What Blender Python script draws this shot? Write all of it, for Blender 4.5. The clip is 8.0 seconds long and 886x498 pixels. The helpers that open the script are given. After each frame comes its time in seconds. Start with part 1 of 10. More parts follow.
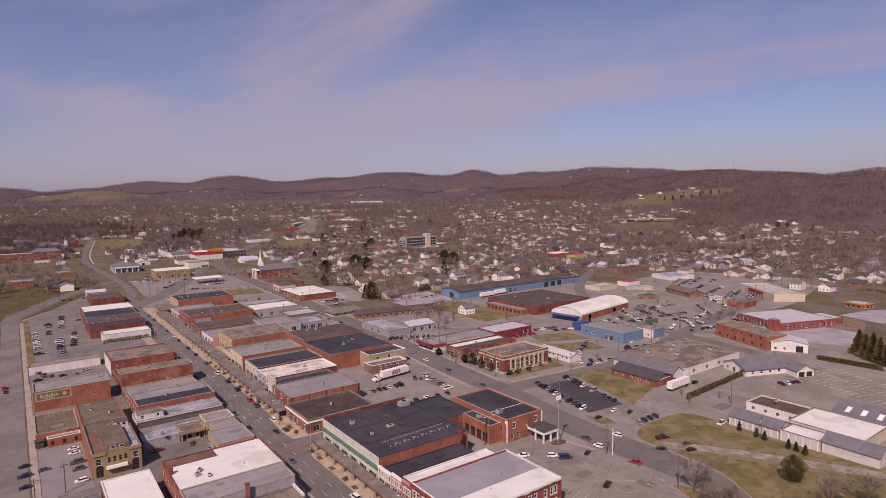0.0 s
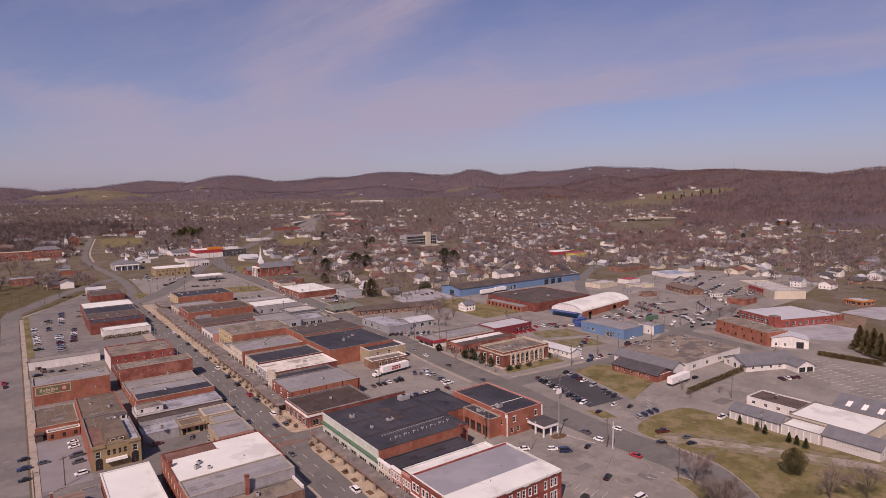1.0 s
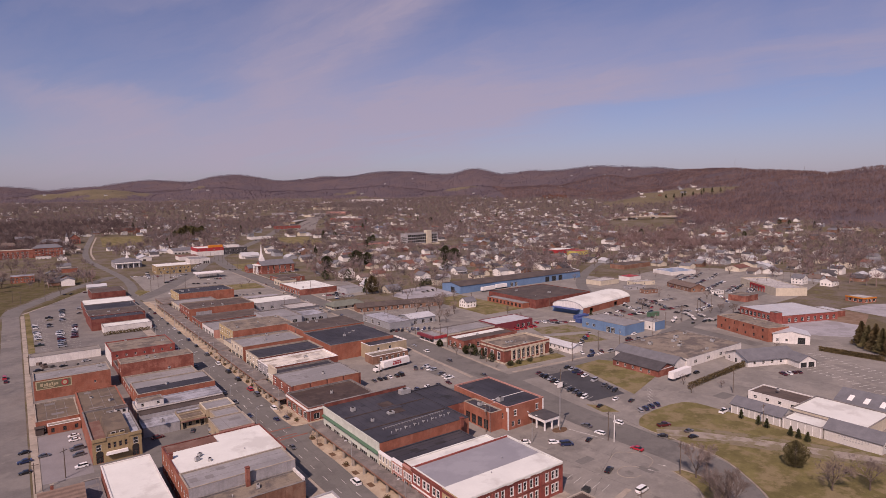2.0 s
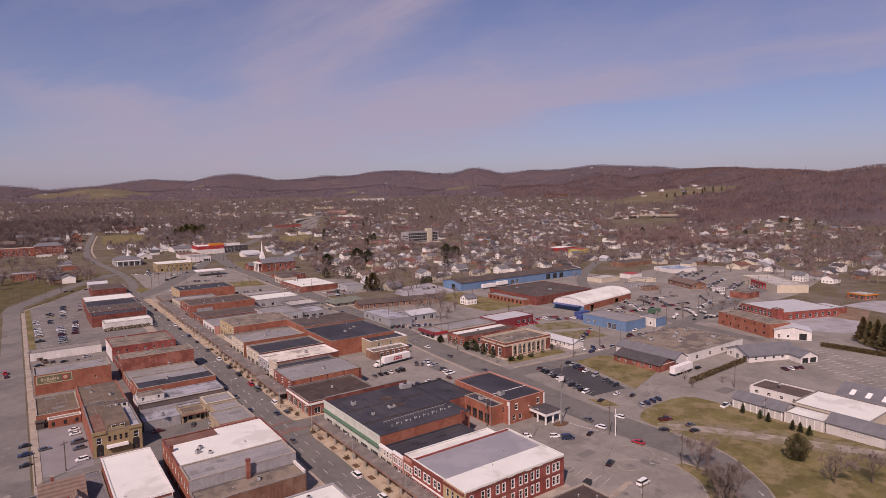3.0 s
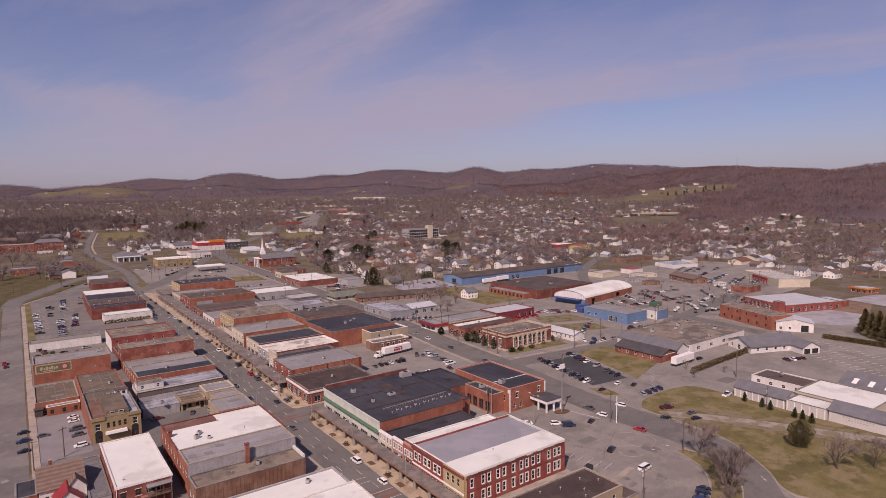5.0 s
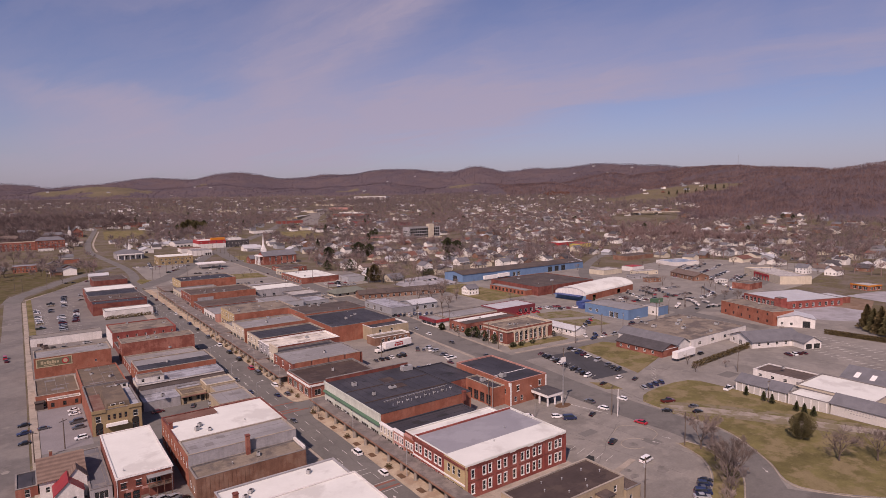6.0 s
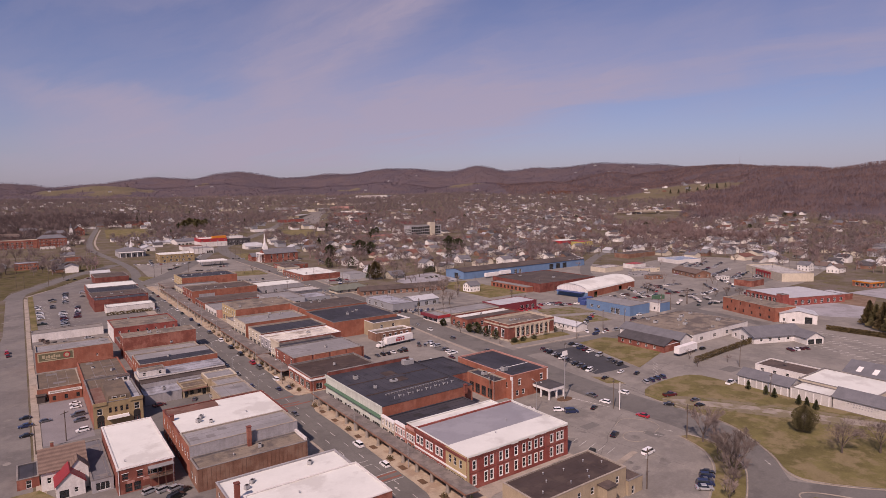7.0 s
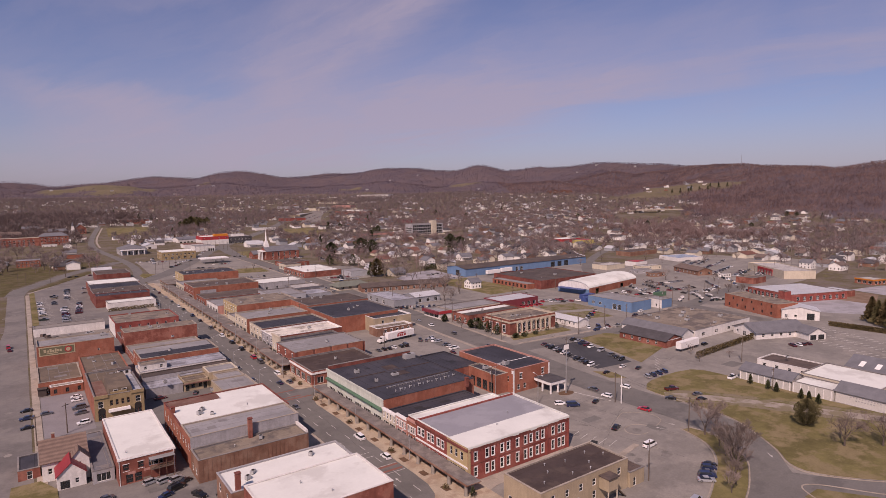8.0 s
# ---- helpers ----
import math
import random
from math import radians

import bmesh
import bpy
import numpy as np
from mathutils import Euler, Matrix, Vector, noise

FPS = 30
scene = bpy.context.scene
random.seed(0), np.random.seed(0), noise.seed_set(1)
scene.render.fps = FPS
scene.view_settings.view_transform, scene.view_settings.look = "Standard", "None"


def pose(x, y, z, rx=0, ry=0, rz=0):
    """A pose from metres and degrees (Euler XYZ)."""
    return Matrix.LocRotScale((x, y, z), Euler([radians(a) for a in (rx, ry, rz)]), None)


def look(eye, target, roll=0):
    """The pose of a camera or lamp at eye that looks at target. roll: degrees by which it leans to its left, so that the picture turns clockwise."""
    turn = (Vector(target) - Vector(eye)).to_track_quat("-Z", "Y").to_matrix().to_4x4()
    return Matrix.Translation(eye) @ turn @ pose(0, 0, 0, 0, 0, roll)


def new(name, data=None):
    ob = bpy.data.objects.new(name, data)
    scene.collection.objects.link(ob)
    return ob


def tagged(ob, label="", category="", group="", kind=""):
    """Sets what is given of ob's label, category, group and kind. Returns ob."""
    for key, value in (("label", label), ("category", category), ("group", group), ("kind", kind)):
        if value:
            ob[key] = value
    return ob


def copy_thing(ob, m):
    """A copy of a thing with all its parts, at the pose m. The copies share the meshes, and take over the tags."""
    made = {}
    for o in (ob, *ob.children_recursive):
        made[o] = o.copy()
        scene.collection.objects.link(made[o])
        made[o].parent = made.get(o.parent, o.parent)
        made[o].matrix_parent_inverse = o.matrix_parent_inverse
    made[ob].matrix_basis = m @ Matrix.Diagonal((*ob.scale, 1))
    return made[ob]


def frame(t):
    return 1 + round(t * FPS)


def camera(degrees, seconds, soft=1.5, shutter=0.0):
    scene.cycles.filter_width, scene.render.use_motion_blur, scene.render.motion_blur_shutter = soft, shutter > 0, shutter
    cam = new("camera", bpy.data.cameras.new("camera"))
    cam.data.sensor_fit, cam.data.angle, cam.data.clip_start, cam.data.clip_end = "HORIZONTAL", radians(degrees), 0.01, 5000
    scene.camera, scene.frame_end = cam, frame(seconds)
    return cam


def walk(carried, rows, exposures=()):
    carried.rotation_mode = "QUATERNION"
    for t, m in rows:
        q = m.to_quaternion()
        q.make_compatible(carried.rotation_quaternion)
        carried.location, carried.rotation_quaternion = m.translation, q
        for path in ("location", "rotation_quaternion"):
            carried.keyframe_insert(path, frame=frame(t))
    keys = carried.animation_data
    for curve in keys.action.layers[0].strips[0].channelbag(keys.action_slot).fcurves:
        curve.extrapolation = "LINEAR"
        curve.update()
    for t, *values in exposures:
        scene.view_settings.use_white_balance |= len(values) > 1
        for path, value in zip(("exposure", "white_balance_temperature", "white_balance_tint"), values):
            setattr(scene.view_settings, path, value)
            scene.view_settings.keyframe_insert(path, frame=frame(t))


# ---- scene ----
cam = camera(73.18, 8.0, 0.88)
PATH = [
    (0.0, (-0.55, -1.22, 85.47), (57.693, 79.534, 76.193), -0.83),
    (0.5, (-0.50, -1.21, 84.35), (57.724, 79.565, 75.067), -0.82),
    (1.0, (-0.45, -1.18, 83.22), (57.753, 79.605, 73.937), -0.81),
    (1.5, (-0.44, -1.10, 82.12), (57.715, 79.713, 72.804), -0.81),
    (3.0, (-0.35, -0.80, 78.97), (57.646, 80.126, 69.576), -0.82),
    (3.5, (-0.28, -0.67, 77.89), (57.669, 80.286, 68.472), -0.81),
    (4.0, (-0.18, -0.52, 76.81), (57.742, 80.458, 67.388), -0.80),
    (4.5, (-0.04, -0.44, 75.70), (57.877, 80.543, 66.282), -0.79),
    (6.0, (0.02, -0.23, 72.29), (57.795, 80.840, 62.828), -0.77),
    (6.5, (-0.04, -0.16, 71.18), (57.651, 80.972, 61.703), -0.76),
    (7.0, (-0.04, -0.11, 70.11), (57.564, 81.077, 60.619), -0.75),
    (7.5, (-0.03, -0.06, 69.04), (57.480, 81.187, 59.521), -0.73),
    (8.0, (0.00, 0.00, 67.99), (57.418, 81.317, 58.466), -0.71),
]
EXPOSURES = [(t, 0.0, 7200.0, 36.0) for t in (0.0, 8.0)]
walk(cam, [(t, look(eye, target, roll)) for t, eye, target, roll in PATH], EXPOSURES)

# ---- camera and world ----
MATS = {}


def node_mat(name):
    m = bpy.data.materials.new(name)
    m.use_nodes = True
    nt = m.node_tree
    return m, nt, nt.nodes["Principled BSDF"]


def surf(name, col, rough=0.85, var=0.18, big=6.0, fine=0.35, bump=0.15, tint=None, metal=0.0, spec=0.3, streak=0.0, rnd=0.0, deep=0.72, alt=None, altmix=0.5, altscale=14.0, courses=0.0, blot=0.0):
    """A weathered surface: broad stains, fine grain and relief; streak: vertical runs; alt: a second colour in patches."""
    if name in MATS:
        return MATS[name]
    m, nt, p = node_mat(name)
    n, ln = nt.nodes, nt.links
    tc = n.new("ShaderNodeNewGeometry")
    src = tc.outputs["Position"]

    def noise_tex(scale, detail, vec=None):
        t = n.new("ShaderNodeTexNoise")
        t.inputs["Scale"].default_value, t.inputs["Detail"].default_value = scale, detail
        t.inputs["Roughness"].default_value = 0.65
        ln.new(vec or src, t.inputs["Vector"])
        return t.outputs["Fac"]

    def mix(fac, a, b, mode="MIX"):
        k = n.new("ShaderNodeMix")
        k.data_type, k.blend_type = "RGBA", mode
        for v, s in ((fac, k.inputs[0]), (a, k.inputs[6]), (b, k.inputs[7])):
            if isinstance(v, (int, float)):
                s.default_value = v
            elif isinstance(v, tuple):
                s.default_value = (*v, 1)
            else:
                ln.new(v, s)
        return k.outputs[2]

    def remap(v, lo, hi, a, b):
        r = n.new("ShaderNodeMapRange")
        for k, q in enumerate((lo, hi, a, b)):
            r.inputs[k + 1].default_value = q
        ln.new(v, r.inputs[0])
        return r.outputs[0]

    lo = tuple(c * (1 - var) for c in col)
    hi = tuple(min(1, c * (1 + var)) for c in col)
    if tint:
        lo = tuple(a * 0.6 + b * 0.4 for a, b in zip(lo, tint))
    base = mix(remap(noise_tex(1 / big, 5), 0.32, 0.68, 0, 1), lo, hi)
    if alt:
        base = mix(remap(noise_tex(1 / altscale, 6), 0.5 + 0.2 * (0.5 - altmix) - 0.04, 0.5 + 0.2 * (0.5 - altmix) + 0.06, 0, 1), base, alt)
    grain = noise_tex(1 / fine, 4)
    base = mix(0.75, base, remap(grain, 0.3, 0.7, deep, 1.0), "MULTIPLY")
    if streak:
        mp = n.new("ShaderNodeMapping")
        mp.inputs["Scale"].default_value = (1, 1, 0.12)
        ln.new(src, mp.inputs[0])
        base = mix(streak, base, remap(noise_tex(1.1, 4, mp.outputs[0]), 0.35, 0.65, 0.6, 1.0), "MULTIPLY")
    if rnd:
        oi = n.new("ShaderNodeObjectInfo")
        base = mix(1.0, base, remap(oi.outputs["Random"], 0, 1, 1 - rnd, 1 + rnd), "MULTIPLY")
    if blot:
        base = mix(blot, base, remap(noise_tex(0.42, 3), 0.36, 0.6, 0.55, 1.05), "MULTIPLY")
    if courses:
        wv = n.new("ShaderNodeTexWave")
        wv.bands_direction = "Z"
        wv.inputs["Scale"].default_value, wv.inputs["Distortion"].default_value, wv.inputs["Detail"].default_value = courses, 1.2, 3
        ln.new(src, wv.inputs["Vector"])
        base = mix(0.8, base, mix(wv.outputs["Fac"], (0.62, 0.6, 0.6), (1, 1, 1)), "MULTIPLY")
    ln.new(base, p.inputs["Base Color"])
    ln.new(remap(grain, 0.3, 0.7, rough - 0.08, min(1, rough + 0.08)), p.inputs["Roughness"])
    p.inputs["Metallic"].default_value = metal
    p.inputs["Specular IOR Level"].default_value = spec
    if bump:
        b = n.new("ShaderNodeBump")
        b.inputs["Strength"].default_value, b.inputs["Distance"].default_value = bump, 0.05
        ln.new(grain, b.inputs["Height"])
        ln.new(b.outputs[0], p.inputs["Normal"])
    MATS[name] = m
    return m


def soften(m, share=0.5):
    """Lets part of the light through, as a cloud of fine twigs does."""
    nt = m.node_tree
    n, ln = nt.nodes, nt.links
    p = n["Principled BSDF"]
    t, k = n.new("ShaderNodeBsdfTranslucent"), n.new("ShaderNodeMixShader")
    ln.new(p.inputs["Base Color"].links[0].from_socket, t.inputs["Color"])
    k.inputs[0].default_value = share
    ln.new(p.outputs[0], k.inputs[1])
    ln.new(t.outputs[0], k.inputs[2])
    ln.new(k.outputs[0], n["Material Output"].inputs["Surface"])
    return m


def plain(name, col, rough=0.5, metal=0.0, coat=0.0, trans=0.0, spec=0.5):
    if name in MATS:
        return MATS[name]
    m, nt, p = node_mat(name)
    p.inputs["Base Color"].default_value = (*col, 1)
    p.inputs["Roughness"].default_value, p.inputs["Metallic"].default_value = rough, metal
    p.inputs["Coat Weight"].default_value, p.inputs["Transmission Weight"].default_value = coat, trans
    p.inputs["Specular IOR Level"].default_value = spec
    MATS[name] = m
    return m


def sky_world():
    w = bpy.data.worlds.new("sky")
    scene.world = w
    w.use_nodes = True
    nt = w.node_tree
    n, ln = nt.nodes, nt.links
    bg = n["Background"]
    sky = n.new("ShaderNodeTexSky")
    sky.sky_type, sky.sun_disc = "NISHITA", False
    sky.sun_elevation, sky.sun_rotation = radians(SUN_EL), radians(SUN_ROT)
    sky.altitude, sky.air_density, sky.dust_density, sky.ozone_density = 600, 1.0, 1.6, 1.2
    # thin streaked high cloud: noise on a plane far overhead
    tc = n.new("ShaderNodeTexCoord")
    sep = n.new("ShaderNodeSeparateXYZ")
    ln.new(tc.outputs["Generated"], sep.inputs[0])

    def m2(op, a, b=None):
        k = n.new("ShaderNodeMath")
        k.operation = op
        for v, s in zip((a, b), k.inputs):
            if v is None:
                continue
            if isinstance(v, (int, float)):
                s.default_value = v
            else:
                ln.new(v, s)
        return k.outputs[0]

    zz = m2("ADD", m2("MAXIMUM", sep.outputs[2], 0.0), 0.12)
    comb = n.new("ShaderNodeCombineXYZ")
    ln.new(m2("DIVIDE", sep.outputs[0], zz), comb.inputs[0])
    ln.new(m2("DIVIDE", sep.outputs[1], zz), comb.inputs[1])
    turn = n.new("ShaderNodeMapping")
    turn.inputs["Rotation"].default_value = (0, 0, radians(CLOUD_TURN))
    mp = n.new("ShaderNodeMapping")
    mp.inputs["Location"].default_value = CLOUD_AT
    mp.inputs["Scale"].default_value = (0.75, 0.26, 1)
    ln.new(comb.outputs[0], turn.inputs[0])
    ln.new(turn.outputs[0], mp.inputs[0])
    t1 = n.new("ShaderNodeTexNoise")
    t1.inputs["Scale"].default_value, t1.inputs["Detail"].default_value, t1.inputs["Roughness"].default_value = 1.15, 7, 0.52
    t1.inputs["Distortion"].default_value = 0.45
    ln.new(mp.outputs[0], t1.inputs["Vector"])
    r = n.new("ShaderNodeMapRange")
    r.interpolation_type = "SMOOTHSTEP"
    for k, q in enumerate((0.40, 0.68, 0.08, 0.66)):
        r.inputs[k + 1].default_value = q
    ln.new(t1.outputs["Fac"], r.inputs[0])
    # towards the skyline the veil closes
    low = n.new("ShaderNodeMapRange")
    low.interpolation_type = "SMOOTHSTEP"
    for k, q in enumerate((0.0, 0.15, 0.5, 0.0)):
        low.inputs[k + 1].default_value = q
    ln.new(sep.outputs[2], low.inputs[0])
    # long cirrus bands ahead: across = sideways slope of the ray, up = its climb
    front = m2("ADD", m2("MULTIPLY", sep.outputs[0], 0.5764), m2("MULTIPLY", sep.outputs[1], 0.8171))
    side = m2("SUBTRACT", m2("MULTIPLY", sep.outputs[0], 0.8171), m2("MULTIPLY", sep.outputs[1], 0.5764))
    deep_ = m2("MAXIMUM", front, 0.2)
    t2 = n.new("ShaderNodeTexNoise")
    t2.inputs["Scale"].default_value, t2.inputs["Detail"].default_value, t2.inputs["Roughness"].default_value = 2.1, 8, 0.6
    ln.new(mp.outputs[0], t2.inputs["Vector"])
    t3 = n.new("ShaderNodeTexNoise")
    t3.inputs["Scale"].default_value, t3.inputs["Detail"].default_value, t3.inputs["Roughness"].default_value = 3.4, 9, 0.62
    t3.inputs["Distortion"].default_value = 0.6
    ln.new(mp.outputs[0], t3.inputs["Vector"])
    across0, up0 = m2("DIVIDE", side, deep_), m2("DIVIDE", sep.outputs[2], deep_)
    across = m2("ADD", across0, m2("MULTIPLY", m2("SUBTRACT", t2.outputs["Fac"], 0.5), 0.20))
    up = m2("ADD", up0, m2("MULTIPLY", m2("SUBTRACT", t3.outputs["Fac"], 0.5), 0.11))

    def fibre(slope, along, thin, scale, where):
        """Noise drawn out into fibres that climb with the slope."""
        c = n.new("ShaderNodeCombineXYZ")
        ln.new(m2("MULTIPLY", m2("ADD", across0, m2("MULTIPLY", up0, slope)), along), c.inputs[0])
        ln.new(m2("MULTIPLY", m2("SUBTRACT", up, m2("MULTIPLY", across0, slope)), thin), c.inputs[1])
        c.inputs[2].default_value = where
        t = n.new("ShaderNodeTexNoise")
        t.inputs["Scale"].default_value, t.inputs["Detail"].default_value, t.inputs["Roughness"].default_value = scale, 7, 0.58
        t.inputs["Distortion"].default_value = 0.25
        ln.new(c.outputs[0], t.inputs["Vector"])
        return t.outputs["Fac"]

    total = None
    for u0, v0, slope, below, above, u_mid, u_half, amount, grainy in CIRRUS:
        off = m2("SUBTRACT", m2("SUBTRACT", up, v0), m2("MULTIPLY", m2("SUBTRACT", across, u0), slope))
        w_ = m2("ADD", m2("DIVIDE", m2("MAXIMUM", off, 0.0), above), m2("DIVIDE", m2("MINIMUM", off, 0.0), below))
        q_ = m2("DIVIDE", m2("SUBTRACT", across, u_mid), u_half)
        e_ = m2("EXPONENT", m2("MULTIPLY", m2("ADD", m2("MULTIPLY", w_, w_), m2("MULTIPLY", m2("MULTIPLY", q_, q_), m2("MULTIPLY", q_, q_))), -1.0))
        f_ = fibre(slope, 2.2, 9.0, 2.0, u0 * 7)
        e_ = m2("MULTIPLY", e_, m2("MAXIMUM", m2("ADD", m2("MULTIPLY", m2("SUBTRACT", f_, 0.5), grainy), amount), 0.0))
        total = e_ if total is None else m2("ADD", total, e_)
    veil = m2("MULTIPLY", m2("MAXIMUM", m2("SUBTRACT", fibre(0.3, 1.6, 6.0, 1.6, 3.0), 0.40), 0.0), 0.75)
    total = m2("MINIMUM", m2("ADD", m2("ADD", total, veil), 0.05), 0.8)
    ahead = n.new("ShaderNodeMapRange")
    ahead.interpolation_type = "SMOOTHSTEP"
    for k, q in enumerate((0.1, 0.4, 0.0, 1.0)):
        ahead.inputs[k + 1].default_value = q
    ln.new(front, ahead.inputs[0])
    both = m2("ADD", m2("MULTIPLY", ahead.outputs[0], total), m2("MULTIPLY", m2("SUBTRACT", 1.0, ahead.outputs[0]), r.outputs[0]))
    fac = m2("MAXIMUM", both, low.outputs[0])
    mx = n.new("ShaderNodeMix")
    mx.data_type = "RGBA"
    ln.new(fac, mx.inputs[0])
    blue = n.new("ShaderNodeMix")
    blue.data_type, blue.blend_type = "RGBA", "MULTIPLY"
    blue.inputs[0].default_value = 1
    ln.new(sky.outputs[0], blue.inputs[6])
    blue.inputs[7].default_value = SKY_TINT
    ln.new(blue.outputs[2], mx.inputs[6])
    mx.inputs[7].default_value = CLOUD_COL
    ln.new(mx.outputs[2], bg.inputs["Color"])
    bg.inputs["Strength"].default_value = SKY_STRENGTH


SUN_EL, SUN_ROT = 45.5, 235.5      # degrees; the sun stands to the west-south-west of the street grid
SKY_STRENGTH = 0.075
SKY_TINT = (0.78, 0.89, 1.13, 1)
CLOUD_COL = (4.75, 4.85, 6.05, 1)
# cirrus: a point on the band (across, up), its slope, softness below and above, middle and half length, density, fibres
CIRRUS = [
    (-0.15, 0.265, 0.46, 0.055, 0.080, -0.145, 0.19, 0.62, 1.2),
    (0.20, 0.145, 0.150, 0.022, 0.085, 0.47, 0.52, 0.37, 0.7),
    (-0.10, 0.150, 0.10, 0.070, 0.085, -0.12, 0.34, 0.33, 0.8),
    (-0.56, 0.150, -0.03, 0.060, 0.022, -0.56, 0.14, 0.46, 0.8),
    (-0.45, 0.075, 0.03, 0.080, 0.055, -0.40, 0.62, 0.42, 0.5),
    (-0.42, 0.325, 0.12, 0.016, 0.020, -0.36, 0.20, 0.26, 0.6),
    (-0.74, 0.185, -0.10, 0.030, 0.018, -0.76, 0.10, 0.26, 0.5),
]
CLOUD_TURN, CLOUD_AT = -12.0, (11.9, 3.3, 0)
sky_world()
sun = new("sun", bpy.data.lights.new("sun", "SUN"))
sun.data.energy, sun.data.angle, sun.data.color = 4.2, radians(0.5), (1.0, 0.91, 0.79)
sun_dir = Vector((math.sin(radians(SUN_ROT)) * math.cos(radians(SUN_EL)), math.cos(radians(SUN_ROT)) * math.cos(radians(SUN_EL)), math.sin(radians(SUN_EL))))
sun.matrix_world = look(sun_dir * 400, (0, 0, 0))


# ---- materials ----
BRICK = surf("brick_red", (0.272, 0.088, 0.062), 0.9, 0.22, 5, 0.3, 0.3, tint=(0.16, 0.06, 0.05), streak=0.45, alt=(0.36, 0.15, 0.11), altmix=0.4, altscale=5, blot=0.2)
BRICK_DK = surf("brick_dark", (0.20, 0.06, 0.048), 0.9, 0.25, 4, 0.3, 0.3, streak=0.5, alt=(0.25, 0.09, 0.07), altmix=0.4, altscale=5, blot=0.2)
BRICK_OR = surf("brick_orange", (0.325, 0.116, 0.074), 0.9, 0.18, 7, 0.3, 0.3, streak=0.35, alt=(0.375, 0.15, 0.10), altmix=0.4, altscale=5, blot=0.2)
BRICK_BR = surf("brick_brown", (0.25, 0.13, 0.09), 0.9, 0.2, 5, 0.3, 0.3, streak=0.4, alt=(0.3, 0.18, 0.13), altmix=0.4, altscale=5, blot=0.2)
BRICK_TAN = surf("brick_tan", (0.40, 0.322, 0.222), 0.9, 0.16, 5, 0.3, 0.3, streak=0.35)
TAR_LINE = surf("old_tar_line", (0.115, 0.107, 0.10), 0.85, 0.2, 4, 0.4, 0.0)
OLIVE = surf("olive_needles", (0.145, 0.125, 0.062), 0.95, 0.35, 2, 0.3, 0.2, spec=0.15)
BRICK_YEL = surf("brick_yellow", (0.33, 0.245, 0.135), 0.9, 0.16, 4, 0.3, 0.3, streak=0.3)
PAINT_RED = surf("painted_red_brick", (0.29, 0.073, 0.06), 0.75, 0.15, 4, 0.3, 0.25, streak=0.25, alt=(0.36, 0.12, 0.095), altmix=0.4, altscale=5, blot=0.2)
PAINT_YEL = surf("painted_yellow", (0.47, 0.36, 0.2), 0.75, 0.1, 4, 0.3, 0.2, streak=0.2)
PAINT_WHITE = surf("painted_white", (0.72, 0.69, 0.66), 0.7, 0.1, 5, 0.4, 0.15, streak=0.35)
PAINT_CREAM = surf("painted_cream", (0.60, 0.53, 0.42), 0.75, 0.12, 5, 0.4, 0.15, streak=0.3)
PAINT_GREY = surf("painted_grey", (0.36, 0.35, 0.36), 0.8, 0.14, 5, 0.4, 0.15, streak=0.4)
PAINT_PINK = surf("painted_pale_red", (0.50, 0.26, 0.22), 0.8, 0.14, 4, 0.4, 0.15, streak=0.3)
BLUE_METAL = surf("blue_sheet_metal", (0.14, 0.24, 0.39), 0.55, 0.1, 6, 0.5, 0.1, streak=0.25)
BLUE_DEEP = surf("deep_blue_paint", (0.05, 0.085, 0.24), 0.5, 0.1, 5, 0.5, 0.1)
WHITE_TRIM = surf("white_trim", (0.78, 0.76, 0.74), 0.6, 0.06, 3, 0.5, 0.05)
PAINT_MINT = surf("painted_pale_mint", (0.60, 0.63, 0.56), 0.7, 0.1, 4, 0.4, 0.15, streak=0.4)
ROOF_RUST = surf("rust_red_roof", (0.175, 0.09, 0.07), 0.9, 0.2, 5, 0.4, 0.2, alt=(0.21, 0.13, 0.105), altmix=0.35, altscale=4)
GREEN_TRIM = surf("green_canopy", (0.075, 0.15, 0.095), 0.6, 0.12, 3, 0.5, 0.1)
STONE = surf("limestone", (0.55, 0.47, 0.37), 0.85, 0.12, 3, 0.4, 0.15, streak=0.3)
ROOF_WHITE = surf("white_membrane_roof", (0.635, 0.645, 0.612), 0.8, 0.06, 9, 0.8, 0.05, alt=(0.53, 0.53, 0.50), altmix=0.2, altscale=11, deep=0.93)
ROOF_PALE = surf("pale_grey_roof", (0.46, 0.44, 0.42), 0.8, 0.1, 9, 0.7, 0.08, alt=(0.36, 0.34, 0.33), altmix=0.35, altscale=8)
ROOF_DIRTYW = surf("stained_white_roof", (0.66, 0.62, 0.55), 0.85, 0.12, 6, 0.8, 0.08, alt=(0.33, 0.29, 0.25), altmix=0.42, altscale=7)
ROOF_SLATE = surf("smooth_slate_grey_roof", (0.25, 0.25, 0.275), 0.7, 0.08, 12, 0.6, 0.06, alt=(0.285, 0.285, 0.31), altmix=0.35, altscale=9, deep=0.9)
ROOF_SAGE = surf("sage_green_roof", (0.155, 0.168, 0.14), 0.85, 0.15, 6, 0.4, 0.15)
ROOF_BLACK = surf("black_membrane_roof", (0.046, 0.046, 0.058), 0.7, 0.3, 12, 0.6, 0.1, alt=(0.064, 0.062, 0.074), altmix=0.3, altscale=16)
ROOF_GREY = surf("grey_membrane_roof", (0.27, 0.265, 0.27), 0.75, 0.16, 12, 0.6, 0.1, alt=(0.235, 0.23, 0.232), altmix=0.4, altscale=14)
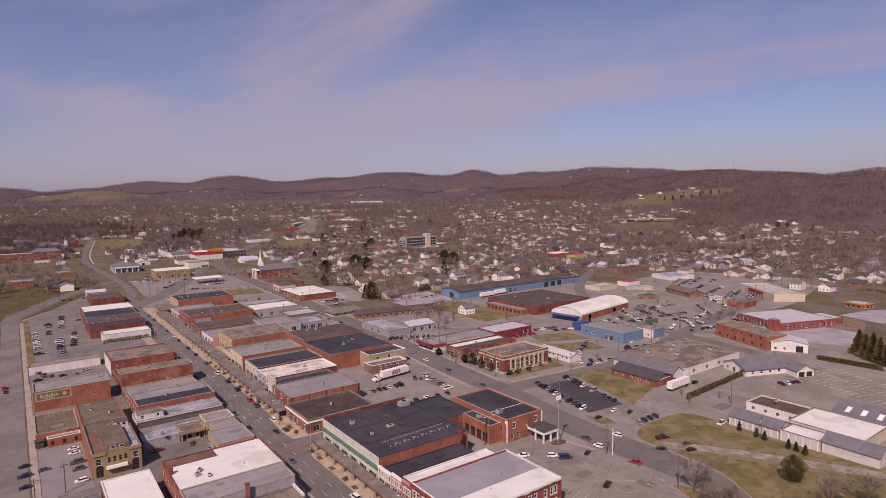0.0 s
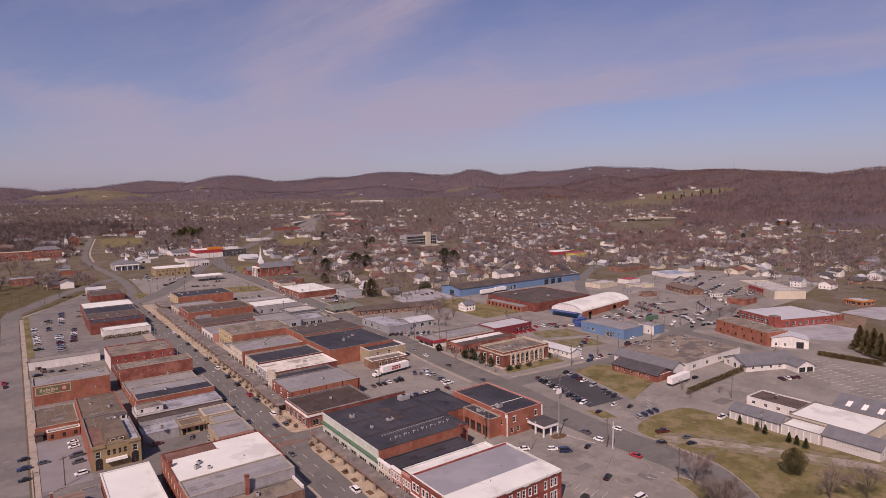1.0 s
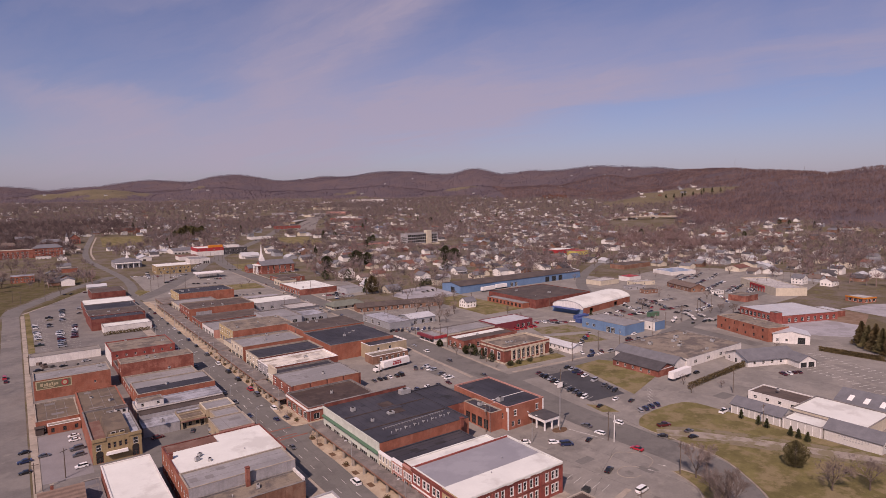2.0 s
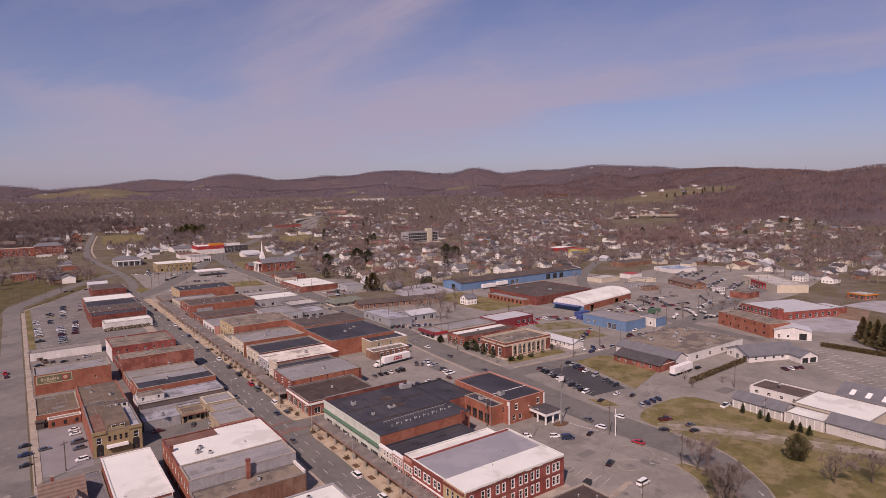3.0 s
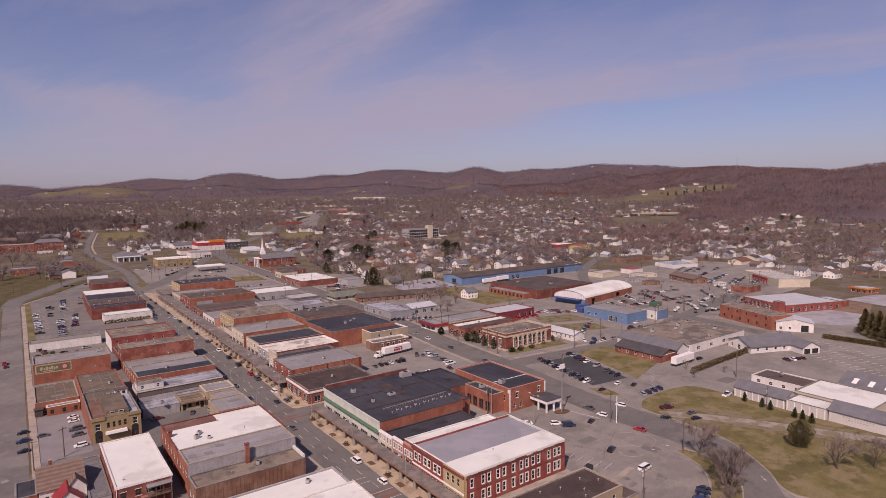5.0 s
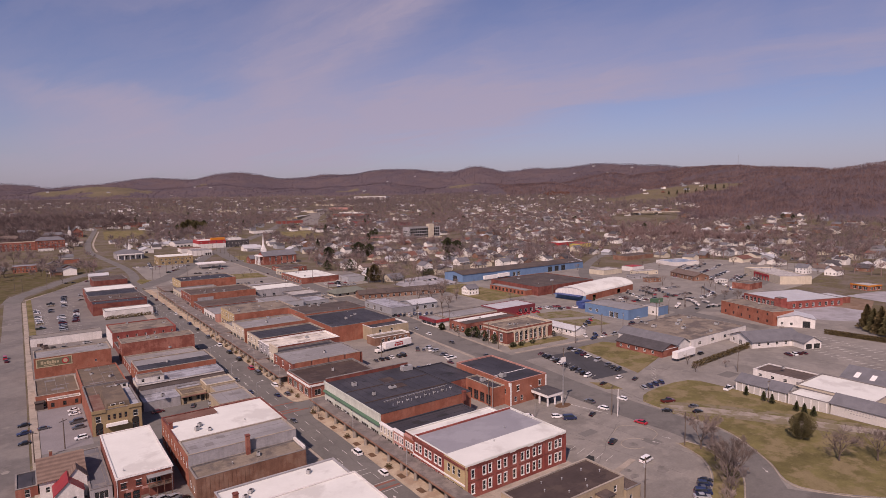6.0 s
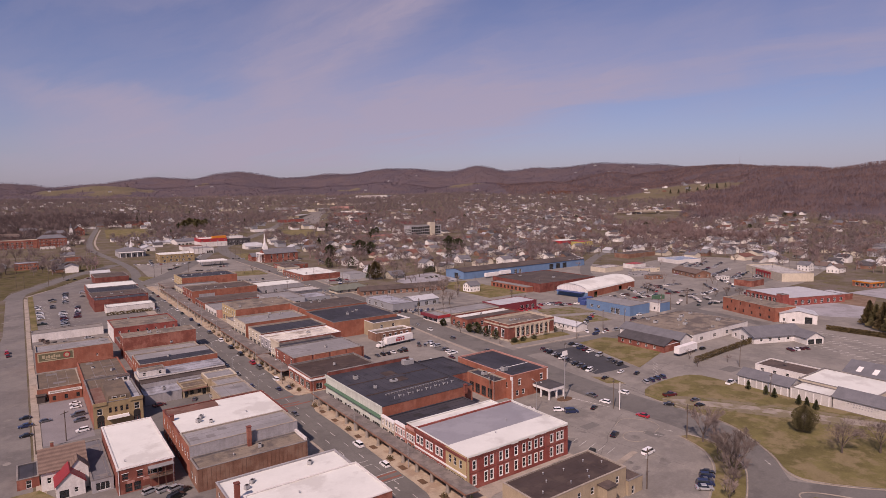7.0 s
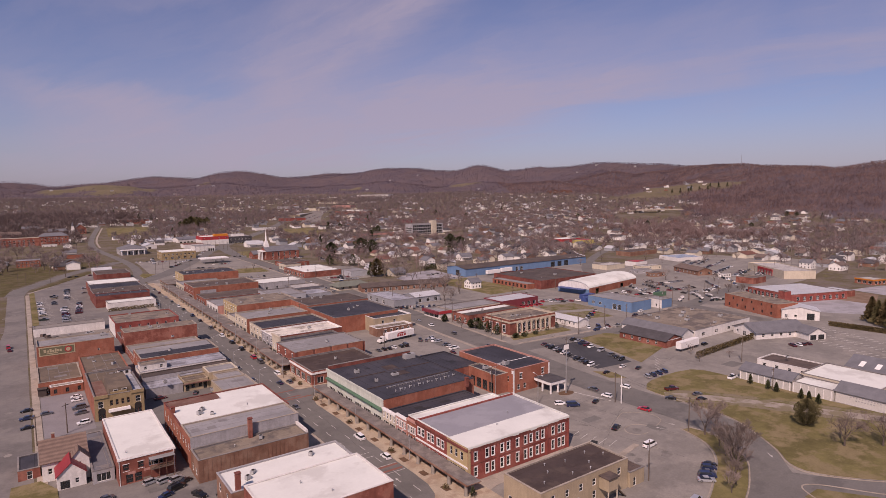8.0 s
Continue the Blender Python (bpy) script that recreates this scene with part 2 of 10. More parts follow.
ROOF_BLUEGREY = surf("silver_coated_roof", (0.36, 0.37, 0.41), 0.6, 0.18, 8, 0.6, 0.1, alt=(0.2, 0.2, 0.22), altmix=0.38, altscale=9)
ROOF_GRAVEL = surf("gravel_roof", (0.24, 0.20, 0.16), 0.95, 0.2, 9, 0.3, 0.3, alt=(0.13, 0.11, 0.10), altmix=0.45, altscale=6)
ROOF_OLD = surf("old_brown_roof", (0.165, 0.128, 0.096), 0.95, 0.2, 9, 0.3, 0.3, alt=(0.125, 0.098, 0.078), altmix=0.4, altscale=6)
ROOF_BROWN = surf("brown_roof", (0.115, 0.085, 0.075), 0.9, 0.2, 8, 0.4, 0.2, alt=(0.08, 0.062, 0.056), altmix=0.4, altscale=7)
SHINGLE_GREY = surf("grey_shingles", (0.15, 0.15, 0.165), 0.9, 0.15, 3, 0.25, 0.3)
SHINGLE_DARK = surf("dark_shingles", (0.075, 0.07, 0.075), 0.9, 0.2, 3, 0.25, 0.3)
SHINGLE_BROWN = surf("brown_shingles", (0.155, 0.116, 0.10), 0.9, 0.2, 2, 0.25, 0.3)
SHINGLE_BAND = surf("banded_shingles", (0.215, 0.15, 0.122), 0.9, 0.15, 1.5, 0.25, 0.3, courses=0.55)
FLASH = surf("grey_flashing", (0.19, 0.175, 0.17), 0.7, 0.2, 4, 0.5, 0.1, alt=(0.27, 0.24, 0.22), altmix=0.4, altscale=7)
SHINGLE_RED = surf("red_shingles", (0.175, 0.082, 0.064), 0.9, 0.2, 3, 0.25, 0.3)
METAL_ROOF = surf("pale_metal_roof", (0.50, 0.51, 0.53), 0.45, 0.1, 8, 0.6, 0.08, streak=0.2)
RED_METAL = surf("red_metal", (0.27, 0.035, 0.042), 0.5, 0.12, 4, 0.5, 0.08)
MAROON = surf("maroon_siding", (0.20, 0.04, 0.05), 0.6, 0.12, 4, 0.5, 0.1)
SIDING_W = surf("white_siding", (0.50, 0.48, 0.455), 0.7, 0.07, 4, 0.4, 0.1, rnd=0.12)
SIDING_C = surf("cream_siding", (0.58, 0.52, 0.42), 0.7, 0.1, 4, 0.4, 0.1, rnd=0.15)
SIDING_G = surf("grey_siding", (0.34, 0.35, 0.37), 0.7, 0.1, 4, 0.4, 0.1, rnd=0.15)
ASPHALT = surf("asphalt_lot", (0.228, 0.211, 0.193), 0.9, 0.2, 22, 0.5, 0.15, alt=(0.272, 0.250, 0.226), altmix=0.36, altscale=13, blot=0.22)
ASPHALT_LOT = surf("asphalt_rear_lot", (0.178, 0.165, 0.157), 0.9, 0.2, 22, 0.5, 0.15, alt=(0.212, 0.196, 0.182), altmix=0.36, altscale=13, blot=0.22)
ASPHALT_RD = surf("asphalt_road", (0.165, 0.156, 0.146), 0.9, 0.12, 18, 0.5, 0.15, alt=(0.135, 0.127, 0.12), altmix=0.3, altscale=9, blot=0.1)
ASPHALT_OLD = surf("asphalt_side_street", (0.20, 0.181, 0.165), 0.9, 0.16, 18, 0.5, 0.15, alt=(0.238, 0.214, 0.193), altmix=0.4, altscale=9, blot=0.2)
ASPHALT_NEW = surf("fresh_asphalt", (0.06, 0.06, 0.066), 0.85, 0.2, 9, 0.4, 0.15)
CONCRETE = surf("concrete", (0.36, 0.31, 0.26), 0.9, 0.14, 7, 0.4, 0.15, alt=(0.28, 0.24, 0.20), altmix=0.35, altscale=5)
PAVER = surf("tan_pavers", (0.43, 0.35, 0.26), 0.9, 0.16, 4, 0.3, 0.2, alt=(0.34, 0.25, 0.18), altmix=0.3, altscale=5)
PAVER_RED = surf("red_pavers", (0.24, 0.10, 0.075), 0.9, 0.18, 4, 0.3, 0.2)
GRASS = surf("winter_grass", (0.158, 0.136, 0.060), 1.0, 0.3, 11, 0.35, 0.4, alt=(0.228, 0.183, 0.104), altmix=0.42, altscale=8, spec=0.1, blot=0.2)
GRAVEL_GREY = surf("pale_yard", (0.23, 0.215, 0.222), 0.9, 0.1, 9, 0.4, 0.1)
GRAVEL = surf("gravel_track", (0.30, 0.26, 0.22), 0.95, 0.18, 5, 0.3, 0.3, alt=(0.2, 0.17, 0.11), altmix=0.45, altscale=6)
# darker than the other grass: tree shade is put into its colour
SHADE_TURF = surf("turf_with_painted_shade", (0.098, 0.086, 0.040), 1.0, 0.3, 11, 0.35, 0.4, alt=(0.128, 0.102, 0.062), altmix=0.42, altscale=8, spec=0.1, blot=0.25)
WORN = surf("worn_grass", (0.225, 0.19, 0.135), 1.0, 0.2, 5, 0.3, 0.3, alt=(0.14, 0.125, 0.055), altmix=0.5, altscale=5, spec=0.1)
MULCH = surf("mulch", (0.13, 0.075, 0.045), 1.0, 0.25, 2, 0.2, 0.4)
BARK = surf("bark", (0.12, 0.095, 0.08), 0.95, 0.25, 1.5, 0.15, 0.5, spec=0.1)
TWIG = surf("twigs", (0.225, 0.18, 0.162), 1.0, 0.25, 3, 0.3, 0.0, spec=0.05, rnd=0.25)
TWIG_TOWN = [surf("grey_twigs", (0.245, 0.195, 0.190), 1.0, 0.2, 9, 0.8, 0.0, spec=0.05), surf("brown_twigs", (0.270, 0.192, 0.180), 1.0, 0.2, 9, 0.8, 0.0, spec=0.05), surf("dark_twigs", (0.205, 0.165, 0.160), 1.0, 0.2, 9, 0.8, 0.0, spec=0.05)]
HOUSE_WHITE = surf("house_white_siding", (0.76, 0.735, 0.70), 0.7, 0.08, 4, 0.4, 0.1, rnd=0.12)
ROOF_UMBER = surf("dark_umber_roof", (0.085, 0.068, 0.062), 0.85, 0.18, 9, 0.4, 0.2, alt=(0.11, 0.085, 0.075), altmix=0.4, altscale=9)
ROOF_TAR = surf("dark_tar_roof", (0.066, 0.047, 0.043), 0.85, 0.2, 7, 0.5, 0.2, alt=(0.088, 0.064, 0.055), altmix=0.35, altscale=4)
EARTH = surf("bare_earth", (0.19, 0.125, 0.085), 1.0, 0.2, 8, 0.5, 0.3, alt=(0.24, 0.17, 0.125), altmix=0.4, altscale=9)
SLAB = surf("pale_slab", (0.34, 0.33, 0.35), 0.85, 0.1, 9, 0.5, 0.1, alt=(0.27, 0.26, 0.27), altmix=0.4, altscale=12)
TWIG_DARK = surf("shaded_twigs", (0.135, 0.102, 0.098), 1.0, 0.2, 9, 0.8, 0.0, spec=0.05)
TWIG_HILL = surf("hill_twigs", (0.250, 0.168, 0.155), 1.0, 0.3, 30, 5.0, 0.0, spec=0.05, alt=(0.160, 0.116, 0.122), altmix=0.45, altscale=70, deep=0.5)
TWIG_RUST = surf("rust_leaves", (0.22, 0.10, 0.065), 1.0, 0.22, 20, 2.0, 0.0, spec=0.05)
# purple-blue: haze over the far ridges is put into the twig colour
TWIG_FAR_HAZE = surf("far_twigs_hazed", (0.120, 0.096, 0.124), 1.0, 0.22, 45, 4.0, 0.0, spec=0.05, alt=(0.14, 0.105, 0.107), altmix=0.4, altscale=60)
for twig_mat in (TWIG_HILL, TWIG_FAR_HAZE, TWIG_RUST, *TWIG_TOWN):
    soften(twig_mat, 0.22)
DARK_OLIVE = surf("olive_needles", (0.095, 0.088, 0.052), 0.95, 0.35, 2, 0.3, 0.2, spec=0.15, rnd=0.2)
CONIFER = surf("conifer_needles", (0.068, 0.074, 0.038), 0.95, 0.35, 2, 0.3, 0.2, spec=0.15, rnd=0.2)
HEDGE = surf("hedge_leaves", (0.125, 0.095, 0.048), 0.95, 0.35, 2, 0.25, 0.2, spec=0.15)
WOOD_POLE = surf("pole_timber", (0.14, 0.11, 0.09), 0.95, 0.2, 1, 0.2, 0.2)
AWNING = surf("awning_shingles", (0.165, 0.145, 0.135), 0.9, 0.25, 4, 0.3, 0.2, alt=(0.24, 0.21, 0.19), altmix=0.3, altscale=5)
DARK = surf("dark_opening", (0.03, 0.027, 0.027), 0.9, 0.2, 3, 0.4, 0.0)
HVAC = surf("hvac_grey_metal", (0.42, 0.42, 0.42), 0.5, 0.12, 1, 0.3, 0.1, metal=0.3)
STEEL = surf("galvanised_steel", (0.45, 0.45, 0.46), 0.45, 0.1, 1, 0.2, 0.05, metal=0.5)
PAINTLINE = surf("road_paint", (0.56, 0.54, 0.51), 0.8, 0.1, 3, 0.4, 0.0, alt=(0.4, 0.38, 0.36), altmix=0.3, altscale=1.5)
SIGN_CREAM = surf("sign_cream", (0.46, 0.38, 0.25), 0.7, 0.1, 3, 0.4, 0.0)
SIGN_GREEN = surf("sign_green", (0.15, 0.14, 0.085), 0.7, 0.1, 3, 0.4, 0.0)
SIGN_RED = surf("sign_red", (0.40, 0.045, 0.05), 0.6, 0.1, 3, 0.4, 0.0)
ORANGE = surf("orange_panel", (0.62, 0.22, 0.03), 0.6, 0.08, 3, 0.4, 0.0)
YELLOW = surf("yellow_panel", (0.50, 0.42, 0.12), 0.6, 0.08, 3, 0.4, 0.0)
GLASS = plain("window_glass", (0.10, 0.11, 0.12), 0.06, trans=0.75)
CAR_GLASS = plain("tinted_glass", (0.015, 0.017, 0.02), 0.05, spec=0.7)
TYRE = plain("rubber", (0.02, 0.02, 0.02), 0.85)
RIM = plain("alloy", (0.45, 0.45, 0.46), 0.35, metal=0.8)
LAMP_RED = plain("tail_lamp_red", (0.35, 0.01, 0.01), 0.2, coat=0.5)
LAMP_WHITE = plain("lamp_clear", (0.6, 0.6, 0.58), 0.15, coat=0.5)


# ---- mesh helpers ----
class Mesh:
    """Collects quads and boxes with material slots, and makes one mesh of them."""

    def __init__(self):
        self.v, self.f, self.m, self.mats = [], [], [], []

    def slot(self, mat):
        if mat not in self.mats:
            self.mats.append(mat)
        return self.mats.index(mat)

    def face(self, pts, mat):
        k = len(self.v)
        self.v += [tuple(p) for p in pts]
        self.f.append(tuple(range(k, k + len(pts))))
        self.m.append(self.slot(mat))

    def box(self, x0, x1, y0, y1, z0, z1, mat, m=None, top=0.0):
        """top: how far the upper rim is drawn in, for a chamfered look."""
        t = top
        p = [(x0, y0, z0), (x1, y0, z0), (x1, y1, z0), (x0, y1, z0), (x0 + t, y0 + t, z1), (x1 - t, y0 + t, z1), (x1 - t, y1 - t, z1), (x0 + t, y1 - t, z1)]
        if m is not None:
            p = [tuple(m @ Vector(q)) for q in p]
        k, s = len(self.v), self.slot(mat)
        self.v += p
        for q in ((0, 3, 2, 1), (4, 5, 6, 7), (0, 1, 5, 4), (1, 2, 6, 5), (2, 3, 7, 6), (3, 0, 4, 7)):
            self.f.append(tuple(k + i for i in q))
            self.m.append(s)
        return self

    def tube(self, a, b, ra, rb, mat, n=6, caps=True):
        a, b = Vector(a), Vector(b)
        d = (b - a).normalized()
        e = d.orthogonal().normalized()
        g = d.cross(e)
        k, s = len(self.v), self.slot(mat)
        for c, r in ((a, ra), (b, rb)):
            for i in range(n):
                w = 2 * math.pi * i / n
                self.v.append(tuple(c + e * (r * math.cos(w)) + g * (r * math.sin(w))))
        for i in range(n):
            j = (i + 1) % n
            self.f.append((k + i, k + j, k + n + j, k + n + i))
            self.m.append(s)
        if caps:
            self.f += [tuple(range(k + n - 1, k - 1, -1)), tuple(range(k + n, k + 2 * n))]
            self.m += [s, s]
        return self

    def data(self, name):
        me = bpy.data.meshes.new(name)
        me.from_pydata(self.v, [], self.f)
        for q in self.mats:
            me.materials.append(q)
        me.polygons.foreach_set("material_index", self.m)
        me.update()
        return me

    def make(self, name, parent=None, label="", at=None):
        return put(name, self.data(name), parent, label, at)


def put(name, me, parent=None, label="", at=None):
    ob = new(name, me)
    if parent is not None:
        ob.parent = parent
    if at is not None:
        ob.matrix_basis = at
    if label:
        tagged(ob, label)
    return ob


SEAM_DARK = surf("roof_seam_dark", (0.032, 0.032, 0.036), 0.7, 0.2, 5, 0.5, 0.05)
SEAM_PALE = surf("roof_seam_pale", (0.50, 0.47, 0.44), 0.75, 0.12, 5, 0.5, 0.05)
SEAM_GREY = surf("roof_seam_grey", (0.21, 0.20, 0.2), 0.75, 0.15, 5, 0.5, 0.05)
SEAM_BROWN = surf("roof_seam_brown", (0.125, 0.102, 0.09), 0.85, 0.2, 5, 0.5, 0.05)
SEAM_GRAVEL = surf("roof_seam_gravel", (0.20, 0.168, 0.14), 0.9, 0.2, 5, 0.5, 0.05)
SEAM = {"dark_umber_roof": ROOF_UMBER, "dark_tar_roof": ROOF_TAR, "black_membrane_roof": SEAM_DARK, "white_membrane_roof": ROOF_WHITE, "stained_white_roof": SEAM_PALE, "pale_grey_roof": SEAM_GREY, "grey_membrane_roof": SEAM_GREY, "silver_coated_roof": SEAM_GREY, "gravel_roof": SEAM_GRAVEL, "brown_roof": SEAM_BROWN, "pale_metal_roof": SEAM_PALE}
TAKEN = []


def thing(name, label, category, at, group="", kind=""):
    ob = new(name)
    ob.empty_display_size = 0.5
    ob.matrix_basis = at
    return tagged(ob, label, category, group, kind)


# ---- windows, doors and walls ----
WINDOW_DATA = {}


def window_meshes(w, h, frame_mat, bars, hood):
    key = (round(w, 2), round(h, 2), frame_mat.name, bars, hood)
    if key not in WINDOW_DATA:
        fr = Mesh()
        t = min(0.09, w * 0.09)
        y0, y1 = 0.05, 0.16
        fr.box(0, w, y0, y1, 0, t, frame_mat).box(0, w, y0, y1, h - t, h, frame_mat)
        fr.box(0, t, y0, y1, t, h - t, frame_mat).box(w - t, w, y0, y1, t, h - t, frame_mat)
        if bars in ("sash", "grid"):
            fr.box(t, w - t, y0 + 0.02, y1, h * 0.5 - 0.035, h * 0.5 + 0.035, frame_mat)
        if bars == "grid" or w > 1.7:
            n = max(1, int(w / 1.3)) if w > 1.7 else 1
            for k in range(1, n + 1):
                c = w * k / (n + 1)
                fr.box(c - 0.03, c + 0.03, y0 + 0.02, y1, t, h - t, frame_mat)
        if hood:
            fr.box(-0.14, w + 0.14, -0.10, 0.06, h, h + 0.22, frame_mat, top=0.03)
            fr.box(-0.10, w + 0.10, -0.12, 0.06, -0.14, 0, frame_mat)
            if hood == 2:
                fr.box(-0.13, 0, -0.04, 0.04, 0, h, frame_mat).box(w, w + 0.13, -0.04, 0.04, 0, h, frame_mat)
        gl = Mesh()
        gl.box(t * 0.6, w - t * 0.6, 0.11, 0.13, t * 0.6, h - t * 0.6, GLASS)
        WINDOW_DATA[key] = (fr.data("window"), gl.data("pane"))
    return WINDOW_DATA[key]


def add_window(parent, side, u, v, w, h, frame_mat, bars="sash", hood=0, name="window"):
    fr, gl = window_meshes(w, h, frame_mat, bars, hood)
    ob = put(name, fr, parent, "", side @ pose(u, 0, v))
    put("pane", gl, ob)
    return ob


HOUSE_WINDOW = {}


def small_window(parent, side, u, v, w, h, frame_mat):
    key = (round(w, 2), round(h, 2), frame_mat.name)
    if key not in HOUSE_WINDOW:
        mb = Mesh().box(0, w, -0.02, 0.12, 0, h, frame_mat)
        mb.box(0.1, w - 0.1, -0.03, -0.021, 0.1, h / 2 - 0.04, CAR_GLASS).box(0.1, w - 0.1, -0.03, -0.021, h / 2 + 0.04, h - 0.1, CAR_GLASS)
        HOUSE_WINDOW[key] = mb.data("window")
    return put("window", HOUSE_WINDOW[key], parent, "", side @ pose(u, 0, v))


def holed_wall(mb, side, w, h, holes, mat, deep=0.22):
    """One side of a wall, w by h, with rectangular openings (u0, u1, v0, v1) and their reveals."""
    us = sorted({0.0, w, *[q for o in holes for q in o[:2]]})
    vs = sorted({0.0, h, *[q for o in holes for q in o[2:]]})

    def at(u, v, y=0.0):
        return side @ Vector((u, y, v))

    for i in range(len(vs) - 1):
        run = None
        for j in range(len(us) - 1):
            cu, cv = (us[j] + us[j + 1]) / 2, (vs[i] + vs[i + 1]) / 2
            if any(o[0] < cu < o[1] and o[2] < cv < o[3] for o in holes):
                if run is not None:
                    mb.face([at(run, vs[i]), at(us[j], vs[i]), at(us[j], vs[i + 1]), at(run, vs[i + 1])], mat)
                    run = None
            elif run is None:
                run = us[j]
        if run is not None:
            mb.face([at(run, vs[i]), at(w, vs[i]), at(w, vs[i + 1]), at(run, vs[i + 1])], mat)
    for a, b, c, d in holes:
        for p, q in (((a, c), (b, c)), ((b, c), (b, d)), ((b, d), (a, d)), ((a, d), (a, c))):
            mb.face([at(*p), at(*q), at(*q, deep), at(*p, deep)], mat)


def sides(w, d):
    """The four outer faces of a block, looked at from outside: south, east, north, west."""
    return {"s": (pose(0, 0, 0), w), "e": (pose(w, 0, 0, 0, 0, 90), d), "n": (pose(w, d, 0, 0, 0, 180), w), "w": (pose(0, d, 0, 0, 0, -90), d)}


def row(n, u0, u1, z, w, h, **kw):
    """n windows from u0 to u1 along a side, sill at z."""
    gap = (u1 - u0 - n * w) / max(1, n - 1) if n > 1 else 0
    return [dict(u=u0 + k * (w + gap), v=z, w=w, h=h, **kw) for k in range(n)]


def door(u, w=1.0, h=2.1, **kw):
    return [dict(u=u, v=0.02, w=w, h=h, name="door", bars="", **kw)]


def block(name, label, category, x0, x1, y0, y1, h, wall, roof, wins=None, parapet=0.55, coping=None, frame_mat=None, rz=0.0, z=0.0, cut=None, facade=None, band=None, group="", kind="", slope=0.0):
    """A flat-roofed block with parapet, coping, sunk roof deck, and the openings given side by side."""
    w, d = x1 - x0, y1 - y0
    TAKEN.append((x0, x1, y0, y1))
    root = thing(name, label, category, pose(x0, y0, z, 0, 0, rz), group, kind)
    frame_mat, coping = frame_mat or WHITE_TRIM, coping or FLASH
    wins = wins or {}
    mb = Mesh()
    for key, (m, wd) in sides(w, d).items():
        spec = [o for o in wins.get(key, []) if o["u"] + o["w"] < wd - 0.05 and o["u"] > 0.05]
        holes = [(o["u"], o["u"] + o["w"], o["v"], o["v"] + o["h"]) for o in spec]
        if facade and key in facade:
            fm = Mesh()
            holed_wall(fm, m, wd, h, holes, facade[key])
            fm.make("facade", root)
        else:
            holed_wall(mb, m, wd, h, holes, wall)
        for o in spec:
            o = dict(o)
            add_window(root, m, o["u"], o["v"], o["w"], o["h"], o.get("mat", frame_mat), o.get("bars", "sash"), o.get("hood", 0), o.get("name", "window"))
    t = 0.32
    deck = h - parapet
    for a, b in (((t, t), (w - t, t)), ((w - t, t), (w - t, d - t)), ((w - t, d - t), (t, d - t)), ((t, d - t), (t, t))):
        mb.face([(*b, deck - 0.1), (*a, deck - 0.1), (*a, h), (*b, h)], coping)
    for x, y, q, r in ((0, 0, w, t), (0, d - t, w, d), (0, t, t, d - t), (w - t, t, w, d - t)):
        mb.face([(x, y, h), (q, y, h), (q, r, h), (x, r, h)], wall)
    mb.make("wall", root)
    rf = Mesh()
    # one deck with raised seams running its length
    rr = random.Random(int(x0 * 31 + y0 * 17))
    step = rr.uniform(2.6, 3.6)
    long_x = w > d
    span = (d if long_x else w) - 2 * t
    prof, q = [(0.0, 0.0, 0)], step
    while q < span - 0.6 and roof not in (ROOF_WHITE, ROOF_SLATE):
        prof += [(q, 0.0, 0), (q + 0.01, 0.03, 1), (q + 0.12, 0.03, 1), (q + 0.13, 0.0, 1)]
        q += step
    prof.append((span, 0.0, 0))
    base_i, seam_i = rf.slot(roof), rf.slot(SEAM.get(roof.name, FLASH))
    for o, zz, _ in prof:
        rf.v += [(t, t + o, deck + zz), (w - t, t + o, deck + zz)] if long_x else [(t + o, d - t, deck + zz), (t + o, t, deck + zz)]
    for i in range(len(prof) - 1):
        rf.f.append((2 * i, 2 * i + 1, 2 * i + 3, 2 * i + 2))
        rf.m.append(seam_i if prof[i + 1][2] else base_i)
    rf.face([(t, d - t, deck - 0.3), (w - t, d - t, deck - 0.3), (w - t, t, deck - 0.3), (t, t, deck - 0.3)], DARK)
    rf.make("roof", root)
    if 60 < y0 < 290 and x0 < 200 and w * d > 120 and roof not in (ROOF_WHITE, ROOF_SLATE):
        # mended patches and old stains on the roof deck
        shade = SEAM.get(roof.name, FLASH)
        for k in range(3):
            pw, pd = rr.uniform(0.8, 4.5), rr.uniform(0.6, 2.6)
            px_, py_ = rr.uniform(t + 0.6, max(t + 0.7, w - t - pw - 0.6)), rr.uniform(t + 0.6, max(t + 0.7, d - t - pd - 0.6))
            Mesh().box(px_, min(px_ + pw, w - t - 0.3), py_, min(py_ + pd, d - t - 0.3), deck + 0.031 + 0.004 * k, deck + 0.036 + 0.004 * k, shade).make("roof_patch", root)
    if coping:
        cp = Mesh()
        e = 0.06
        cp.box(-e, w + e, -e, t + e, h + 0.003, h + 0.13, coping).box(-e, w + e, d - t - e, d + e, h + 0.003, h + 0.13, coping)
        cp.box(-e, t + e, t + e, d - t - e, h + 0.003, h + 0.13, coping).box(w - t - e, w + e, t + e, d - t - e, h + 0.003, h + 0.13, coping)
        cp.make("coping", root)
    if band:
        for key, z0, z1, out, mt in band:
            m, wd = sides(w, d)[key]
            bm_ = Mesh()
            bm_.box(-0.02, wd + 0.02, -out, -0.003, z0, z1, mt, m)
            bm_.make("cornice", root)
    return root


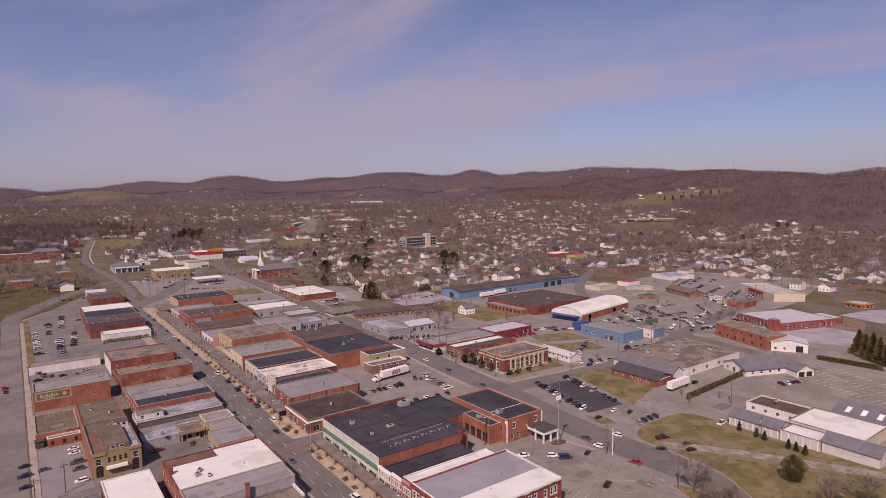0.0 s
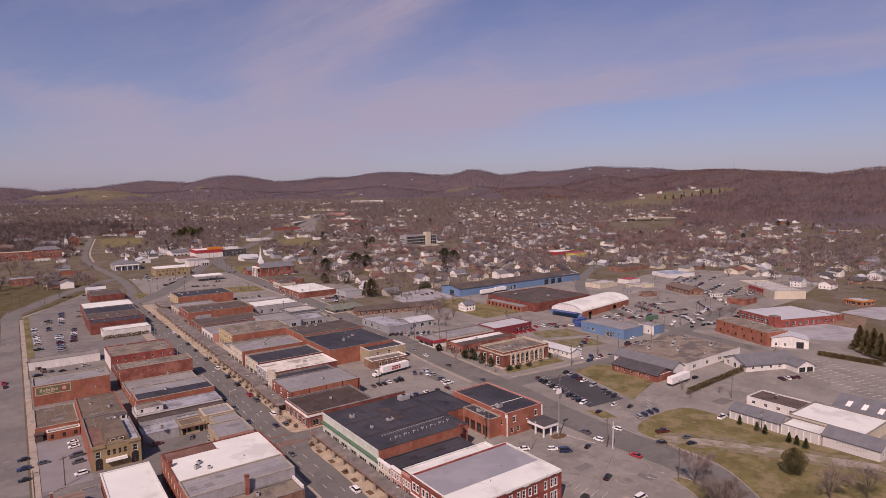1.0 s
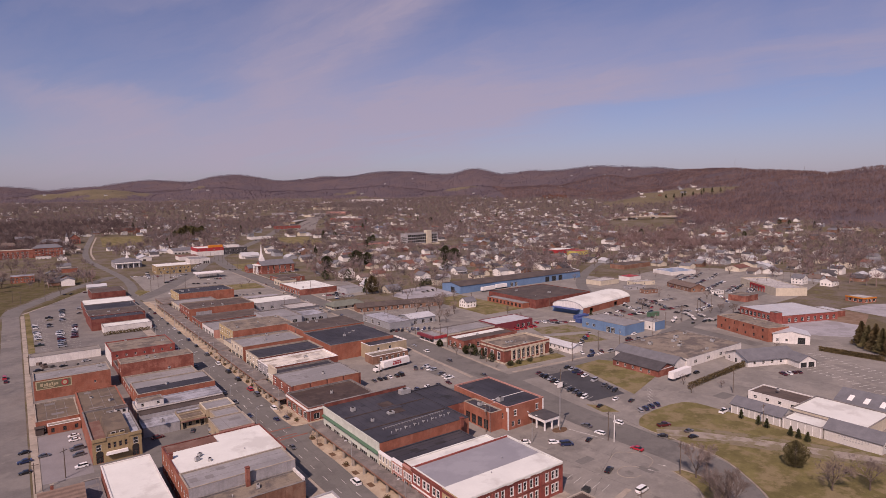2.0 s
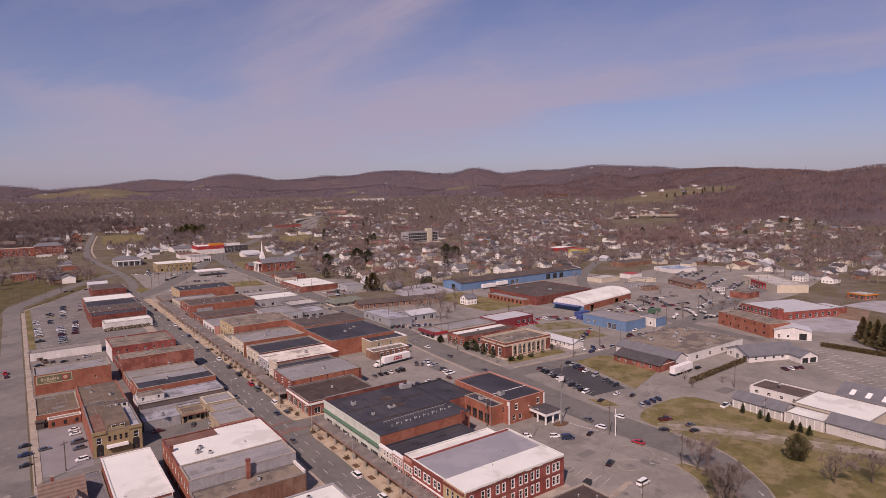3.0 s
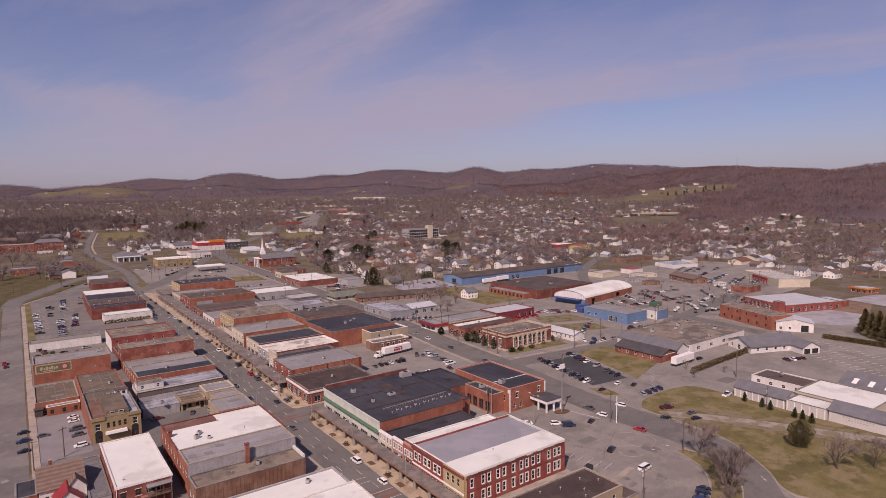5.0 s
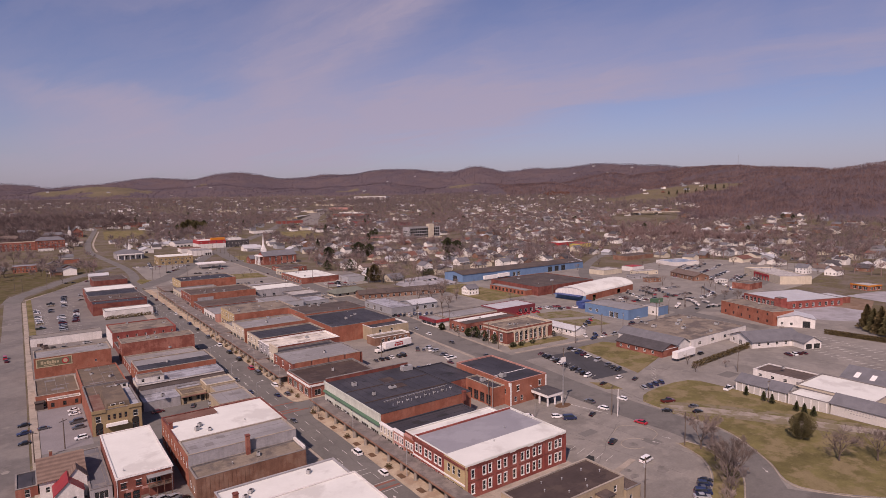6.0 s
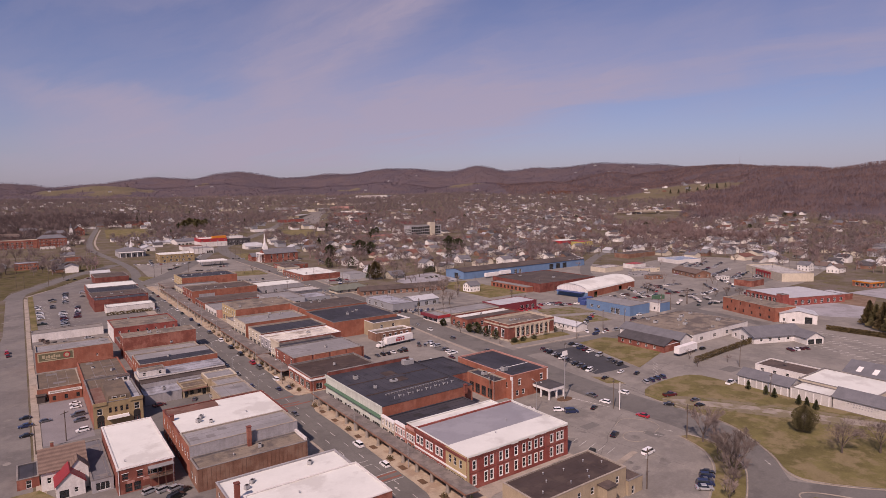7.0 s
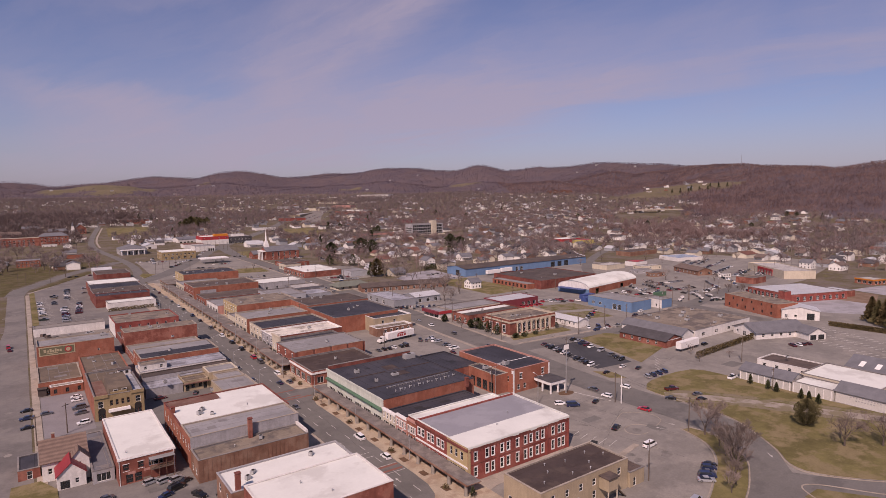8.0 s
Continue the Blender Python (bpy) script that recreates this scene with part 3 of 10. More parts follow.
def gable(name, label, category, x, y, w, d, h, rise, wall, roof, rz=0.0, wins=None, along="x", over=0.4, frame_mat=None, chimney=False, group="", porch=None, hip=0.0, z=0.0, thick=0.18):
    """A house or hall with a pitched roof; along: the axis of its ridge; hip: how far the ridge ends are drawn in."""
    TAKEN.append((x - 2, x + w + 2, y - 2, y + d + 2))
    root = thing(name, label, category, pose(x, y, z, 0, 0, rz), group)
    frame_mat = frame_mat or WHITE_TRIM
    mb = Mesh()
    wins = wins or {}
    for key, (m, wd) in sides(w, d).items():
        spec = wins.get(key, [])
        holed_wall(mb, m, wd, h, [(o["u"], o["u"] + o["w"], o["v"], o["v"] + o["h"]) for o in spec], wall, 0.18)
        for o in spec:
            if name == "house":
                small_window(root, m, o["u"], o["v"], o["w"], o["h"], frame_mat)
            else:
                add_window(root, m, o["u"], o["v"], o["w"], o["h"], o.get("mat", frame_mat), o.get("bars", "sash"), o.get("hood", 0), o.get("name", "window"))
    if along == "x":
        if hip == 0:
            mb.face([(0, d, h), (0, 0, h), (0, d / 2, h + rise)], wall)
            mb.face([(w, 0, h), (w, d, h), (w, d / 2, h + rise)], wall)
        L, W, sw = w, d, False
    else:
        if hip == 0:
            mb.face([(0, 0, h), (w, 0, h), (w / 2, 0, h + rise)], wall)
            mb.face([(w, d, h), (0, d, h), (w / 2, d, h + rise)], wall)
        L, W, sw = d, w, True
    mb.make("wall", root)
    rf = Mesh()
    drop = over * rise / (W / 2)
    e = over if hip == 0 else over

    def P(a, b, c):
        return (b, a, c) if sw else (a, b, c)

    def F(*pts):
        rf.face([P(*q) for q in (pts[::-1] if sw else pts)], roof)

    a0, a1 = -e, L + e
    r0, r1 = a0 + hip, a1 - hip
    zt, zb = h + rise, h - drop
    F((a0, -over, zb + thick), (a1, -over, zb + thick), (r1, W / 2, zt + thick), (r0, W / 2, zt + thick))
    F((a1, W + over, zb + thick), (a0, W + over, zb + thick), (r0, W / 2, zt + thick), (r1, W / 2, zt + thick))
    F((a0, W / 2, zt), (r1, W / 2, zt), (a1, -over, zb), (a0, -over, zb)) if hip == 0 else F((a0, W + over, zb), (a1, W + over, zb), (a1, -over, zb), (a0, -over, zb))
    if hip == 0:
        F((a1, W / 2, zt), (a0, W / 2, zt), (a0, W + over, zb), (a1, W + over, zb))
    else:
        F((a1, -over, zb + thick), (a1, W + over, zb + thick), (r1, W / 2, zt + thick))
        F((a0, W + over, zb + thick), (a0, -over, zb + thick), (r0, W / 2, zt + thick))
    for yy in (-over, W + over):
        F((a0, yy, zb), (a1, yy, zb), (a1, yy, zb + thick), (a0, yy, zb + thick))
    if hip == 0:
        for aa in (a0, a1):
            F((aa, -over, zb), (aa, W / 2, zt), (aa, W / 2, zt + thick), (aa, -over, zb + thick))
            F((aa, W + over, zb), (aa, W / 2, zt), (aa, W / 2, zt + thick), (aa, W + over, zb + thick))
    else:
        for aa in (a0, a1):
            F((aa, -over, zb), (aa, W + over, zb), (aa, W + over, zb + thick), (aa, -over, zb + thick))
    rf.make("roof", root)
    if chimney:
        c = Mesh()
        cx, cy = (w * 0.3, d * 0.62) if along == "x" else (w * 0.62, d * 0.3)
        c.box(cx - 0.35, cx + 0.35, cy - 0.35, cy + 0.35, h + rise * 0.4, h + rise + 0.9, BRICK)
        c.box(cx - 0.42, cx + 0.42, cy - 0.42, cy + 0.42, h + rise + 0.9, h + rise + 1.02, CONCRETE)
        c.make("chimney", root)
    if porch:
        pu, pw = porch
        p = Mesh()
        p.box(pu, pu + pw, -2.2, -0.02, 0, 0.35, CONCRETE)
        p.box(pu - 0.2, pu + pw + 0.2, -2.4, -0.02, 2.5, 2.68, roof)
        for q in (pu + 0.1, pu + pw - 0.2):
            p.box(q, q + 0.12, -2.15, -2.03, 0.35, 2.5, WHITE_TRIM)
        p.make("porch", root)
    return root


# ---- ground, hills, roads ----
AHEAD, ASIDE = Vector((0.577, 0.817)), Vector((0.817, -0.577))   # the valley's long axis and the way across it


def valley(a, b):
    """A place a metres up the valley and b metres to its right."""
    return AHEAD * a + ASIDE * b


def smooth(v, lo, hi):
    k = min(1.0, max(0.0, (v - lo) / (hi - lo)))
    return k * k * (3 - 2 * k)


HILLS = []


def hill(a, b, height, wide, deep, turn=0.0):
    HILLS.append((*valley(a, b), height, wide, deep, math.radians(turn)))


hill(3500, -2680, 152, 520, 380)
hill(4300, -2350, 158, 500, 450)
hill(4250, -1950, 176, 300, 450)
hill(4200, -1420, 214, 330, 500)
hill(4400, -850, 200, 400, 500)
hill(4200, -350, 222, 360, 500)
hill(3500, 225, 176, 130, 450)
hill(3650, -60, 194, 360, 500)
hill(3500, 560, 186, 300, 450)
hill(3300, 850, 202, 260, 450)
hill(3200, 1150, 184, 260, 450)
hill(2700, 1200, 130, 230, 420)
hill(2300, 1130, 146, 230, 420)
hill(1950, 1150, 102, 260, 330)
hill(1700, 1180, 100, 260, 300)
hill(1500, 1250, 108, 300, 300)
hill(1250, 1350, 112, 420, 330)
hill(2900, -300, 104, 240, 220)
hill(2750, 130, 96, 200, 200)
hill(3050, -1150, 118, 210, 240)
hill(2700, 760, 128, 220, 240)
hill(2500, 430, 92, 260, 300)
hill(2000, 780, 78, 240, 220)
hill(3100, -1750, 120, 420, 330)
hill(3000, -700, 98, 380, 330)
hill(300, 2300, 180, 700, 600)
hill(-1500, 2000, 200, 900, 700)
hill(-2800, 200, 210, 1200, 700)
hill(-1800, -2200, 190, 1100, 800)
hill(900, -3200, 180, 900, 800)


def terrain(x, y):
    r = math.hypot(x, y)
    base = 52 * smooth(r, 700, 2500)
    s = 0.0
    for hx, hy, hh, wide, deep, turn in HILLS:
        dx, dy = x - hx, y - hy
        a, b = dx * AHEAD.x + dy * AHEAD.y, dx * ASIDE.x + dy * ASIDE.y
        e = (a / deep) ** 2 + (b / wide) ** 2
        if e < 12:
            s += (hh * math.exp(-0.5 * e)) ** 3
    up = s ** (1 / 3) * smooth(r, 620, 1250)
    rough = smooth(up, 15, 90)
    n = noise.fractal((x / 420, y / 420, 0.3), 1.0, 2.0, 3)
    fold = abs(noise.fractal((x / 620, y / 620, 8.2), 0.9, 2.0, 3))      # gullies between spurs
    up *= 1 + 0.10 * rough * n - 0.16 * smooth(up, 30, 120) * (0.32 - min(0.32, fold)) / 0.32 * (1 - smooth(up, 120, 175))
    up += rough * 7 * noise.fractal((x / 150, y / 150, 4.1), 1.0, 2.0, 3)
    return (base ** 3 + max(0, up) ** 3) ** (1 / 3)


PASTURES = [(2950, -1690, 270, 220), (3030, -2150, 160, 120), (3640, -1480, 60, 120), (3150, -1010, 60, 40), (2760, -420, 50, 40), (2880, 110, 110, 230), (1770, 600, 105, 75), (1850, 720, 120, 80), (1800, 840, 70, 55), (2900, 330, 60, 60), (1000, 830, 60, 45)]


def meadow_edge(x, y):
    """How far a place lies inside the pastures: above 0 inside."""
    p = Vector((x, y))
    a, b = p.dot(AHEAD), p.dot(ASIDE)
    w = 0.3 * noise.noise((x / 90, y / 90, 2.0))
    row_gap = 0.9 * max(0, 1 - abs(noise.noise((x / 160, y / 160, 9.0))) / 0.05)      # tree rows between the fields
    return max(1 + w - row_gap - ((a - q) / d) ** 2 - ((b - r) / e) ** 2 for q, r, e, d in PASTURES)


def pasture(x, y):
    return meadow_edge(x, y) > 0


def wooded_field(x, y, z):
    """0 on open valley floor, 1 in the woods: the slopes, and the belt at the foot of the eastern hill."""
    p = Vector((x, y))
    a, b = p.dot(AHEAD), p.dot(ASIDE)
    slope = 0.5 + (z - 52 * smooth(p.length, 700, 2500) - 11 - 9 * noise.noise((x / 120, y / 120, 7.0))) / 10
    wob = 70 * noise.noise((x / 140, y / 140, 12.0))
    foot = min((a - 1060 - wob) / 80, (b - 0.41 * a + wob) / 60) + 0.5 if a < 1700 else 0
    return min(1, max(0, slope, foot))


def forest(x, y):
    r = math.hypot(x, y)
    return r > 950 and not pasture(x, y) and wooded_field(x, y, terrain(x, y)) > 0.5


def ground_material():
    """Yards on the valley floor, leaf litter under the woods, and pasture, with ragged seams between them."""
    m, nt, p = node_mat("valley_ground")
    n, ln = nt.nodes, nt.links
    geo = n.new("ShaderNodeNewGeometry")

    def noise_tex(scale, detail):
        t = n.new("ShaderNodeTexNoise")
        t.inputs["Scale"].default_value, t.inputs["Detail"].default_value, t.inputs["Roughness"].default_value = 1 / scale, detail, 0.62
        ln.new(geo.outputs["Position"], t.inputs["Vector"])
        return t.outputs["Fac"]

    def ramp(v, lo, hi):
        r = n.new("ShaderNodeMapRange")
        r.inputs[1].default_value, r.inputs[2].default_value = lo, hi
        ln.new(v, r.inputs[0])
        return r.outputs[0]

    def mix(fac, a, b, mode="MIX"):
        k = n.new("ShaderNodeMix")
        k.data_type, k.blend_type = "RGBA", mode
        for v, sk in ((fac, k.inputs[0]), (a, k.inputs[6]), (b, k.inputs[7])):
            if isinstance(v, (int, float)):
                sk.default_value = v
            elif isinstance(v, tuple):
                sk.default_value = (*v, 1)
            else:
                ln.new(v, sk)
        return k.outputs[2]

    def field(name, wobble):
        at = n.new("ShaderNodeAttribute")
        at.attribute_name = name
        k = n.new("ShaderNodeMath")
        k.operation = "MULTIPLY_ADD"
        ln.new(wobble, k.inputs[0])
        k.inputs[1].default_value = 1.3
        ln.new(at.outputs["Fac"], k.inputs[2])
        return ramp(k.outputs[0], 1.0, 1.3)

    ragged, broad, grain = noise_tex(38, 6), noise_tex(110, 5), noise_tex(2.4, 5)
    yards = mix(ramp(noise_tex(24, 6), 0.44, 0.58), (0.125, 0.104, 0.066), (0.165, 0.138, 0.118))
    yards = mix(ramp(noise_tex(9, 4), 0.56, 0.66), yards, (0.14, 0.125, 0.062))
    # litter leans mauve: the hills' haze is put into its colour
    litter = mix(ramp(broad, 0.4, 0.6), (0.104, 0.085, 0.099), (0.126, 0.095, 0.099))
    meadow = mix(ramp(noise_tex(60, 6), 0.38, 0.62), (0.132, 0.111, 0.070), (0.165, 0.136, 0.092))
    col = mix(field("wooded", ragged), yards, litter)
    col = mix(field("meadow", ragged), col, meadow)
    col = mix(0.8, col, mix(ramp(grain, 0.3, 0.7), (0.7, 0.7, 0.7), (1.05, 1.05, 1.05)), "MULTIPLY")
    ln.new(col, p.inputs["Base Color"])
    p.inputs["Roughness"].default_value, p.inputs["Specular IOR Level"].default_value = 1.0, 0.08
    b = n.new("ShaderNodeBump")
    b.inputs["Strength"].default_value, b.inputs["Distance"].default_value = 0.35, 0.4
    ln.new(grain, b.inputs["Height"])
    ln.new(b.outputs[0], p.inputs["Normal"])
    return m


def build_ground():
    rings = [0.0]
    while rings[-1] < 4950:
        rings.append(min(4950, 60.0 if rings[-1] == 0 else rings[-1] * (1.04 if rings[-1] < 600 else 1.02)))
    middle = math.atan2(AHEAD.y, AHEAD.x)
    angles = [middle + math.radians(-46 + 92 * k / 400) for k in range(400)]
    angles += [middle + math.radians(46 + 268 * k / 130) for k in range(130)]
    spokes = len(angles)
    v, f, wooded, meadow = [], [], [], []
    for r in rings:
        for w in angles:
            x, y = r * math.cos(w), r * math.sin(w)
            z = terrain(x, y)
            v.append((x, y, z))
            wooded.append(wooded_field(x, y, z) if r > 900 else 0)
            meadow.append(min(1, max(0, 0.5 + 1.1 * meadow_edge(x, y))) if r > 900 else 0)
    for i in range(len(rings) - 1):
        for k in range(spokes):
            j = (k + 1) % spokes
            q = (i * spokes + k, i * spokes + j, (i + 1) * spokes + j, (i + 1) * spokes + k)
            f.append(q[1:] if i == 0 else q)
    me = bpy.data.meshes.new("ground")
    me.from_pydata(v, [], f)
    me.materials.append(ground_material())
    for name, values in (("wooded", wooded), ("meadow", meadow)):
        me.attributes.new(name, "FLOAT", "POINT").data.foreach_set("value", values)
    me.polygons.foreach_set("use_smooth", [True] * len(f))
    me.update()
    return tagged(new("ground", me), "winter-brown valley ground rising to wooded hills", "ground", kind="structure")


build_ground()


def sheet(name, label, category, pts, z, mat, rise=0.0, kind="structure"):
    """A flat piece of paving or lawn with an edge down to the ground."""
    mb = Mesh()
    mb.face([(x, y, z + rise) for x, y in pts], mat)
    for a, b in zip(pts, pts[1:] + pts[:1]):
        mb.face([(*a, -0.05), (*b, -0.05), (*b, z + rise), (*a, z + rise)], CONCRETE if rise > 0.05 else mat)
    return tagged(mb.make(name), label, category, kind=kind)


def strip(name, label, category, pts, half, z, mat, kind="structure"):
    """A road along a line of places, two half-widths wide."""
    mb = Mesh()
    ps = [Vector(p) for p in pts]
    edge = []
    for i, p in enumerate(ps):
        d = (ps[min(i + 1, len(ps) - 1)] - ps[max(i - 1, 0)]).normalized()
        n = Vector((-d.y, d.x)) * half
        edge.append((p + n, p - n))
    for (a, b), (c, d) in zip(edge, edge[1:]):
        zs = [z + terrain(*q) for q in (a, b, d, c)]
        mb.face([(*q, s) for q, s in zip((a, b, d, c), zs)], mat)
    return tagged(mb.make(name), label, category, kind=kind)


def rect(x0, x1, y0, y1):
    return [(x0, y0), (x1, y0), (x1, y1), (x0, y1)]


def bend(pts, n=6):
    """Rounds a line of places."""
    ps = [Vector(p) for p in pts]
    out = []
    for i in range(len(ps) - 1):
        p0, p1, p2, p3 = ps[max(0, i - 1)], ps[i], ps[i + 1], ps[min(len(ps) - 1, i + 2)]
        for k in range(n):
            t = k / n
            out.append(tuple(0.5 * ((2 * p1) + (p2 - p0) * t + (2 * p0 - 5 * p1 + 4 * p2 - p3) * t * t + (3 * p1 - p0 - 3 * p2 + p3) * t ** 3)))
    return out + [tuple(ps[-1])]


# paved centre of the town
sheet("pavement_centre", "worn grey asphalt lots between the town blocks", "pavement", [(78, 20), (150, 20), (152, 60), (330, 60), (420, 180), (450, 420), (288, 376), (262, 394), (240, 374), (184, 378), (183, 560), (78, 560)], 0.03, ASPHALT)
sheet("pavement_market_lot", "worn asphalt lot beside the white-roofed market", "pavement", [(183, 425), (240, 425), (250, 505), (183, 540)], 0.035, ASPHALT)
sheet("pavement_gravel_lot", "empty grey gravel lot behind the motel", "pavement", [(240, 376), (286, 380), (292, 430), (262, 424), (240, 404)], 0.04, SLAB)
sheet("pavement_slab", "pale concrete slab of a cleared site", "pavement", [(349, 160), (355, 140), (369, 122), (400, 134), (401, 166), (372, 180)], 0.06, SLAB)
sheet("bare_earth", "bare brown earth of a cleared site", "ground", [(401.2, 165), (400, 134), (438, 145), (444, 168)], 0.055, EARTH)
sheet("pavement_slab", "pale concrete slab of a cleared site", "pavement", [(438, 136), (500, 140), (480, 158), (446, 164)], 0.06, SLAB)
sheet("pavement_stores", "worn asphalt lots before the roadside stores", "pavement", [(405, 200), (470, 202), (600, 232), (610, 320), (545, 365), (440, 345), (416, 300)], 0.042, ASPHALT)
sheet("pavement_west", "worn grey asphalt yards behind the shops", "pavement", [(-1, 60), (62, 60), (62, 560), (54, 616), (44, 600), (15.5, 538), (1, 512)], 0.03, ASPHALT_LOT)
sheet("road_west", "broad grey asphalt side street", "road", [(-23, 60), (-1.5, 60), (-1.5, 500), (-0.5, 518), (-8, 538), (-11, 505), (-10.6, 372), (-12, 345), (-23, 320)], 0.05, ASPHALT_LOT)
sheet("road_main", "asphalt main street with faded lane lines", "road", rect(64, 76.5, 40, 530), 0.07, ASPHALT_RD)
sheet("road_cross", "asphalt cross street between the shop blocks", "road", rect(76.5, 156, 187.4, 194), 0.05, ASPHALT_RD)
strip("road_second", "grey asphalt street curving past the car park", "road", bend([(92, 26), (106, 39), (119, 50), (131, 60), (143, 70), (155, 82), (161, 95), (161, 120), (162, 150), (167, 190), (170, 240), (176, 300), (181, 380), (188, 500), (193, 640), (214, 800), (290, 1000)]), 7.0, 0.08, ASPHALT_RD)
for off_ in (-8.1, 8.1):
    strip("pavement_second_walk", "pale concrete sidewalk along the second street", "sidewalk", bend([(167 + off_, 200), (170 + off_, 240), (176 + off_, 300), (181 + off_, 380), (188 + off_, 500), (193 + off_, 640)]), 0.9, 0.13, CONCRETE)
strip("pavement_post_walk", "pale concrete sidewalk past the columned hall", "sidewalk", bend([(178, 194.6), (200, 192.8), (230, 190.4), (262, 189.6), (300, 202)]), 0.9, 0.13, CONCRETE)
sheet("lawn", "grass strip with shrubs round the columned hall", "lawn", [(180, 200), (216, 197.5), (217, 205), (183, 205.4)], 0.03, GRASS, 0.08)
sheet("lawn", "rough grass beside the white shed", "lawn", [(240, 238), (268, 226), (270, 246), (246, 252)], 0.03, WORN, 0.05)
strip("road_lane", "asphalt lane turning off the curve", "road", bend([(141, 64), (149, 53), (165, 40), (185, 26)]), 5.0, 0.085, ASPHALT_RD)
strip("road_post", "grey asphalt street past the columned hall", "road", bend([(168, 189), (190, 187), (220, 184), (262, 183), (300, 195), (380, 212), (480, 230), (640, 250)]), 5.0, 0.075, ASPHALT_RD)
strip("road_north", "asphalt road climbing out of the town", "road", bend([(71, 520), (83, 600), (85, 690), (77, 821), (74, 879), (78, 965), (88, 1058), (110, 1219), (133, 1403)]), 3.8, 0.08, ASPHALT_RD)
strip("pavement_north_walk", "pale concrete sidewalk beside the climbing road", "sidewalk", bend([(81, 879), (85, 965), (95, 1058), (117, 1219)]), 1.2, 0.12, CONCRETE)
strip("road_diagonal", "asphalt road slanting into the junction", "road", bend([(-7, 500), (-4, 527), (4, 548), (15, 573), (33, 615), (55, 652), (80, 692)]), 5.6, 0.085, ASPHALT_RD)
strip("road_market", "asphalt road between the fork and the shops", "road", bend([(74, 520), (95, 550), (120, 600), (160, 690), (195, 770), (290, 930), (420, 1150), (640, 1600)]), 7.0, 0.09, ASPHALT_RD)
strip("road_east", "asphalt avenue through the houses", "road", bend([(310, 150), (330, 250), (390, 340), (490, 415), (600, 470), (720, 520)]), 4.5, 0.07, ASPHALT_RD)
sheet("pavement_sidewalk_east", "tan paved sidewalk with planting beds", "sidewalk", [(66, 60), (83.5, 60), (83.5, 187), (78, 187), (75.6, 183.4), (74.2, 177), (74.5, 161), (74.1, 142.8), (73.9, 129), (73.9, 118), (73.6, 111.5), (72.4, 107), (70, 103), (66, 99)], 0.03, PAVER, 0.15)
sheet("pavement_sidewalk_north", "tan paved sidewalk with planting beds", "sidewalk", [(74.4, 196), (75.6, 194.5), (86, 194.5), (86, 222), (81, 222), (81, 505), (76.5, 505), (76.5, 222), (74.6, 216), (74.0, 204)], 0.03, PAVER, 0.15)
sheet("pavement_arcade", "worn grey concrete walk under the shop canopies", "sidewalk", rect(81.01, 95.5, 222, 505), 0.03, CONCRETE, 0.14)
sheet("pavement_sidewalk_west", "concrete sidewalk along the shop fronts", "sidewalk", rect(59, 63.8, 60, 505), 0.03, CONCRETE, 0.15)
sheet("pavement_sidewalk_lot", "tan concrete sidewalk along the side street", "sidewalk", rect(-0.9, 1.2, 60, 500), 0.03, CONCRETE, 0.14)
sheet("lawn", "patch of rough grass beside the old house", "lawn", [(-7, 146), (2.9, 146), (2.9, 161), (-0.2, 168), (-6, 168)], 0.17, GRASS, 0.04)
sheet("crosswalk_pad", "dark red paver band across the street", "crosswalk", rect(64.1, 73.5, 122.4, 123.2), 0.078, PAVER_RED)
sheet("crosswalk_pad", "dark red paver band across the street", "crosswalk", rect(64.1, 76.4, 186.2, 187.1), 0.078, PAVER_RED)
for y_ in (124.8, 195.0, 188.4):
    sheet("crosswalk_pad", "dark red paver band across the street", "crosswalk", rect(64.1, 74.0 if y_ > 190 else 73.5, y_, y_ + 0.8), 0.078, PAVER_RED)
sheet("pavement_side_walk", "pale concrete walk beside the corner block", "sidewalk", [(79, 99), (86, 101.5), (116, 103.8), (116, 106), (82, 106), (79, 104)], 0.05, CONCRETE, 0.06)
sheet("pavement_yard", "pale smooth yard beside the yellow brick hall", "pavement", rect(1.4, 14.2, 198, 239.5), 0.045, GRAVEL_GREY)
sheet("pavement_fork", "worn asphalt lots around the road fork", "pavement", [(88, 560), (180, 560), (196, 640), (290, 800), (290, 900), (130, 900), (96, 780), (92, 640)], 0.03, ASPHALT)
sheet("parking_lot", "freshly sealed dark asphalt car park", "parking lot", [(176, 148), (194, 146), (205, 187), (184, 188)], 0.06, ASPHALT_NEW)
sheet("lawn", "dry winter lawn beside the car park", "lawn", [(196, 143), (240, 157), (224, 184), (207, 184)], 0.03, GRASS, 0.1)
sheet("lawn", "dry winter lawn along the curving street", "lawn", bend([(170.5, 122), (180, 127), (203, 126), (206.6, 112), (206.8, 84), (207.6, 62), (206, 50), (190, 37), (172.6, 38.6), (159.6, 49.5), (151.2, 60.2), (151.2, 66.4), (157.3, 72.7), (164.3, 82.7), (168.9, 92), (169.9, 104), (169.6, 116)], 3), 0.03, GRASS, 0.1)
sheet("lawn", "strip of dry grass between car park and street", "lawn", bend([(149.5, 95), (146.5, 86), (140, 79), (131, 74), (120.6, 69.3), (112, 66), (114, 61.5), (126.5, 64.7), (137, 69.5), (146, 75.5), (152.5, 86), (152, 94)], 3), 0.03, GRASS, 0.1)
sheet("lawn", "dry grass corner beyond the lane", "lawn", [(137, 57), (143, 57), (156, 38), (170, 24), (136, 20)], 0.03, GRASS, 0.1)
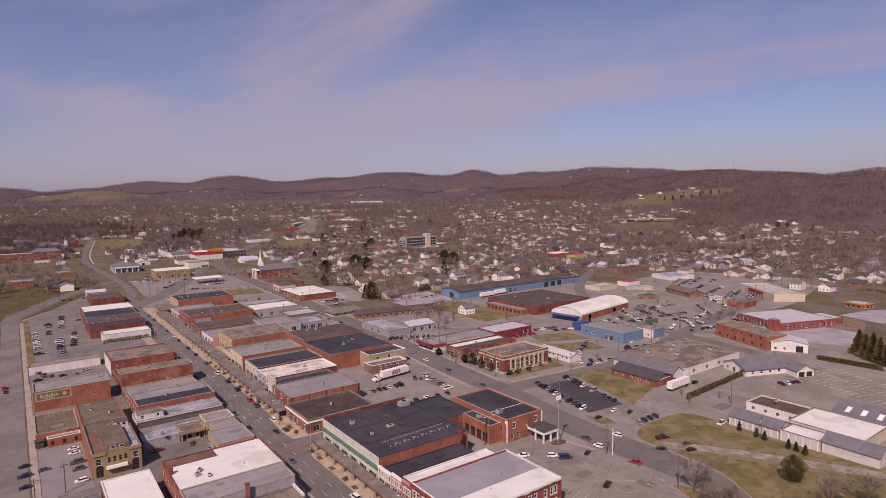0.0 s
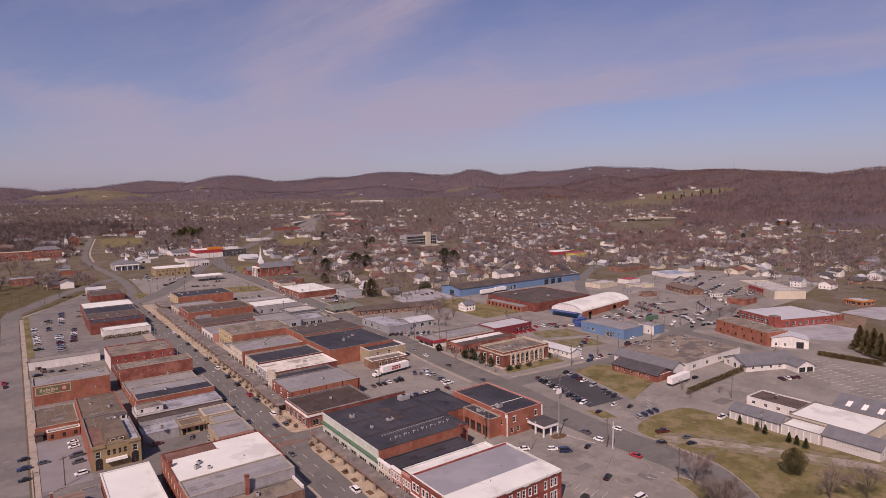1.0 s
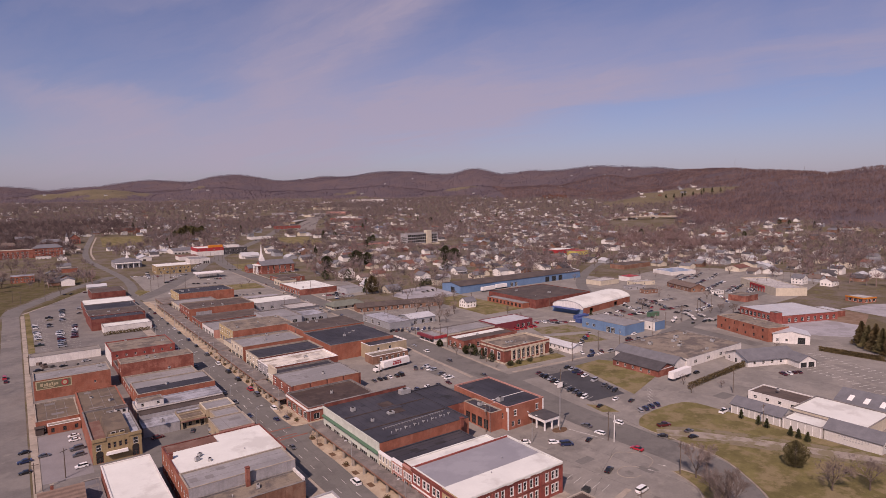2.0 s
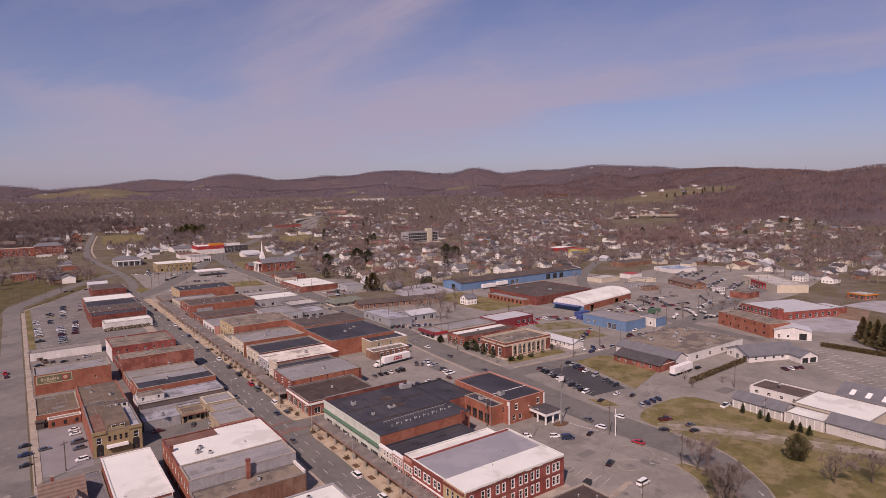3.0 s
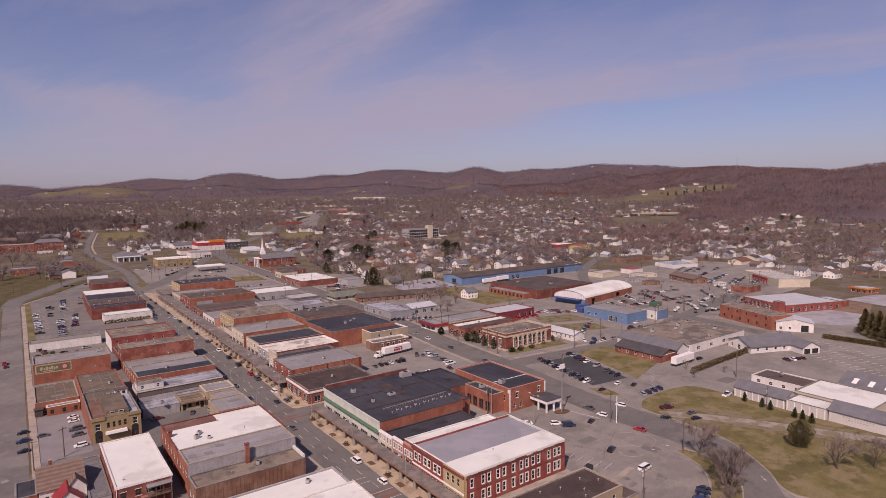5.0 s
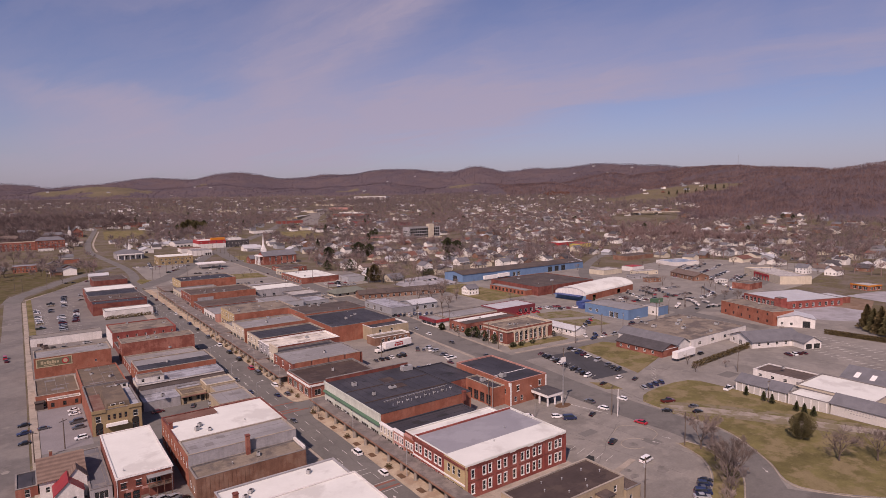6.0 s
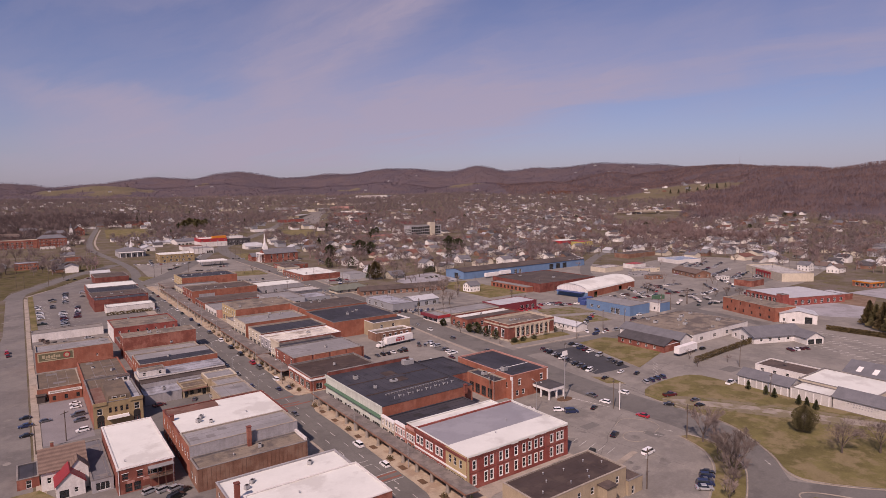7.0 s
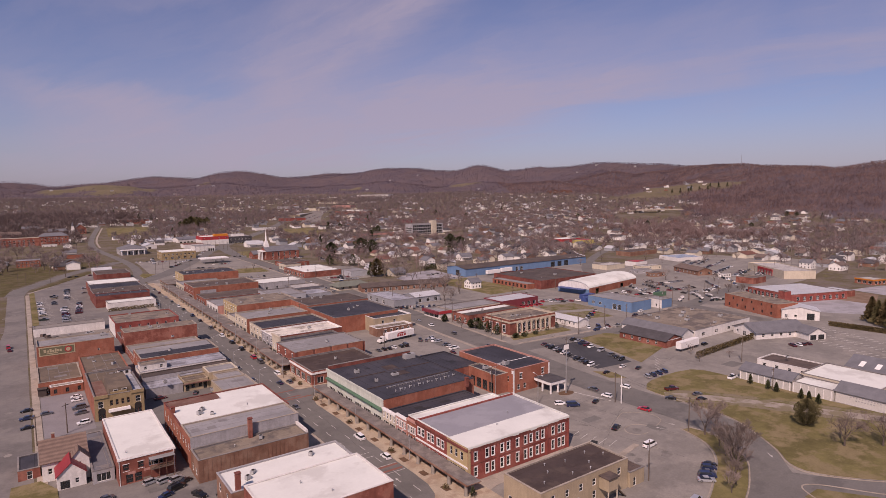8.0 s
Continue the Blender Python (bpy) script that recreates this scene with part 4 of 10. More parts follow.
sheet("verge", "olive grass verge beside the car park", "verge", [(1.4, 362), (4.4, 362), (4.4, 512), (1.4, 508)], 0.03, GRASS, 0.1)
sheet("verge", "olive grass verge along the slanting road", "verge", [(1.6, 514), (17.5, 541), (46, 602), (56, 622), (54, 629), (37, 605), (19.5, 562), (6, 530)], 0.03, SHADE_TURF, 0.1)
strip("pavement_lot_path", "pale path between the car park and the grass", "path", bend([(0.4, 508), (15.5, 538), (44.5, 600), (57, 622)]), 0.9, 0.06, CONCRETE)
sheet("lawn", "wide olive lawn with trees below the school", "lawn", [(-90, 505), (-11.6, 505), (-9.5, 540), (9, 581), (27, 625), (50, 664), (68, 690), (68, 762), (-90, 762)], 0.03, SHADE_TURF, 0.04)
sheet("lawn", "grass island in the lots near the road fork", "lawn", [(150, 520), (177, 515), (179, 549), (153, 554)], 0.03, GRASS, 0.1)
sheet("pavement_slab", "pale concrete slab in the lots", "pavement", [(138, 446), (168, 446), (172, 476), (138, 482)], 0.05, SLAB)
sheet("traffic_island", "grass traffic island at the road fork", "traffic island", [(80, 540), (92, 562), (84, 575), (79, 560)], 0.03, GRASS, 0.12)
sheet("lawn", "small grass bed at the car park corner", "lawn", [(170.5, 138), (175.5, 134), (177, 142), (172, 147)], 0.03, GRASS, 0.1)
sheet("lawn", "rough olive field behind the motel", "lawn", [(250, 300), (284, 300), (284, 372), (252, 372)], 0.03, GRASS, 0.08)
sheet("lawn", "patch of dry grass beside the sheds", "lawn", [(232, 214), (258, 206), (262, 222), (238, 232)], 0.03, WORN, 0.08)
strip("worn_ground", "worn pale grass beside the track", "lawn", bend([(172, 113), (180, 104.5), (189, 90), (197, 74), (206, 58)]), 5.6, 0.135, WORN)
strip("gravel_track", "pale gravel track through the lawn", "track", bend([(170.5, 115), (179, 105), (188.6, 90), (197, 74), (206, 58)]), 2.6, 0.14, GRAVEL)
strip("lawn", "mown grass field beside the climbing road", "lawn", bend([(139, 1045), (146, 1120), (153, 1205)]), 31, 0.35, GRASS)
strip("lawn", "olive grass field behind the church", "lawn", bend([(374, 865), (384, 910), (388, 965), (400, 1010)]), 26, 0.35, GRASS)
strip("pavement_strip_lot", "grey asphalt lots along the valley stores", "pavement", bend([(470, 1120), (520, 1230), (570, 1330), (640, 1450), (700, 1560)]), 19, 0.3, ASPHALT_OLD)
sheet("lawn", "bank of olive grass below the houses", "lawn", [(96, 800), (118, 800), (150, 1010), (112, 1010)], 0.03, GRASS, 0.1)
sheet("lawn", "square of grass beside the church", "lawn", [(196, 640), (225, 640), (235, 720), (205, 720)], 0.03, GRASS, 0.1)


def line_marks(y0, y1, x, step, length, w=0.14):
    y = y0
    while y < y1:
        sheet("lane_mark", "faded white lane dash", "road marking", rect(x - w / 2, x + w / 2, y, y + length), 0.076, PAINTLINE)
        y += step


line_marks(70, 500, 67.2, 9.0, 3.2)
line_marks(74, 500, 70.6, 9.0, 3.2)

# ---- shops east of the main street ----
SOUTH_BAYS = (1.9, 5.4, 7.2, 10.1, 12.1, 15.1, 17.8, 19.7, 21.9, 23.8, 27.5, 29.8, 31.3)
rb = block("brick_corner_block", "two-storey red brick corner block with white window hoods", "shop building", 81.3, 115.2, 106.2, 128.5, 8.6, PAINT_RED, ROOF_SLATE,
    wins={"s": [o for q in SOUTH_BAYS for o in row(1, q, q + 1, 4.9, 0.95, 2.1, hood=2) + row(1, q, q + 1, 1.1, 0.95, 2.3, hood=2)],
          "w": [o for q in (0.9, 5.3, 9.7) for o in row(2, q, q + 3.0, 4.9, 1.2, 2.0, hood=2)] + [o for q in (15.2, 17.2, 19.4) for o in row(1, q, q + 1, 4.9, 1.1, 2.0)] + row(1, 14.8, 16, 0.4, 6.6, 2.5, bars="") + row(4, 0.8, 13.4, 0.4, 2.6, 2.5, bars="")},
    parapet=0.3, coping=ROOF_WHITE, band=[("w", 7.6, 8.2, 0.3, BRICK_DK), ("w", 3.5, 3.9, 0.2, WHITE_TRIM), ("s", 7.7, 8.0, 0.15, BRICK_DK)])
yf = Mesh()
holed_wall(yf, pose(81.27, 114.5, 0, 0, 0, -90), 8.3, 8.65, [(1.2, 2.3, 4.9, 6.9), (3.2, 4.3, 4.9, 6.9), (5.4, 6.5, 4.9, 6.9), (0.8, 7.4, 0.4, 2.9)], PAINT_YEL, 0.1)
yfo = yf.make("front_panel", None)
yfo.parent = rb
yfo.matrix_parent_inverse = rb.matrix_basis.inverted()
wr = Mesh()
wr.box(0.35, 33.5, 0.35, 8.2, 8.32, 8.44, ROOF_WHITE).box(0.0, 33.6, 21.75, 22.1, 8.32, 8.75, PAINT_RED)
wr.make("roof_membrane", rb, "bright white roof membrane")
rn_ = random.Random(3)
for k in range(17):
    u_ = 0.1 + k * 1.985
    Mesh().box(u_, u_ + 1.97, -0.16, -0.004, 8.22 - 0.32 * rn_.random() ** 2, 8.62, ROOF_WHITE).make("flashing", rb, "white roof flashing lapped over the wall head")
for k in range(34):
    Mesh().box(0.4 + k * 0.98, 0.75 + k * 0.98, -0.24, -0.155, 7.3, 7.68, BRICK_DK).make("corbel", rb, "dark brick corbel under the cornice")
Mesh().box(0.02, 33.88, -0.07, -0.004, 4.0, 4.2, BRICK_DK).make("string_course", rb, "dark brick band between the storeys")
for u_ in (0.0, 8.8, 16.4, 25.6, 33.3):
    Mesh().box(u_, u_ + 0.6, -0.12, -0.004, 0, 7.3, PAINT_RED).make("pilaster", rb)
Mesh().box(0.0, 0.7, -0.16, -0.125, 0, 8.2, PAINT_YEL).make("quoin_strip", rb, "yellow painted corner strip")
Mesh().box(33.92, 34.5, 4.0, 7.0, 0, 2.4, PAINT_GREY).make("rear_bulkhead", rb, "grey door bulkhead at the rear")


def false_front(root, x, y0, y1, h, mat, trim):
    """A taller street front on a lower shop, with upper windows and a shop window row."""
    m = pose(0, y1 - y0, 0, 0, 0, -90)
    wd = y1 - y0
    spec = row(4, 0.5, wd - 0.5, 3.55, 0.75, 1.7) + row(2, 0.5, wd - 0.5, 0.35, (wd - 1.4) / 2, 2.3)
    mb = Mesh()
    holed_wall(mb, pose(-0.35, wd, 0, 0, 0, -90), wd, h, [(o["u"], o["u"] + o["w"], o["v"], o["v"] + o["h"]) for o in spec], mat, 0.3)
    mb.box(-0.02, 0.28, 0, wd, 4.5, h, mat)
    mb.face([(-0.35, 0, h), (-0.02, 0, h), (-0.02, wd, h), (-0.35, wd, h)], mat)
    for yy in (0, wd):
        mb.face([(-0.35, yy, 0), (0, yy, 0), (0, yy, h), (-0.35, yy, h)], mat)
    mb.make("false_front", root)
    Mesh().box(-0.6, 0.32, -0.02, wd + 0.02, h - 0.45, h + 0.05, trim, top=0.06).make("cornice", root)
    for k, o in enumerate(spec):
        add_window(root, pose(-0.35, wd, 0, 0, 0, -90), o["u"], o["v"], o["w"], o["h"], WHITE_TRIM, "sash" if k < 4 else "", 2 if k < 4 else 0)


for nm, lb, y0, y1, hh, fm, tm in (("grey_front_shop", "narrow shop with a pale grey painted front", 140.3, 147.7, 6.0, PAINT_CREAM, WHITE_TRIM), ("white_front_shop", "narrow shop with white trimmed pale red front", 134.4, 140.1, 6.6, PAINT_PINK, WHITE_TRIM), ("orange_front_shop", "narrow shop with an orange-red painted front and white roof", 128.8, 134.2, 7.1, BRICK_OR, PAINT_PINK)):
    pale_ = y0 < 130
    ob = block(nm, lb, "shop building", 82.4, 112, y0, y1, 7.7 if pale_ else 4.9, BRICK_DK, ROOF_WHITE if pale_ else ROOF_BLACK, parapet=0.25, coping=ROOF_WHITE if pale_ else ROOF_BLACK)
    false_front(ob, 82.4, y0, y1, hh, fm, tm)
wg = block("green_trim_store", "long white-fronted store with green band and black roof", "shop building", 82.6, 116, 148, 187.2, 8.0, BRICK_OR, ROOF_BLACK,
    wins={"w": row(3, 8, 32, 3.3, 0.9, 1.15) + row(6, 1.5, 37.5, 0.3, 4.6, 2.1, bars="")}, facade={"w": PAINT_MINT}, parapet=0.2, coping=ROOF_BLACK,
    band=[("w", 7.5, 8.15, 0.25, PAINT_MINT)])
# flat dark slab; the pit's depth is only in its colour
Mesh().box(16, 20.5, 18, 30, 7.8, 7.88, ROOF_TAR).make("roof_pit", wg, "darker tarred rectangle on the roof")
Mesh().box(1, 32, 11.5, 11.8, 7.8, 8.05, ROOF_TAR).make("roof_curb", wg, "low tarred curb across the roof")
ga = Mesh()
ga.face([(-0.8, 0.2, 4.75), (-0.8, 39, 4.75), (-0.02, 39, 5.25), (-0.02, 0.2, 5.25)][::-1], GREEN_TRIM)
ga.box(-0.82, -0.76, 0.2, 39, 4.6, 4.77, GREEN_TRIM)
ga.make("awning", wg, "sloped green metal awning")
Mesh().box(0.3, 33.1, 38.0, 38.8, 7.8, 9.0, BRICK_DK).box(0.25, 33.15, 37.95, 38.85, 9.0, 9.1, FLASH).make("back_parapet", wg, "low brick parapet at the rear of the roof")
Mesh().box(1, 32, 24.0, 24.3, 7.8, 8.0, ROOF_TAR).make("roof_curb", wg, "low tarred curb across the roof")
for k in range(24):
    Mesh().box(6.2 + k * 1.02, 6.4 + k * 1.02, 8.4 + 0.05 * k, 9.0 + 0.05 * k, 7.8, 8.15, SEAM_GREY).make("pipe_stand", wg, "short pipe stand on the roof")
Mesh().tube((6, 8.7, 8.17), (31, 9.9, 8.17), 0.07, 0.07, STEEL, 6).make("roof_pipe", wg, "thin steel pipe along the roof stands")
for k in range(3):
    Mesh().box(9.0 + k * 7.5, 12.4 + k * 7.5, -0.05, -0.004, 2.2, 4.0, BRICK).make("wall_patch", wg, "bricked-up opening in the side wall")
bank = block("brick_bank", "brick bank with white corner strips and dark roof", "bank building", 131.5, 148.6, 146.4, 176.5, 8.2, BRICK_OR, ROOF_BLACK,
    wins={"s": row(2, 3.0, 14.5, 4.6, 1.2, 1.9, hood=1) + row(2, 2.0, 6, 1.0, 1.2, 1.8), "w": row(3, 18, 28, 3.6, 1.6, 2.0)}, coping=PAINT_PINK, parapet=0.4)
for u_ in (0.0, 16.5):
    Mesh().box(u_, u_ + 0.6, -0.1, -0.004, 0, 7.9, WHITE_TRIM).make("corner_strip", bank, "white painted corner strip")
Mesh().box(-0.1, -0.004, 0, 0.6, 6.7, 7.9, WHITE_TRIM).make("corner_strip", bank, "white painted corner strip")
Mesh().box(0.35, 16.7, 9.6, 9.85, 7.8, 7.9, WHITE_TRIM).make("roof_seam", bank, "white flashing seam across the roof")
block("brick_bank_wing", "low brick wing with dark garage openings", "bank building", 126.3, 131.4, 149, 164, 6.6, BRICK_OR, ROOF_BLACK,
    wins={"w": row(4, 1.2, 13.6, 0.3, 2.4, 3.4, bars="", mat=BRICK_DK)}, coping=CONCRETE, parapet=0.3)
block("dark_roof_annex", "flat black-roofed annex between store and bank", "shop building", 116.1, 131.3, 164.3, 186, 6.2, BRICK, ROOF_BLACK, coping=ROOF_BLACK, parapet=0.3)
pc = thing("bank_portico", "white-posted porch with a hipped dark roof", "porch", pose(141, 138.2, 0.03))
Mesh().box(0, 7.6, 0, 7.9, 2.95, 3.95, WHITE_TRIM).make("fascia", pc)
hr = Mesh()
for q in (((-.12, -.12, 3.97), (7.72, -.12, 3.97), (5.0, 4, 4.55), (2.6, 4, 4.55)), ((7.72, 8.02, 3.97), (-.12, 8.02, 3.97), (2.6, 4, 4.55), (5.0, 4, 4.55)), ((-.12, 8.02, 3.97), (-.12, -.12, 3.97), (2.6, 4, 4.55)), ((7.72, -.12, 3.97), (7.72, 8.02, 3.97), (5.0, 4, 4.55))):
    hr.face(q, SHINGLE_DARK)
hr.make("roof", pc)
for px_, py_ in ((0.15, 0.15), (3.6, 0.15), (7.0, 0.15), (0.15, 4), (7.0, 4)):
    Mesh().box(px_, px_ + 0.45, py_, py_ + 0.45, 0, 2.95, WHITE_TRIM).make("post", pc)

block("corner_shop", "low brick corner shop with white cornice", "shop building", 80.5, 108, 195.5, 216.5, 5.2, BRICK, ROOF_TAR, wins={"s": row(3, 2, 12, 0.6, 2.4, 2.2, bars=""), "w": row(4, 1, 20, 0.4, 3.6, 2.6, bars="")}, coping=FLASH, band=[("s", 4.0, 4.7, 0.25, WHITE_TRIM), ("w", 4.0, 4.7, 0.25, WHITE_TRIM)])
block("piered_shop", "brick shop with stepped side wall and grey roof", "shop building", 82.8, 113, 217, 237.2, 7.0, BRICK, ROOF_GREY, wins={"w": row(3, 2, 18, 4.2, 1.2, 1.8, hood=1) + row(3, 1, 19, 0.4, 4.8, 2.6, bars="")}, parapet=0.3)
for k in range(4):
    Mesh().box(1.2 + k * 7.2, 7.4 + k * 7.2, -0.4, -0.004, 0, 7.25 - 0.12 * (k % 2), BRICK_OR).box(1.1 + k * 7.2, 7.5 + k * 7.2, -0.45, 0.05, 7.26, 7.36, CONCRETE).make("wall_pier", bpy.data.objects["piered_shop"], "broad orange brick pier with a pale cap")
block("white_roof_shop", "brick shop with stained white roof", "shop building", 85, 117, 246.7, 262.5, 7.0, BRICK, ROOF_DIRTYW, wins={"w": row(3, 2, 13, 4.0, 1.2, 1.9, hood=1) + row(3, 1, 14.5, 0.4, 4.0, 2.6, bars="")}, facade={"w": PAINT_GREY}, coping=WHITE_TRIM)
block("narrow_dark_shop", "narrow shop with dark roof and tall false front", "shop building", 84.4, 112, 237.5, 246.4, 6.2, BRICK_DK, ROOF_BLACK, wins={"w": row(2, 1.2, 7.5, 0.4, 2.6, 2.6, bars="") + row(2, 1.6, 7, 3.9, 1.1, 1.5)}, facade={"w": PAINT_WHITE})
false_front(bpy.data.objects["narrow_dark_shop"], 84.4, 237.5, 246.4, 9.0, PAINT_CREAM, STONE)
block("dark_roof_shop", "red brick shop with dark roof", "shop building", 86, 118, 264.5, 283, 7.2, BRICK_DK, ROOF_BLACK, wins={"w": row(4, 1.5, 17, 4.2, 1.2, 1.9, hood=1) + row(3, 1, 17, 0.4, 4.4, 2.6, bars="")}, facade={"w": PAINT_CREAM}, coping=CONCRETE)
block("grey_roof_shop", "long brick shop with a grey roof and cream front", "shop building", 85.8, 117, 286.5, 306, 8.0, BRICK_OR, ROOF_GREY, wins={"w": row(4, 1.5, 18, 4.6, 1.2, 2.0, hood=1) + row(3, 1, 18, 0.4, 4.8, 2.6, bars="")}, facade={"w": PAINT_CREAM}, coping=CONCRETE)
block("low_link_shop", "low shop with pale roof between taller blocks", "shop building", 86, 125, 306.3, 319.5, 5.5, PAINT_CREAM, ROOF_GREY, wins={"w": row(3, 1, 12, 0.4, 3.0, 2.6, bars="")})
block("yellow_front_shop", "tall brick shop with a yellow painted front", "shop building", 91, 125, 320, 346, 9.0, BRICK_OR, ROOF_GRAVEL, wins={"w": row(6, 1.5, 24.5, 5.2, 1.2, 2.2, hood=1) + row(5, 1, 25, 0.4, 3.8, 2.8, bars="")}, facade={"w": PAINT_YEL}, coping=CONCRETE)
block("pale_low_shop", "low shop with a white painted front", "shop building", 88, 120, 347, 372, 5.0, PAINT_PINK, ROOF_GREY, wins={"w": row(4, 1, 24, 0.4, 4.2, 2.6, bars="")}, facade={"w": PAINT_WHITE})
block("low_brick_shop", "low brick shop with dark roof", "shop building", 88, 128, 376, 398, 5.0, BRICK, ROOF_BROWN, wins={"w": row(4, 1, 21, 0.4, 3.8, 2.6, bars="")})
block("wide_brick_block", "tall plain brick block with painted panel", "shop building", 88, 130, 404, 432, 8.4, BRICK_OR, ROOF_BROWN, wins={"w": row(6, 1.5, 26, 5, 1.2, 2.0) + row(5, 1, 27, 0.4, 4, 2.8, bars="")}, facade={"w": BRICK}, coping=CONCRETE)
Mesh().box(4, 14, -0.05, -0.004, 2.6, 6.2, PAINT_GREY).make("painted_panel", bpy.data.objects["wide_brick_block"], "weathered pale painted sign panel")
block("far_brick_block", "tall brick block with yellow front at the street end", "shop building", 95.8, 136, 470, 499, 9.0, BRICK_OR, ROOF_BLACK, wins={"w": row(5, 1.5, 27, 5, 1.3, 2.2, hood=1) + row(5, 1, 28, 0.4, 4, 2.8, bars="")}, facade={"w": PAINT_YEL}, coping=CONCRETE)
block("low_street_end_shop", "low shop with cream front", "shop building", 90, 118, 440, 468, 5, BRICK, ROOF_GREY, wins={"w": row(5, 1, 27, 0.4, 3.8, 2.6, bars="")}, facade={"w": PAINT_CREAM})
block("pale_flat_shed", "long low building with pale roof", "shop building", 133, 166, 410, 434, 6, PAINT_GREY, ROOF_WHITE, wins={"s": row(3, 4, 20, 1, 2.0, 2.2)})
block("blue_grey_workshop", "low workshop with blue-grey walls", "workshop", 122, 143, 352, 380, 6.2, SIDING_G, ROOF_GREY, wins={"s": row(3, 3, 18, 0.4, 3.2, 3.4, bars="")})
block("blue_grey_store", "small store with blue-grey walls and silver roof", "workshop", 143.3, 161, 354, 374, 4.6, SIDING_G, ROOF_BLUEGREY, wins={"s": row(3, 2, 15, 0.4, 3.2, 2.6, bars="")})
block("navy_front_shop", "low shop with a dark grey fascia", "shop building", 148, 169, 384, 402, 4.4, SIDING_G, ROOF_PALE, band=[("w", 3.4, 4.4, 0.2, SHINGLE_GREY), ("s", 3.4, 4.4, 0.2, SHINGLE_GREY)], wins={"s": row(3, 2, 18, 0.4, 3.6, 2.2, bars="")})
block("dark_hall_rear", "rear half of the brick hall with a brown-grey roof", "hall", 121, 157, 296.4, 320, 8.8, BRICK_OR, ROOF_UMBER, parapet=0.25, wins={"w": row(4, 3, 20, 1, 1.6, 2.2)})
block("great_dark_hall", "big brick hall with a dark roof", "hall", 120.5, 156, 262, 296, 8.0, BRICK_OR, ROOF_BLACK, wins={"s": row(2, 24, 32, 1.2, 2, 2.2)}, parapet=0.25)
block("tan_office", "tan brick office with dark roof", "office", 137, 158, 252.5, 264, 7.0, BRICK_TAN, ROOF_BLACK, wins={"s": row(2, 4, 12, 4, 1.4, 1.6)}, coping=WHITE_TRIM)
block("low_brick_office", "low brown brick office with white arched windows", "office", 134, 153.8, 244.6, 252.3, 3.9, BRICK_BR, ROOF_GRAVEL, wins={"s": row(5, 4, 18, 1.0, 1.3, 1.8, hood=1)}, coping=WHITE_TRIM)

PIER = surf("grey_stone_pier", (0.27, 0.24, 0.21), 0.9, 0.2, 1.5, 0.3, 0.3)
# the walkway roof along the east shop fronts
def canopy(x0, x1, y0, y1, label, gap):
    aw = thing("sidewalk_canopy", label, "awning", pose(x0, y0, 0.18))
    w, d = x1 - x0, y1 - y0
    cm = Mesh()
    cm.face([(0, 0, 2.75), (w, 0, 2.6), (w, d, 2.6), (0, d, 2.75)], AWNING)
    cm.face([(0, 0, 2.55), (0, d, 2.55), (w, d, 2.4), (w, 0, 2.4)], BRICK_BR)
    cm.box(-0.1, 0.12, 0, d, 2.4, 2.78, BRICK_BR)
    for yy in (0, d):
        cm.face([(0, yy, 2.55), (w, yy, 2.4), (w, yy, 2.6), (0, yy, 2.75)], BRICK_BR)
    cm.make("canopy_roof", aw)
    k = 0.6
    while k < d - 0.5:
        pm = Mesh().tube((0.5, k + 0.3, 0), (0.5, k + 0.3, 2.42), 0.46, 0.42, PIER, 12).tube((0.5, k + 0.3, 0), (0.5, k + 0.3, 0.25), 0.58, 0.56, PIER, 12)
        pm.make("post", aw)
        k += gap


canopy(77.0, 81.2, 101, 187, "dark shingled walkway roof on round stone piers before the shops", 6.6)
canopy(77.4, 82.5, 217, 246, "shingled walkway roof on posts along the northern shops", 6.0)
canopy(78.4, 84.2, 246.5, 306, "shingled walkway roof on posts along the northern shops", 6.0)
canopy(80.2, 87.6, 410.5, 468, "shingled walkway roof on posts along the northern shops", 7.0)
canopy(84.5, 95.6, 470, 500, "shingled walkway roof on posts along the northern shops", 7.0)
canopy(79.6, 86, 306.5, 410, "shingled walkway roof on posts along the northern shops", 7.0)

# ---- shops west of the main street ----
block("white_roof_hall", "brick hall with a bright white roof", "shop building", 34, 60, 104, 120.6, 8.0, BRICK, ROOF_WHITE, parapet=0.15, coping=PAINT_WHITE, wins={"w": row(3, 2, 14, 4.4, 1.3, 2)})
block("white_roof_hall_low", "lower brick hall with white roof", "shop building", 31.5, 60, 120.9, 132.2, 7.0, BRICK_BR, ROOF_WHITE, parapet=0.3, coping=PAINT_GREY, wins={"w": row(2, 2, 9, 3.8, 1.3, 2)})
block("brown_roof_shop", "brick shop with brown roof and ribbed wall", "shop building", 30.4, 57.8, 144, 152, 5.6, BRICK_BR, ROOF_GRAVEL, parapet=0.4, wins={"w": row(2, 1.5, 6, 1.2, 1.2, 1.8)})
ribbed = bpy.data.objects["brown_roof_shop"]
for k in range(26):
    Mesh().box(0.2 + k * 1.04, 1.02 + k * 1.04, -0.05, -0.004, 0, 5.35, BRICK_BR).make("wall_rib", ribbed, "rust-streaked brick rib")
Mesh().box(26.9, 27.45, 0.4, 7.6, 5.75, 6.5, PAINT_WHITE).make("end_parapet", ribbed, "white painted end parapet")
